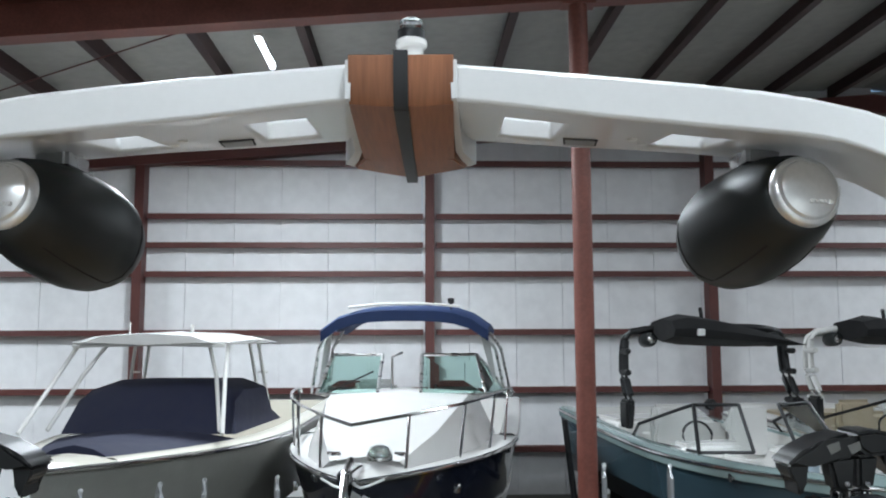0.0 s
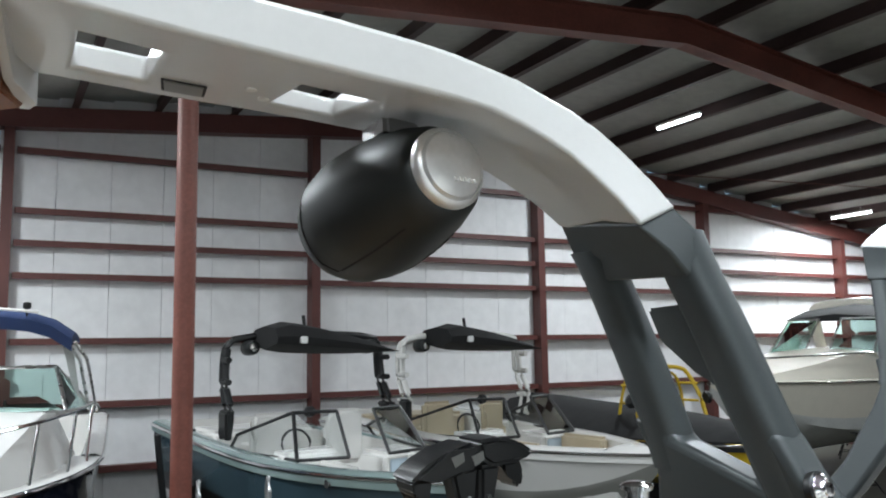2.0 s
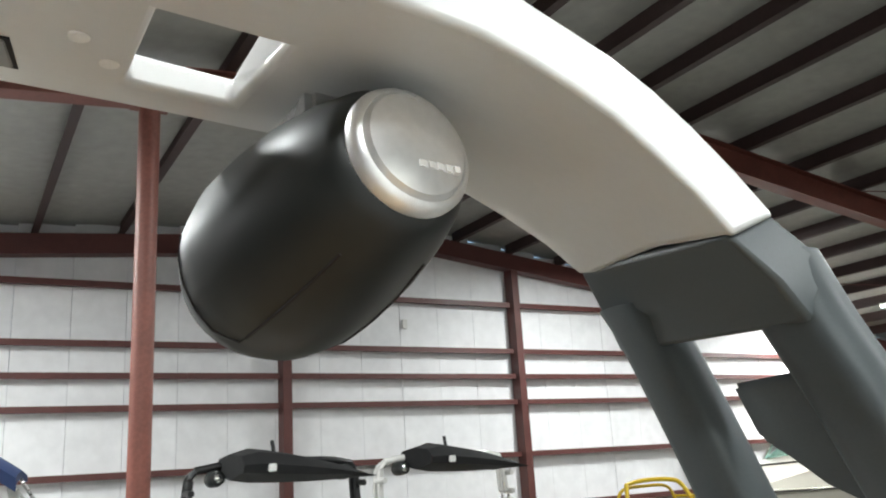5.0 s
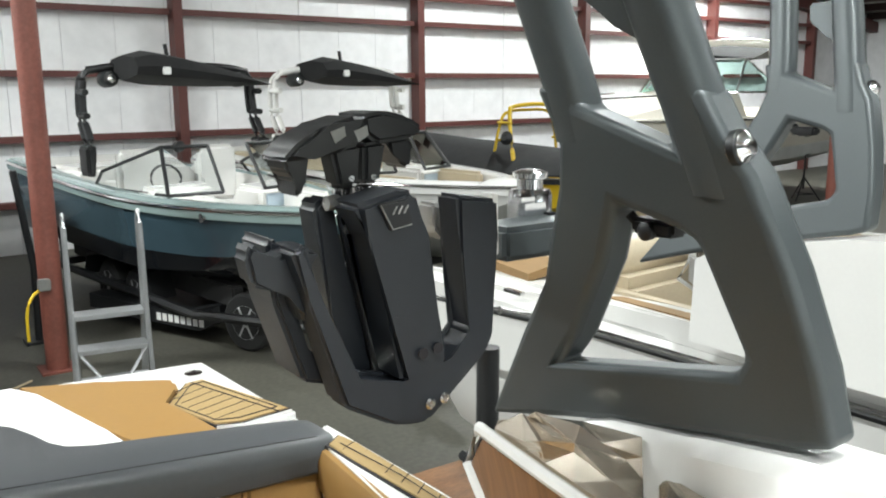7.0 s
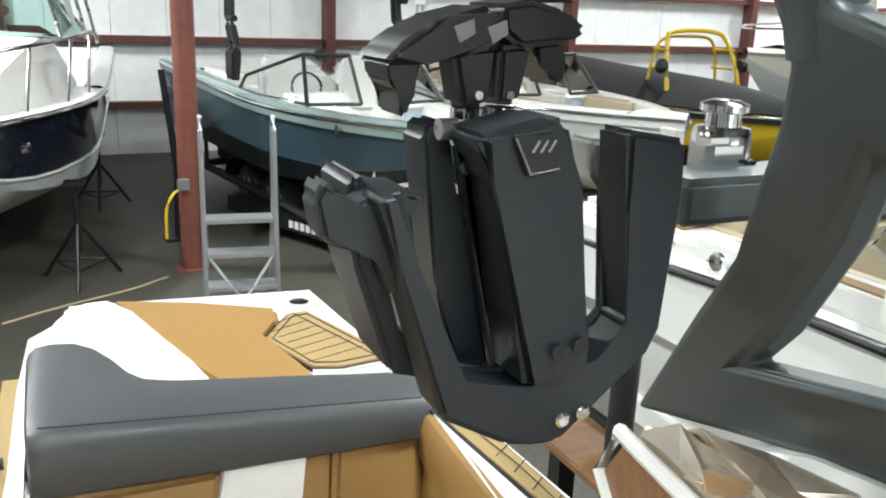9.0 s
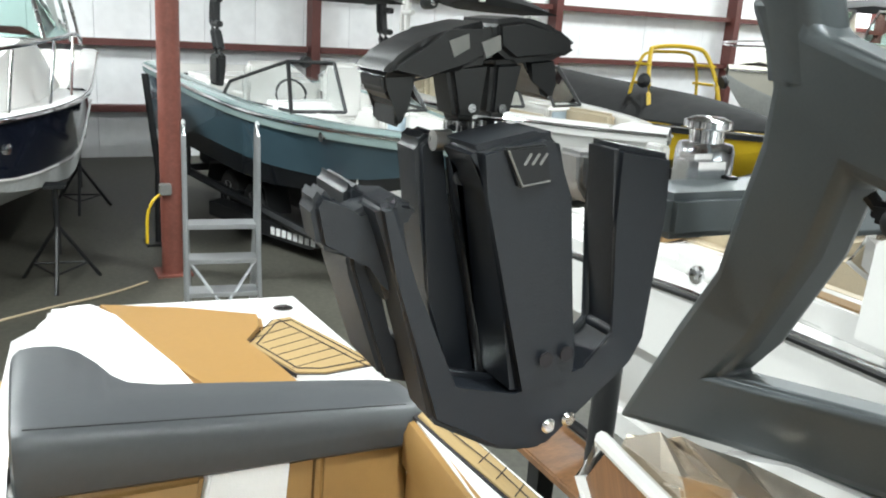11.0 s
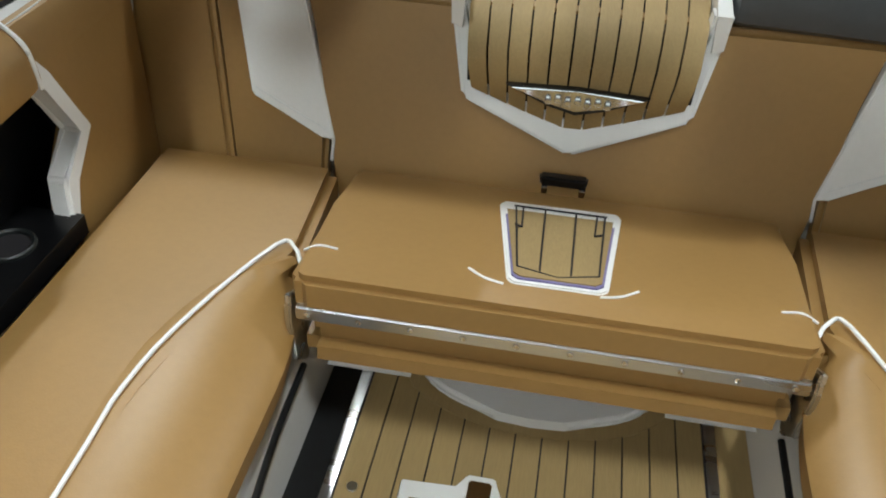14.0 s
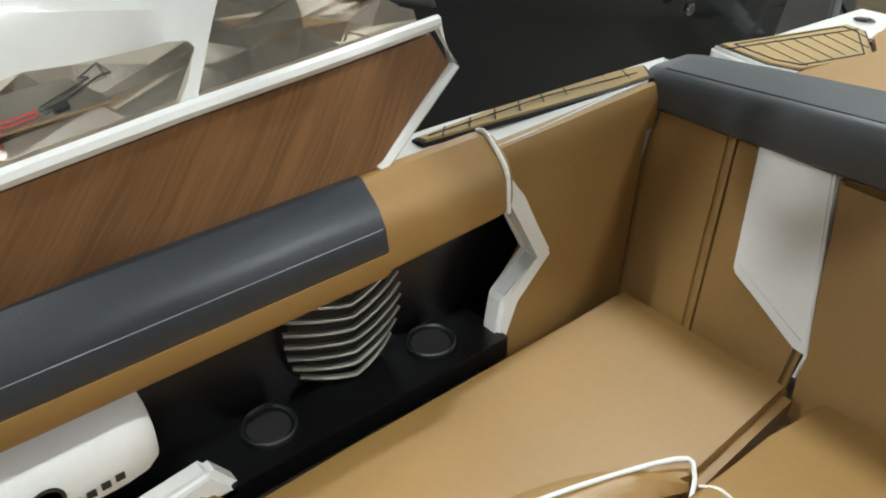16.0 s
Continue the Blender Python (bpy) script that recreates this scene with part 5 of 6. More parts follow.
    # swivel post and arm to the leg
    post = part("swivel_post", lathe([(0.04, 2.615), (0.042, 2.62), (0.042, 2.72), (0.038, 2.73), (0.025, 2.732), (0.025, 2.75), (0.034, 2.753), (0.034, 2.762), (0.02, 2.768)], pose(1.262 * s, 1.127, 0.004), 28), M_CHROME, rack, "polished swivel post")
    part("arm", box((min(1.1 * s, 1.36 * s), 1.0, 2.63), (max(1.1 * s, 1.36 * s), 1.1, 2.69), 0.01), M_TOWER_GREY, rack)
    part("sleeve", box((min(1.2 * s, 1.27 * s), 1.08, 2.615), (max(1.2 * s, 1.27 * s), 1.13, 2.725), 0.01), M_CHROME, rack)
    part("sticker", box((min(1.262 * s, 1.278 * s), 1.072, 2.635), (max(1.262 * s, 1.278 * s), 1.081, 2.695)), M_BLACK, rack)
    part("sticker_red", box((min(1.264 * s, 1.276 * s), 1.069, 2.637), (max(1.264 * s, 1.276 * s), 1.074, 2.655)), M_REDPLASTIC, rack)
    part("sticker_green", box((min(1.264 * s, 1.276 * s), 1.069, 2.676), (max(1.264 * s, 1.276 * s), 1.074, 2.69)), M_GREENINK, rack)

# warning sticker and lock arrows on the forward inlay of both pods
for s in (1, -1):
    def on_inlay(y, t, lift=0.012):
        x = wood_x(y) + 0.014 + 0.096 * t
        z = 2.296 + 0.049 * t
        return Vector((x * s, y, z + lift))
    cover = part("clear_cover", prism([on_inlay(0.56, 0.03, 0.03), on_inlay(0.52, 0.55, 0.03), on_inlay(0.3, 0.62, 0.03), on_inlay(-0.4, 0.62, 0.03), on_inlay(-0.4, 0.03, 0.03)], (0, 0, -0.004)), M_FACET, our_boat, "champagne cover strip")
    lab = part("warning_label", prism([on_inlay(0.36, 0.1, 0.032), on_inlay(0.36, 0.62, 0.032), on_inlay(0.22, 0.62, 0.032), on_inlay(0.22, 0.1, 0.032)], (0, 0, -0.001)), M_LABEL, our_boat, "white warning label with an orange head")
    part("label_head", prism([on_inlay(0.36, 0.45, 0.0328), on_inlay(0.36, 0.62, 0.0328), on_inlay(0.22, 0.62, 0.0328), on_inlay(0.22, 0.45, 0.0328)], (0, 0, -0.0005)), M_ORANGE, lab)
    bm = letters("WARNING", 0.017, 0.0003)
    a, b = on_inlay(0.345, 0.49, 0.0335), on_inlay(0.345, 0.59, 0.0335)
    ex = Vector((0, 1 if s < 0 else -1, 0))
    ey = (b - a).normalized()
    m4 = Matrix((ex, ey, ex.cross(ey))).transposed().to_4x4()
    m4.translation = a if s > 0 else on_inlay(0.235, 0.49, 0.0335)
    bmesh.ops.transform(bm, matrix=m4, verts=bm.verts)
    part("label_word", bm, M_INK, lab, smooth=False)
    bm = bmesh.new()
    for k in range(4):
        t = 0.38 - 0.07 * k
        add_tube(bm, [on_inlay(0.35, t, 0.0325), on_inlay(0.25 + 0.02 * (k % 2), t, 0.0325)], 0.0015, 4)
    part("label_text_bars", bm, M_HATCH, lab)
    bm = bmesh.new()
    up_pts = [(0.47, 0.22), (0.5, 0.3), (0.545, 0.42), (0.535, 0.47), (0.565, 0.6), (0.575, 0.4), (0.558, 0.4), (0.51, 0.24), (0.475, 0.16), (0.47, 0.22)]
    for p, q in zip(up_pts, up_pts[1:]):
        add_tube(bm, [on_inlay(*p, 0.0325), on_inlay(*q, 0.0325)], 0.0014, 4)
    add_prism(bm, [on_inlay(0.505, 0.1, 0.0335), on_inlay(0.505, 0.2, 0.0335), on_inlay(0.485, 0.2, 0.0335), on_inlay(0.485, 0.1, 0.0335)], (0, 0, -0.002))
    part("lock_arrow", bm, M_INK, our_boat, "black arrow and padlock mark")
    bm = bmesh.new()
    rp = [(0.465, 0.2), (0.43, 0.18), (0.39, 0.24), (0.39, 0.34), (0.365, 0.22), (0.385, 0.12), (0.39, 0.17), (0.43, 0.11), (0.465, 0.14), (0.465, 0.2)]
    for p, q in zip(rp, rp[1:]):
        add_tube(bm, [on_inlay(*p, 0.0325), on_inlay(*q, 0.0325)], 0.0012, 4)
    add_lathe(bm, [(0.007, 0), (0.006, 0.001)], Matrix.Translation(on_inlay(0.41, 0.06, 0.032)), 10)
    part("unlock_arrow", bm, M_REDINK, our_boat, "red unlock arrow mark")


# ---- the other boats in the hall ----
def at_bow(bow, theta):
    """A boat's frame: origin on the floor under the bow tip, y running aft. theta: degrees by which the bow points to +x."""
    return Matrix.Translation((bow[0], bow[1], 0.1)) @ pose(0, 0, 0, 0, 0, theta)


def add_hull(boat, L, beam, keel, sheer_bow, sheer_aft, lower_mat, upper_mat, deck_mat, liner_mat, cockpit=(0.35, 0.92), floor=0.75, split=0.5, rail=True, flare=0.9, foredeck=0.3, stripe=None):
    """Hull lofted from bow (y = 0) to transom (y = L), with deck, side decks and an open well."""
    low, up, deck, well = [], [], [], []
    for k in range(19):
        t = k / 18
        y = L * t ** 1.35
        u = y / L
        w = beam / 2 * min(1.0, (1 - (1 - min(1, u / 0.52)) ** 2.3)) * (1 - 0.05 * max(0, u - 0.6))
        w = max(w, 0.03)
        zs = sheer_bow + (sheer_aft - sheer_bow) * u - 0.08 * math.sin(math.pi * u)
        zk = keel + (sheer_bow - keel) * max(0, 1 - u / 0.3) ** 2.2 * 0.86
        zc = zk + (zs - zk) * (0.3 + 0.18 * max(0, 1 - u / 0.4))
        zm = zk + (zs - zk) * split
        zm = max(zm, zc + 0.01)
        wc = w * (0.6 + 0.28 * min(1, u / 0.4))
        wm = wc + (w - wc) * flare * (zm - zc) / (zs - zc)
        yo = y + (zs - zk) * 0.0
        low.append([(-wm, yo, zm), (-wc, yo, zc), (0, yo, zk), (wc, yo, zc), (wm, yo, zm)])
        up.append(([(-wm, yo, zm), (-w, yo, zs)], [(wm, yo, zm), (w, yo, zs)]))
        wi = max(0.0, w - 0.24)
        deck.append((w, wi, yo, zs, u))
    part("lower_hull", loft(low, closed=False, caps=False), lower_mat, boat)
    bm = bmesh.new()
    for side in (0, 1):
        add_loft(bm, [r[side] for r in up], closed=False)
    a = low[-1] + [up[-1][1][1], up[-1][0][1]]
    bm.faces.new([bm.verts.new(p) for p in a])
    part("upper_hull", bm, upper_mat, boat)
    if stripe:
        for side in (-1, 1):
            part("stripe", tube([(side * (r[4][0] + 0.004), r[4][1], r[4][2]) for r in low[1:]], 0.018, 6), stripe, boat)
    # foredeck, side decks, well
    bm = bmesh.new()
    fd = [d for d in deck if d[4] <= cockpit[0]] + [d for d in deck if d[4] > cockpit[0]][:1]
    add_loft(bm, [[(-w, y, z), (-w * 0.5, y, z + 0.05), (0, y, z + 0.07), (w * 0.5, y, z + 0.05), (w, y, z)] for w, wi, y, z, u in fd], closed=False)
    part("foredeck", bm, deck_mat, boat)
    rest = [d for d in deck if d[4] >= fd[-1][4]]
    bm = bmesh.new()
    for sd in (-1, 1):
        add_loft(bm, [[(sd * w, y, z), (sd * (w - 0.06), y, z + 0.03), (sd * (wi + 0.03), y, z + 0.03), (sd * wi, y, z)] for w, wi, y, z, u in rest], closed=False)
    part("side_deck", bm, deck_mat, boat)
    bm = bmesh.new()
    for sd in (-1, 1):
        add_loft(bm, [[(sd * wi, y, z), (sd * (wi - 0.03), y, floor)] for w, wi, y, z, u in rest], closed=False)
    add_loft(bm, [[(-wi + 0.03, y, floor), (wi - 0.03, y, floor)] for w, wi, y, z, u in rest], closed=False)
    w, wi, y, z, u = rest[0]
    bm.faces.new([bm.verts.new(p) for p in ((-wi, y, z), (wi, y, z), (wi - 0.03, y, floor), (-wi + 0.03, y, floor))])
    w, wi, y, z, u = rest[-1]
    bm.faces.new([bm.verts.new(p) for p in ((-wi, y - 0.02, z), (wi, y - 0.02, z), (wi - 0.03, y - 0.02, floor), (-wi + 0.03, y - 0.02, floor))])
    part("well", bm, liner_mat, boat)
    if rail:
        for sd in (-1, 1):
            part("rub_rail", tube([(sd * (w + 0.012), y, z - 0.03) for w, wi, y, z, u in deck], 0.022, 8), M_CHROME, boat, "bright rub rail")
    return deck


def width_at(deck, y):
    return float(np.interp(y, [d[2] for d in deck], [d[0] for d in deck])), float(np.interp(y, [d[2] for d in deck], [d[3] for d in deck]))


def trailer(boat_m, L, beam, label, posts=True, post=(0.1, 1.15, 1.85)):
    tr = thing("boat_trailer", label, "trailer", "boat trailers", m=boat_m)
    h = 0.42
    for sd in (-1, 1):
        part("frame_rail", tube([(0, -0.3, h), (sd * 0.5, 1.1, h), (sd * 0.9, 2.0, h), (sd * 0.9, L - 0.4, h)], 0.055, 6), M_BLACK, tr)
        part("fender", loft([[(sd * (beam / 2 - 0.28), y, z), (sd * (beam / 2 + 0.02), y, z), (sd * (beam / 2 + 0.02), y, z - 0.04), (sd * (beam / 2 - 0.28), y, z - 0.04)] for y, z in ((L * 0.45, 0.42), (L * 0.47, 0.7), (L * 0.52, 0.78), (L * 0.68, 0.78), (L * 0.74, 0.7), (L * 0.76, 0.42))]), M_BLACK, tr)
        if posts and (sd > 0 or post[0] < 0.2):
            part("guide_post", tube([(sd * (beam / 2 + post[0]), L - post[1], 0.4), (sd * (beam / 2 + post[0] + 0.02), L - post[1], post[2])], 0.032, 10), M_BLACK, tr, "black padded guide post")
            part("post_arm", box((min(sd * 0.9, sd * (beam / 2 + post[0])), L - post[1] - 0.04, 0.38), (max(sd * 0.9, sd * (beam / 2 + post[0])), L - post[1] + 0.04, 0.45), 0.006), M_BLACK, tr)
        for yy in (L * 0.54, L * 0.66):
            wheel(tr, (sd * (beam / 2 - 0.13), yy, 0.235), sd)
    for k in (0.3, 0.6, 0.9):
        part("cross_beam", box((-0.9, L * k - 0.05, h - 0.05), (0.9, L * k + 0.05, h + 0.05)), M_BLACK, tr)
    for sd in (-1, 1):
        part("bunk", box((sd * 0.5 - 0.07, L * 0.25, h + 0.05), (sd * 0.5 + 0.07, L - 0.5, 0.72), 0.02), M_RUBBER, tr)
    part("tongue", box((-0.06, -1.3, h - 0.06), (0.06, 1.2, h + 0.06), 0.01), M_BLACK, tr)
    part("coupler", box((-0.07, -1.5, h - 0.02), (0.07, -1.25, h + 0.1), 0.02), M_CHROME, tr)
    part("jack", tube([(0.12, -1.0, 0.0), (0.12, -1.0, 0.75)], 0.035, 10), M_BLACK, tr)
    return tr


def wheel(tr, c, sd):
    w = part("wheel", lathe([(0.2, -0.1), (0.3, -0.1), (0.33, -0.075), (0.335, 0.0), (0.33, 0.075), (0.3, 0.1), (0.2, 0.1)], Matrix.Translation((c[0], c[1], 0.335)) @ pose(0, 0, 0, 0, 90, 0), 30), M_RUBBER, tr, "black tyre on a machined rim")
    x = c[0] + sd * 0.09
    part("rim", lathe([(0.2, -0.02), (0.205, 0.0), (0.19, 0.012), (0.185, -0.01)], aim((x, c[1], 0.335), (x + sd, c[1], 0.335)), 28), M_RIM, w)
    part("rim_well", lathe([(0.186, -0.04), (0.186, -0.035)], aim((x, c[1], 0.335), (x + sd, c[1], 0.335)), 24), M_BLACK, w)
    for k in range(6):
        a = math.tau * k / 6
        d = Vector((0, math.cos(a), math.sin(a)))
        o = Vector((x, c[1], 0.335))
        part("spoke", tube([o + d * 0.03, o + d * 0.195], 0.022, 6, rz=0.014, up=(1, 0, 0)), M_RIM, w)
    part("hub", lathe([(0.05, -0.02), (0.05, 0.012), (0.03, 0.02)], aim((x, c[1], 0.335), (x + sd, c[1], 0.335)), 16), M_RIM, w)


def wake_tower(boat, y0, zg, half, z_top, mat, bimini=True, sgn=1):
    """Folding tower: two pierced legs swept forward, a cross tube, bimini and lamps."""
    tw = part("tower", tube([(-half + 0.1, y0 + 0.25, z_top), (-half * 0.5, y0 + 0.15, z_top + 0.06), (half * 0.5, y0 + 0.15, z_top + 0.06), (half - 0.1, y0 + 0.25, z_top)], 0.05, 10, 4), mat, boat, "folding tower")
    for sd in (-1, 1):
        part("leg", tube([(sd * half, y0 + 0.1, zg), (sd * half, y0 + 0.02, zg + 0.35), (sd * (half - 0.01), y0 + 0.22, zg + 0.72), (sd * (half - 0.04), y0 + 0.25, z_top - 0.12), (sd * (half - 0.12), y0 + 0.24, z_top)], 0.05, 8, 4, rz=0.035), mat, boat, "curved tower leg")
        part("leg", tube([(sd * half, y0 + 0.3, zg), (sd * half, y0 + 0.2, zg + 0.35), (sd * (half - 0.01), y0 + 0.36, zg + 0.72), (sd * (half - 0.04), y0 + 0.36, z_top - 0.12), (sd * (half - 0.12), y0 + 0.28, z_top)], 0.04, 8, 4, rz=0.035), mat, boat, "curved tower leg")
        for zz in (0.33, 0.72, 1.0):
            part("rung", tube([(sd * half, y0 + 0.08, zg + zz), (sd * half, y0 + 0.3, zg + zz)], 0.04, 8), mat, boat)
        part("speaker", lathe([(0.03, -0.02), (0.09, 0.0), (0.1, 0.06), (0.1, 0.2), (0.06, 0.26)], aim((sd * (half - 0.3), y0 + 0.02, z_top - 0.1), (sd * (half - 0.3), y0 + 0.5, z_top - 0.12)), 18), M_SPK, tw)
        part("speaker_cap", lathe([(0.055, 0), (0.045, 0.02), (0.01, 0.03)], aim((sd * (half - 0.3), y0 + 0.0, z_top - 0.1), (sd * (half - 0.3), y0 - 0.5, z_top - 0.1)), 16), M_CHROME, tw)
        # folded rack beside the leg
        part("rack", box((sd * (half + 0.04) - 0.05, y0 - 0.05, zg + 0.02), (sd * (half + 0.04) + 0.05, y0 + 0.22, zg + 0.36), 0.03), M_BLACK, boat, "black board rack")
    if bimini:
        rings = []
        n = 9
        for k in range(n):
            t = -1 + 2 * k / (n - 1)
            x = 0.1 + t * 0.9
            h = (0.27 * (1 - ((t + 1) / 2) ** 2.2) + 0.012) * (1 if k else 0.75)
            rings.append([(x, y0 - 0.55 + 0.85 * a, z_top - 0.06 + h * b - 0.06 * (t + 1)) for a, b in ((0.05, 0), (0, 0.4), (0.12, 0.9), (0.5, 1.1), (0.88, 0.9), (1, 0.4), (0.95, 0), (0.5, -0.35))])
        part("bimini", loft(rings), M_BLACKCANVAS, boat, "black canvas sock over the folded bimini")
        part("mast_light", tube([(-0.2, y0 - 0.1, z_top + 0.05), (-0.24, y0 - 0.1, z_top + 0.32)], 0.025, 8), M_BLACK, tw)
        part("tag", box((-0.5, y0 - 0.57, z_top - 0.06), (-0.4, y0 - 0.52, z_top + 0.03), 0.01), M_LABEL, tw)


def windscreen(boat, y0, w, zg, h, mat=M_BLACK, glass_mat=M_CLEAR, rake=0.35, wrap=0.9):
    ws = None
    for sd in (-1, 1):
        lo = [(sd * 0.28, y0 - 0.12, zg), (sd * (w - 0.2), y0, zg), (sd * w, y0 + wrap, zg)]
        hi = [(sd * 0.26, y0 - 0.12 + rake, zg + h), (sd * (w - 0.34), y0 + rake + 0.05, zg + h), (sd * (w - 0.12), y0 + wrap + 0.05, zg + h * 0.35)]
        bm = bmesh.new()
        add_tube(bm, lo, 0.022, 6), add_tube(bm, hi, 0.024, 6)
        for a, b in zip(lo, hi):
            add_tube(bm, [a, b], 0.024, 6)
        fr = part("windscreen", bm, mat, boat, "framed windscreen")
        bm = bmesh.new()
        for i in (0, 1):
            add_prism(bm, [lo[i], lo[i + 1], hi[i + 1], hi[i]], (0, 0.006, 0))
        pane = part("pane", bm, glass_mat, fr, smooth=False)
        pane.visible_shadow = False
    return ws


def seat_block(boat, lo, hi, mat, label=""):
    return part("seat", box(lo, hi, 0.05, 3), mat, boat, label)


def helm(boat, c):
    part("dash", box((c[0] - 0.4, c[1] - 0.3, c[2] - 0.5), (c[0] + 0.4, c[1] + 0.1, c[2]), 0.06, 3), M_GEL, boat)
    pts = [(c[0] + 0.19 * math.cos(a), c[1] + 0.16 + 0.05 * math.sin(a), c[2] + 0.04 + 0.18 * math.sin(a)) for a in [math.tau * k / 16 for k in range(17)]]
    part("steering_wheel", tube(pts, 0.016, 6), M_BLACK, boat, "black steering wheel")


def runabout(bow, theta, label, lower, upper, deck_mat, seat_mat, tower_mat, L=6.6, beam=2.5):
    m = at_bow(bow, theta)
    boat = thing("wake_boat", label, "boat", "wake boats", m=m)
    deck = add_hull(boat, L, beam, 0.5, 1.66, 1.9, lower, upper, deck_mat, M_GEL, cockpit=(0.08, 0.95), floor=1.0, split=0.5)
    zw = width_at(deck, 2.6)[1]
    windscreen(boat, 2.45, 1.1, zw + 0.03, 0.52, wrap=1.55)
    for sd in (-1, 1):
        # bow seats and consoles in front of the screen
        part("console", box((sd * 0.58 - 0.3, 2.45, 1.0), (sd * 0.58 + 0.3, 3.1, zw + 0.02), 0.06, 3), M_GEL, boat, "white helm console")
        part("console_inlay", box((sd * 0.58 - 0.22, 2.435, zw - 0.3), (sd * 0.58 + 0.22, 2.46, zw - 0.06), 0.02, 2), M_PALEBLUE, boat)
        part("bow_seat", box((sd * 0.45 - 0.2, 1.3, 1.0), (sd * 0.45 + 0.2, 2.3, 1.42), 0.06, 3), seat_mat, boat)
        part("bow_backrest", box((sd * 0.62 - 0.07, 1.5, 1.4), (sd * 0.62 + 0.07, 2.4, 1.7), 0.05, 3), seat_mat, boat)
        part("seat_back", box((sd * 0.55 - 0.28, 3.9, 1.4), (sd * 0.55 + 0.28, 4.05, 2.15), 0.06, 3), seat_mat, boat, "seat back")
        part("cleat", lathe([(0.03, 0), (0.03, 0.03), (0.05, 0.04)], aim((sd * width_at(deck, 1.6)[0], 1.6, 1.55), (sd * 5, 1.6, 1.55)), 12), M_CHROME, boat)
    for sd in (-1, 1):
        part("sheer_band", loft([[(sd * (w + 0.006), y, z - 0.002), (sd * (w + 0.014), y, z - 0.06), (sd * (w + 0.002), y, z - 0.13)] for w, wi, y, z, u in deck], closed=False), deck_mat, boat, "bright band along the sheer")
    helm(boat, (-0.6, 2.95, zw + 0.1))
    part("mirror_light", lathe([(0.03, -0.05), (0.07, 0), (0.06, 0.07)], aim((-0.55, 2.85, zw + 0.55), (-0.55, 2.4, zw + 0.6)), 14), M_BLACK, boat)
    part("stern_seat", box((-0.9, 5.2, 1.0), (0.9, 6.2, 1.85), 0.08, 3), seat_mat, boat)
    wake_tower(boat, 3.75, 1.86, beam / 2 - 0.06, 3.12, tower_mat)
    return boat, deck, m


boat_teal, deck_teal, m_teal = runabout((4.30, 7.1), 9, "teal grey wake boat with black tower on its trailer", M_BLACKHULL, M_TEALGREY, M_SILVERTEAL, M_GEL, M_BLACK, L=6.9)
trailer(m_teal, 6.9, 1.7, "black tandem boat trailer with machined rims under the teal boat")
boat_white, deck_white, m_white = runabout((7.15, 7.9), 9, "white wake boat with beige seats and white tower on trailer", M_GREYHULL, M_GEL, M_GEL, M_BEIGEVINYL, M_GEL, L=6.6)
trailer(m_white, 6.6, 2.5, "black tandem boat trailer under the white boat")

# lettering along the fender of the near trailer, and its own wheel group
step = thing("trailer_step", "black fender step with white lettering bars and alloy wheel", "trailer step", m=Matrix.Translation((3.62, 8.6, 0.1)) @ pose(0, 0, 0, 0, 0, 25))
wheel(step, (0, 0, 0.235), -1)
part("step_bar", loft([[(-0.12, y, z + 0.09), (0.12, y, z + 0.09), (0.12, y, z - 0.09), (-0.12, y, z - 0.09)] for y, z in ((0.36, 0.4), (0.7, 0.24), (1.9, 0.26), (2.6, 0.3))]), M_BLACK, step)
bm = bmesh.new()
for k in range(8):
    add_box(bm, (-0.126, 0.62 + k * 0.1, 0.2), (-0.121, 0.69 + k * 0.1, 0.29), 0.0)
part("lettering_bars", bm, M_LABEL, step)

# cruiser with blue bimini, bow towards the camera, on blocks and stands
M_B = at_bow((-0.80, 7.35), -6)
cruiser = thing("cabin_cruiser", "white cabin cruiser, navy hull, blue bimini, on blocks", "boat", m=M_B)
deck_b = add_hull(cruiser, 8.2, 2.95, 0.42, 1.72, 1.95, M_BOTTOM, M_NAVYHULL, M_GEL, M_GEL, cockpit=(0.42, 0.97), floor=1.2, split=0.48, stripe=M_GEL)
part("cabin_top", loft([[(-w, y, z0), (-w * 0.8, y, z1), (0, y, z1 + 0.05), (w * 0.8, y, z1), (w, y, z0)] for y, w, z0, z1 in ((0.7, 0.45, 1.72, 1.8), (1.5, 0.8, 1.72, 2.02), (2.5, 1.05, 1.74, 2.28), (3.2, 1.15, 1.78, 2.36), (3.6, 1.18, 1.8, 2.3))], closed=False), M_GEL, cruiser)
windscreen(cruiser, 3.0, 1.3, 2.33, 0.5, M_BRUSHED, M_TINT, 0.3, 0.9)
part("door_rail", tube([(-0.12, 3.1, 2.3), (-0.12, 3.1, 2.8), (0.02, 3.1, 2.86)], 0.02, 8), M_CHROME, cruiser)
part("wiper", tube([(-0.95, 2.95, 2.35), (-0.35, 3.02, 2.62)], 0.012, 6), M_BLACK, cruiser)
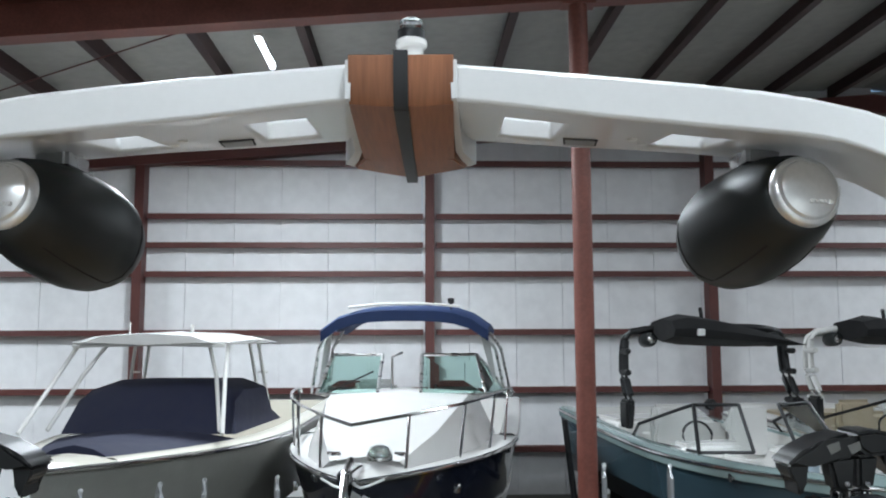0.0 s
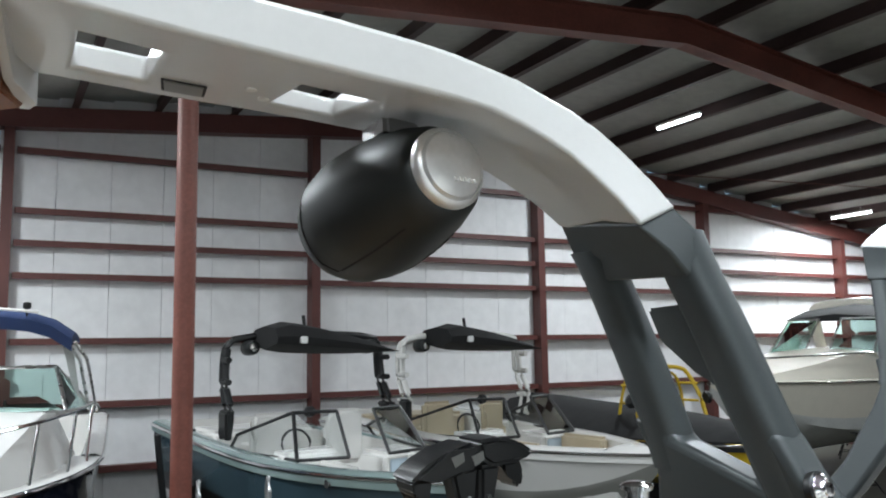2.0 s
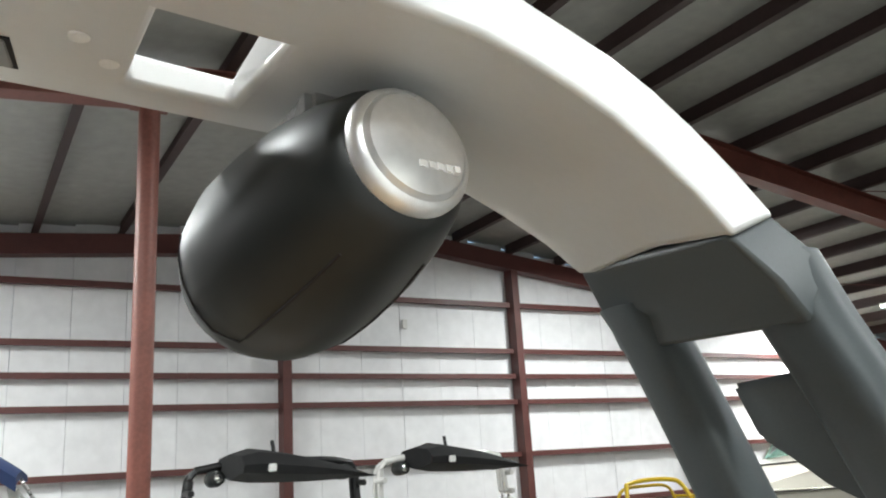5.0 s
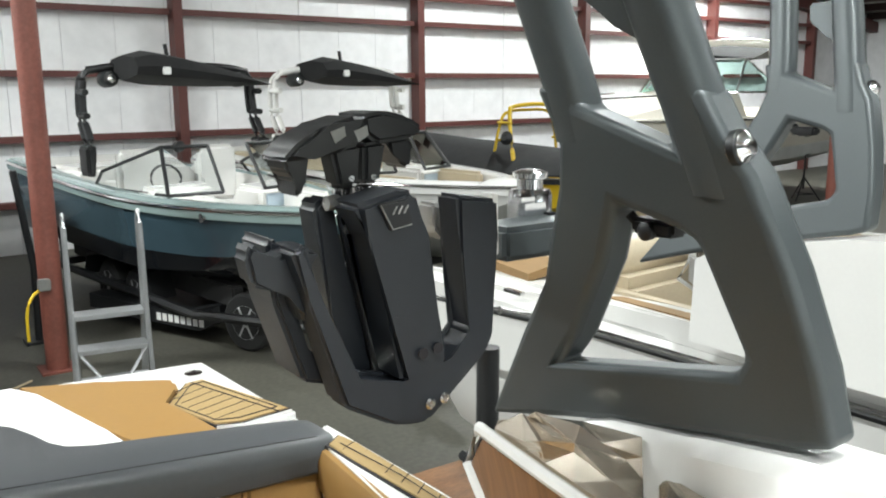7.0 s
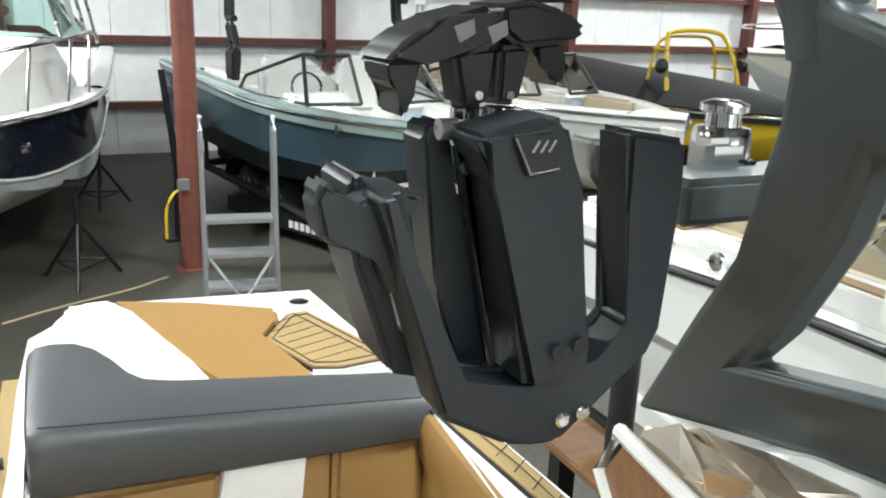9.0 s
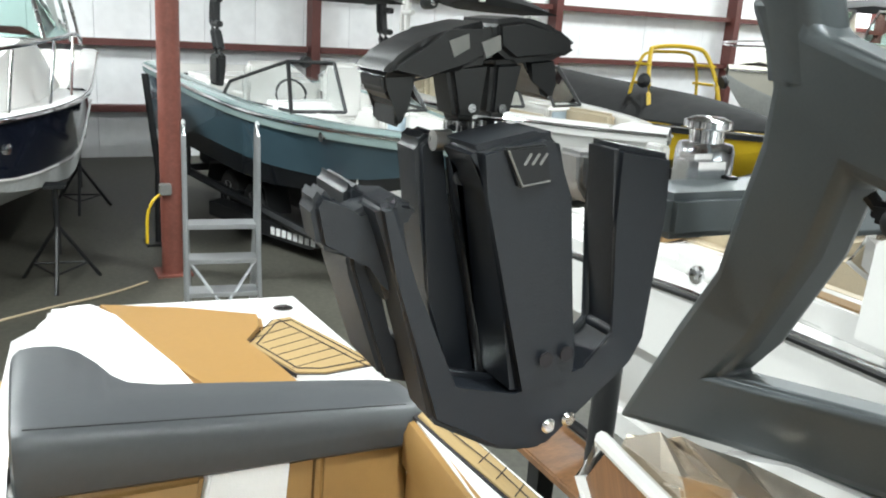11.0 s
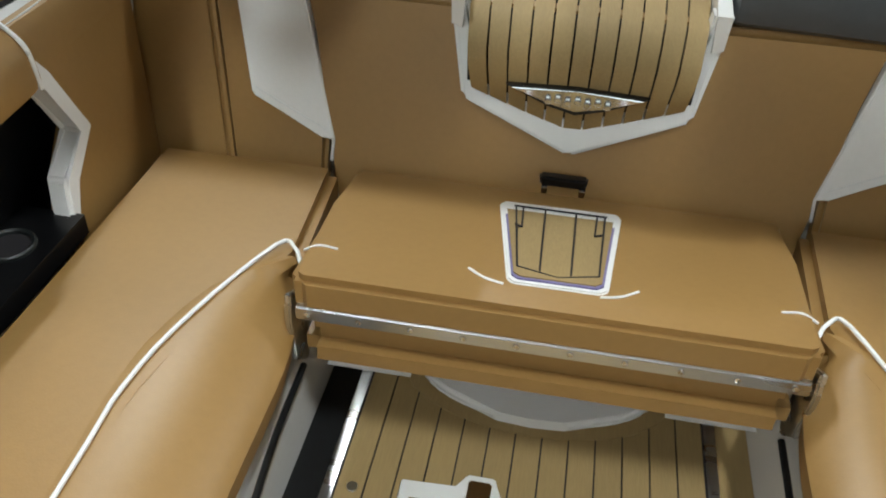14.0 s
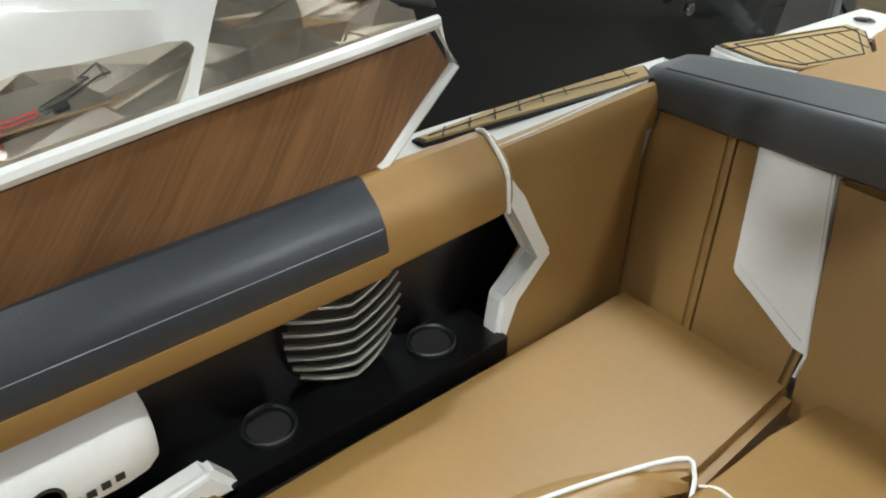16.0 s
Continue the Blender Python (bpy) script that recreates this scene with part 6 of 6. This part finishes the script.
# bow rail
for sd in (-1, 1):
    pts = [(0.0, 0.05, 2.22), (sd * 0.5, 0.75, 2.27), (sd * 0.98, 1.6, 2.33), (sd * 1.25, 2.4, 2.38), (sd * 1.38, 3.2, 2.4), (sd * 1.43, 3.5, 2.33)]
    part("bow_rail", tube(pts, 0.018, 8, 4), M_CHROME, cruiser, "polished bow rail")
    for q, y in ((0.45, 0.72), (0.95, 1.6), (1.24, 2.4), (1.37, 3.15)):
        w, z = width_at(deck_b, y)
        zt = float(np.interp(y, [0.05, 0.75, 1.6, 2.4, 3.2], [2.22, 2.27, 2.33, 2.38, 2.4]))
        part("stanchion", tube([(sd * (w - 0.08), y - 0.12, z + 0.03), (sd * q, y, zt)], 0.016, 8), M_CHROME, cruiser)
    part("cleat", tube([(sd * 0.35 - 0.07, 0.85, 1.86), (sd * 0.35 + 0.07, 0.85, 1.86)], 0.02, 8), M_CHROME, cruiser)
    part("cleat_foot", box((sd * 0.35 - 0.03, 0.83, 1.78), (sd * 0.35 + 0.03, 0.87, 1.86)), M_CHROME, cruiser)
    part("hull_light", lathe([(0.05, -0.02), (0.05, 0.02), (0.03, 0.03)], aim((sd * 0.88, 1.3, 1.45), (sd * 2, 0.8, 1.4)), 14), M_CHROME, cruiser)
    # bimini bows
    part("bimini_bow", tube([(sd * 1.32, 3.6, 2.3), (sd * 1.2, 3.5, 2.9), (sd * 1.02, 3.4, 3.16)], 0.022, 8), M_BRUSHED, cruiser)
    part("bimini_bow", tube([(sd * 1.38, 4.6, 2.2), (sd * 1.24, 4.5, 2.9), (sd * 1.06, 4.4, 3.18)], 0.022, 8), M_BRUSHED, cruiser)
    part("side_curtain", prism([(sd * 1.12, 3.5, 3.05), (sd * 1.0, 3.45, 3.12), (sd * 1.12, 3.6, 2.6), (sd * 1.22, 3.6, 2.4)], (0, 0.03, 0), 0.006), M_BOTTOM, cruiser, "rolled clear curtain")
part("anchor_roller", box((-0.07, -0.25, 1.72), (0.07, 0.35, 1.84), 0.02), M_CHROME, cruiser)
part("anchor", tube([(0, 0.05, 1.9), (0, -0.22, 1.82), (0, -0.3, 1.6)], 0.035, 8), M_CHROME, cruiser, "bright anchor")
part("windlass", lathe([(0.13, 0), (0.13, 0.05), (0.09, 0.12), (0.04, 0.14)], pose(0.18, 0.55, 1.84), 18), M_CHROME, cruiser, "chrome windlass")
for sd in (-1, 1):
    part("mooring_line", tube([(0, -0.12, 1.78), (sd * 0.1, 0.0, 1.66), (sd * 0.3, 0.12, 1.72)], 0.012, 6, 3), M_LABEL, cruiser)
rings = []
for k in range(11):
    t = -1 + 0.2 * k
    zt = 3.43 - 0.17 * abs(t) ** 3
    rings.append([(t * 1.12, y, zt + dz - (0.1 * abs(t) ** 6)) for y, dz in ((3.25, -0.02), (3.35, 0.02), (4.0, 0.08), (4.9, 0.04), (5.0, -0.02), (4.9, -0.05), (4.0, -0.0), (3.4, -0.07), (3.26, -0.16))])
part("bimini", loft(rings), M_BLUECANVAS, cruiser, "blue canvas bimini")
part("bimini_edge", tube([(-0.75, 3.3, 3.46), (-0.3, 3.28, 3.5), (0.3, 3.28, 3.5), (0.75, 3.3, 3.46)], 0.018, 8), M_GEL, cruiser)
part("mast_lamp", lathe([(0.012, -0.08), (0.015, 0.0), (0.045, 0.01), (0.045, 0.07), (0.02, 0.08)], pose(0.62, 3.4, 3.5), 14), M_BLACK, cruiser)
part("helm_seat", box((-0.9, 4.4, 1.3), (-0.3, 4.7, 2.45), 0.08, 3), M_GEL, cruiser)
block = thing("keel_block", "stacked plywood block under the cruiser's keel", "block", m=M_B @ Matrix.Translation((0.12, 1.3, 0)))
part("block_base", box((-0.27, -0.22, 0), (0.27, 0.22, 0.27), 0.01), M_PLY, block)
part("block_top", box((-0.18, -0.16, 0.27), (0.18, 0.16, 0.44), 0.01), M_HATCH, block, "grey block on top")


def boat_stand(x, y, h, m):
    st = thing("boat_stand", "dark steel tripod boat stand propping a hull", "boat stand", "boat stands", m=m @ Matrix.Translation((x, y, 0)))
    part("column", tube([(0, 0, 0.3), (0, 0, h)], 0.028, 8), M_BLACK, st)
    part("pad", box((-0.1, -0.1, h), (0.1, 0.1, h + 0.04), 0.01), M_BLACK, st)
    for k in range(3):
        a = math.tau * k / 3 + 0.5
        part("leg", tube([(0, 0, 0.6), (0.42 * math.cos(a), 0.42 * math.sin(a), 0.0)], 0.02, 6), M_BLACK, st)
        b = a + math.tau / 3
        part("brace", tube([(0.3 * math.cos(a), 0.3 * math.sin(a), 0.17), (0.3 * math.cos(b), 0.3 * math.sin(b), 0.17)], 0.012, 6), M_BLACK, st)


for sx, sy in ((-1.2, 1.9), (1.2, 1.9), (-1.25, 5.2), (1.25, 5.2)):
    boat_stand(sx, sy, 0.98, M_B)

# centre console with navy covers and a white hard top
M_A = at_bow((-3.5, 6.85), -3)
console = thing("centre_console_boat", "cream centre console boat with navy covers and hard top", "boat", m=M_A)
deck_a = add_hull(console, 7.6, 2.75, 0.5, 1.9, 2.0, M_GREYHULL, M_GREYHULL, M_CREAM, M_CREAM, cockpit=(0.06, 0.97), floor=1.2, split=0.6)
rings = []
for k in range(9):
    y = 0.75 + k * 0.22
    w, z = width_at(deck_a, y)
    w = max(0.1, w - 0.2)
    rings.append([(-w, y, z + 0.03), (-w * 0.6, y, z + 0.1), (0, y, z + 0.14), (w * 0.6, y, z + 0.1), (w, y, z + 0.03), (0, y, z - 0.05)])
part("bow_cover", loft(rings), M_NAVY, console, "navy canvas bow cover")
part("console_cover", loft([[(-1.0, y0, 1.95), (-0.95, y1, z), (-0.6, y1 + 0.05, z + 0.12), (0.6, y1 + 0.05, z + 0.12), (0.95, y1, z), (1.05, y0, 1.95)] for y0, y1, z in ((2.45, 2.75, 2.3), (2.7, 3.1, 2.42), (4.2, 4.2, 2.4), (4.6, 4.4, 2.1))]), M_NAVY, console, "navy canvas console cover")
part("hard_top", loft([[(-w, y, z), (-w * 0.7, y, z + 0.07), (0, y, z + 0.1), (w * 0.7, y, z + 0.07), (w, y, z), (0, y, z - 0.03)] for y, w, z in ((2.35, 0.75, 3.0), (2.5, 0.95, 3.0), (3.4, 1.02, 3.04), (4.6, 0.98, 3.0))]), M_GEL, console, "white hard top")
for sd in (-1, 1):
    part("top_leg", tube([(sd * 1.12, 1.75, 2.02), (sd * 0.98, 2.25, 2.6), (sd * 0.9, 2.6, 2.98)], 0.024, 8), M_GEL, console, "white pipe leg")
    part("top_leg", tube([(sd * 0.98, 2.1, 2.02), (sd * 0.8, 2.5, 2.6), (sd * 0.62, 2.75, 2.98)], 0.024, 8), M_GEL, console, "white pipe leg")
    part("top_leg", tube([(sd * 1.0, 4.2, 2.0), (sd * 0.85, 4.1, 2.98)], 0.024, 8), M_GEL, console, "white pipe leg")
    part("top_leg", tube([(sd * 0.86, 4.3, 2.0), (sd * 0.7, 4.2, 2.98)], 0.024, 8), M_GEL, console, "white pipe leg")
    for zz in (2.3, 2.6):
        part("rung", tube([(sd * 0.96, 4.2, zz), (sd * 0.82, 4.2, zz)], 0.014, 6), M_GEL, console)
part("top_rail", tube([(-0.9, 2.45, 2.96), (0, 2.4, 2.98), (0.9, 2.45, 2.96)], 0.022, 8), M_GEL, console)
part("deck_hatch", box((-0.2, 0.5, 1.92), (-0.05, 0.6, 1.955)), M_BLACK, console)
part("antenna", tube([(-0.55, 3.2, 3.1), (-0.55, 3.2, 3.26)], 0.01, 6), M_GEL, console)
part("antenna", tube([(0.25, 3.2, 3.1), (0.25, 3.2, 3.22)], 0.025, 8), M_GEL, console)
for sx, sy in ((-0.85, 1.7), (0.85, 1.7), (1.0, 4.8), (-1.0, 4.8)):
    boat_stand(sx, sy, 0.85, M_A)
part("keel_block", box((-0.25, 1.6, 0.0), (0.25, 2.1, 0.62), 0.01), M_PLY, console)

# twin of our boat alongside, white with beige seats
TWIN = Matrix.Translation((3.75, 0.67, 0.07))
twin = build_boat(TWIN, (M_GEL, M_BEIGEVINYL, M_TOWER_GREY, M_BEIGEVINYL, M_TOWER_WHITE), detail=False)
part("upper_band", loft([[(-1.235, y, 1.62), (-1.245, y, 1.94), (-1.2, y, 1.97), (-1.1, y, 1.62)] for y in (-4.0, -1.0, 1.0, 2.2, 2.8)]), M_GEL, twin)
part("dark_rail", tube([(-1.25, -4, 1.97), (-1.25, 0.5, 1.95), (-1.245, 1.6, 1.93), (-1.22, 2.85, 1.83)], 0.02, 8), M_BLACK, twin)
part("bright_rail", tube([(-1.262, -4, 1.985), (-1.262, 0.5, 1.965), (-1.257, 1.6, 1.945), (-1.232, 2.85, 1.845)], 0.009, 8), M_CHROME, twin)
part("liner", box((-1.1, -2.0, 1.1), (1.1, 2.4, 1.2)), M_GEL, twin)
part("stern_cushion", prism([(-1.02, 1.55, 2.1), (-1.0, 2.3, 2.08), (0.9, 2.3, 2.1), (0.9, 1.6, 2.14)], (0, 0, -0.3), 0.05, 4), M_BEIGEVINYL, twin, "beige stern cushion")
part("bolster", tube([(-1.0, 1.75, 2.13), (0, 1.8, 2.16), (0.9, 1.75, 2.14)], 0.09, 12), M_BEIGEVINYL, twin, "beige bolster")
part("side_cushion", box((-1.03, -0.6, 1.5), (-0.5, 1.5, 1.7), 0.05, 3), M_BEIGEVINYL, twin)
part("coaming", box((-1.08, -0.6, 1.7), (-0.98, 1.6, 2.06), 0.03, 3), M_BEIGEVINYL, twin, "beige coaming")
part("gunwale_pad", prism([(-1.18, 0.9, 2.07), (-1.12, 0.9, 2.07), (-1.1, 1.5, 2.06), (-1.16, 1.55, 2.06)], (0, 0, -0.01)), M_TEAKBROWN, twin)
part("step_pad", prism([(-1.13, 2.05, 2.06), (-0.95, 2.02, 2.1), (-0.9, 2.35, 2.1), (-1.05, 2.5, 2.06)], (0, 0, -0.04)), M_TEAKBROWN, twin)
part("aft_deck", prism([(-1.19, 1.8, 2.035), (1.19, 1.8, 2.035), (1.1, 2.8, 2.0), (-1.1, 2.8, 2.0)], (0, 0, -0.1), 0.03, 3), M_GEL, twin)
part("vent", box((-1.262, 1.95, 1.995), (-1.23, 2.07, 2.01), 0.004), M_CHROME, twin)
part("drain", lathe([(0.02, 0), (0.02, 0.01), (0.01, 0.012)], aim((-1.243, 2.1, 1.9), (-2, 2.1, 1.9)), 12), M_CHROME, twin)
part("grab_eye", lathe([(0.035, 0), (0.035, 0.012), (0.02, 0.016)], aim((-1.235, 1.72, 2.0), (-2, 1.72, 2.05)), 14), M_CHROME, twin)
for yy in (0.55, 0.6):
    part("drain", lathe([(0.018, 0), (0.018, 0.01), (0.01, 0.012)], aim((-1.246, yy, 1.85), (-2, yy, 1.85)), 12), M_CHROME, twin)
trailer(Matrix.Translation((3.75, -3.6, 0.1)), 6.2, 2.5, "black tandem boat trailer under the twin boat")
trailer(Matrix.Translation((0, -4.3, 0.1)), 6.6, 2.45, "black tandem boat trailer under the tan upholstered boat", post=(0.34, 0.62, 2.14))

# black hull alongside on the other side
M_L = at_bow((-3.55, -3.3), 0)
dark = thing("wake_boat", "black wake boat with a plain dark hull side, on its trailer", "boat", "wake boats", m=M_L)
add_hull(dark, 8.0, 2.6, 0.6, 1.92, 1.9, M_BLACKHULL, M_BLACKHULL, M_BLACKHULL, M_BLACK, cockpit=(0.3, 0.9), floor=1.0, rail=False)
part("tow_eye", lathe([(0.03, 0), (0.03, 0.02), (0.02, 0.03)], aim((1.26, 7.4, 1.5), (3, 7.4, 1.5)), 12), M_CHROME, dark)
part("tow_eye", lathe([(0.03, 0), (0.03, 0.02), (0.02, 0.03)], aim((1.26, 6.9, 1.45), (3, 6.9, 1.45)), 12), M_CHROME, dark)
trailer(M_L, 7.6, 2.5, "black tandem boat trailer under the black boat", posts=False)

# dark covered boat with a yellow tower, further back
M_E = at_bow((10.2, 8.6), 4)
covered = thing("wake_boat", "yellow wake boat with black mooring cover and yellow tower", "boat", "wake boats", m=M_E)
deck_e = add_hull(covered, 6.4, 2.4, 0.6, 1.5, 1.6, M_YELLOW, M_YELLOW, M_BLACK, M_BLACK, cockpit=(0.3, 0.95), floor=1.2)
rings = []
for k in range(10):
    y = 0.2 + k * 0.66
    w, z = width_at(deck_e, y)
    h = 0.1 + 0.35 * math.sin(min(1, k / 5) * math.pi / 2)
    rings.append([(-w - 0.02, y, z - 0.12), (-w, y, z + 0.03), (-w * 0.6, y, z + h * 0.8), (0, y, z + h), (w * 0.6, y, z + h * 0.8), (w, y, z + 0.03), (w + 0.02, y, z - 0.12)])
part("mooring_cover", loft(rings, closed=False), M_BLACKCANVAS, covered, "black mooring cover")
yt = part("tower", tube([(-0.8, 2.3, 1.6), (-0.74, 2.45, 2.1), (-0.62, 2.6, 2.48), (-0.5, 2.66, 2.56), (0, 2.7, 2.6), (0.5, 2.66, 2.57), (0.66, 2.6, 2.46), (0.76, 2.45, 2.1), (0.8, 2.3, 1.6)], 0.036, 8, 4), M_YELLOW, covered, "yellow tower")
part("tower_rail", tube([(-0.72, 2.9, 1.7), (-0.64, 2.85, 2.2), (-0.5, 2.82, 2.46), (0, 2.85, 2.5), (0.5, 2.82, 2.47), (0.66, 2.8, 2.2), (0.74, 2.8, 1.7)], 0.026, 8, 4), M_YELLOW, yt)
for sd in (-1, 1):
    for zz in (2.0, 2.3):
        part("rung", tube([(sd * 0.73, 2.45, zz), (sd * 0.67, 2.85, zz)], 0.022, 8), M_YELLOW, yt)
    part("board_rack", lathe([(0.1, 0), (0.12, 0.05), (0.05, 0.12)], aim((sd * 0.85, 2.4, 2.05), (sd * 1.2, 2.3, 2.1)), 12), M_BLACK, yt)
trailer(M_E, 6.2, 2.4, "black tandem boat trailer under the covered boat")

# big grey-white cruiser far off
M_F = at_bow((11.9, 12.0), -78) @ Matrix.Translation((0, 0, 0.0))
big = thing("cabin_cruiser", "large cream express cruiser with radar arch, on stands", "boat", m=M_F)
deck_f = add_hull(big, 10.5, 3.3, 0.7, 2.25, 2.3, M_BOTTOM, M_CREAM, M_CREAM, M_CREAM, cockpit=(0.45, 0.95), floor=1.5)
part("cabin_top", loft([[(-w, y, z0), (-w * 0.8, y, z1), (0, y, z1 + 0.08), (w * 0.8, y, z1), (w, y, z0)] for y, w, z0, z1 in ((1.0, 0.5, 2.22, 2.3), (2.2, 1.0, 2.2, 2.5), (3.8, 1.25, 2.2, 2.75), (4.6, 1.3, 2.2, 2.8))], closed=False), M_CREAM, big)
windscreen(big, 4.2, 1.4, 2.75, 0.75, M_BRUSHED, M_TINT, 0.7, 1.6)
part("radar_arch", tube([(-1.45, 7.4, 2.3), (-1.3, 6.6, 3.5), (-0.9, 6.3, 3.85), (0.9, 6.3, 3.85), (1.3, 6.6, 3.5), (1.45, 7.4, 2.3)], 0.14, 10, 4), M_CREAM, big, "moulded radar arch")
part("canvas_top", loft([[(-1.2, y, z), (0, y, z + 0.12), (1.2, y, z), (0, y, z - 0.05)] for y, z in ((5.0, 3.5), (6.0, 3.75), (7.5, 3.6))]), M_BLACKCANVAS, big, "black canvas top")
part("bow_rail", tube([(-1.4, 3.4, 2.75), (-0.9, 1.2, 2.7), (0, 0.1, 2.65), (0.9, 1.2, 2.7), (1.4, 3.4, 2.75)], 0.02, 8, 4), M_CHROME, big)
part("hull_stripe", tube([(-1.62, 4, 1.75), (-1.66, 7, 1.75), (-1.6, 10, 1.8)], 0.05, 6), M_BLACK, big)
for sx, sy in ((-1.3, 3.0), (1.3, 3.0), (-1.4, 8.0), (1.4, 8.0)):
    boat_stand(sx, sy, 1.15, M_F)
part("keel_block", box((-0.25, 2.6, 0.0), (0.25, 3.2, 0.75), 0.01), M_PLY, big)

# ---- loose things on the floor ----
ladder = thing("rolling_ladder", "aluminium step ladder with looped hand rails on the concrete floor", "ladder", m=Matrix.Translation((1.76, 6.95, 0.1)) @ pose(0, 0, 0, 0, 0, -8))
for sd in (-1, 1):
    part("rail", tube([(sd * 0.285, -0.3, 0.0), (sd * 0.285, -0.1, 0.9), (sd * 0.285, -0.02, 1.8), (sd * 0.285, 0.06, 1.9), (sd * 0.285, 0.14, 1.82), (sd * 0.285, 0.16, 1.2), (sd * 0.285, 0.3, 0.0)], 0.019, 8), M_ALU, ladder, "bent aluminium rail")
    part("cross_brace", tube([(sd * 0.285, -0.1, 0.83), (-sd * 0.1, -0.26, 0.3)], 0.014, 6), M_ALU, ladder)
    part("stile", tube([(sd * 0.25, 0.35, 0.0), (sd * 0.27, 0.1, 1.05)], 0.018, 6), M_ALU, ladder)
for zz, yy in ((0.28, -0.27), (0.54, -0.2), (0.8, -0.13), (1.06, -0.02)):
    part("tread", box((-0.27, yy, zz - 0.02), (0.27, yy + 0.2, zz + 0.02), 0.005), M_ALU, ladder, "ribbed tread")
ladder_two = copy_thing(ladder, Matrix.Translation((-1.55, 6.3, 0.1)) @ pose(0, 0, 0, 0, 0, 14))
copy_thing(ladder, Matrix.Translation((-2.35, 5.9, 0.1)) @ pose(0, 0, 0, 0, 0, 30))

cable = thing("extension_cable", "yellow extension cable hanging on the pillar and lying on the floor", "cable")
part("cord", tube([(1.62, 9.1, 1.0), (1.5, 9.0, 0.95), (1.43, 8.97, 0.8), (1.42, 8.97, 0.5)], 0.016, 6, 4), M_YELLOW, cable)
part("plug", box((1.56, 9.02, 0.98), (1.68, 9.1, 1.1), 0.01), M_HATCH, cable)
part("floor_cord", tube([(1.4, 8.9, 0.112), (1.0, 8.6, 0.112), (0.4, 8.3, 0.112), (-0.1, 8.0, 0.112)], 0.012, 6, 4), M_PLY, cable)
outlet = thing("wall_outlet", "small white junction fitting on the liner wall", "outlet", m=HALL @ Matrix.Translation((8.3, 0.06, 6.2)))
part("plate", box((-0.06, -0.02, -0.1), (0.06, 0.05, 0.1), 0.01), M_GEL, outlet)
guide = thing("guide_pole", "black padded pole standing beside the pillar", "pole", m=Matrix.Translation((1.72, 10.4, 0.1)))
part("pole", tube([(0.0, 0, 0), (0.02, 0, 0.9), (-0.1, 0, 2.0)], 0.04, 10), M_BLACK, guide)
part("base", box((-0.15, -0.15, 0), (0.15, 0.15, 0.03)), M_BLACK, guide)
fender = thing("trailer_fender", "brown carpeted trailer fender step with a black edge beside the gunwale", "trailer fender", m=Matrix.Translation((2.72, 3.5, 0.1)))
part("step", box((-0.2, -0.8, 0.7), (0.15, 0.1, 0.75), 0.01), M_WOOD, fender)
part("edge", tube([(0.17, -0.8, 0.77), (0.17, 0.1, 0.77)], 0.03, 8), M_BLACK, fender)
part("bracket", box((-0.1, -0.1, 0.0), (0.0, 0.0, 0.7)), M_BLACK, fender)
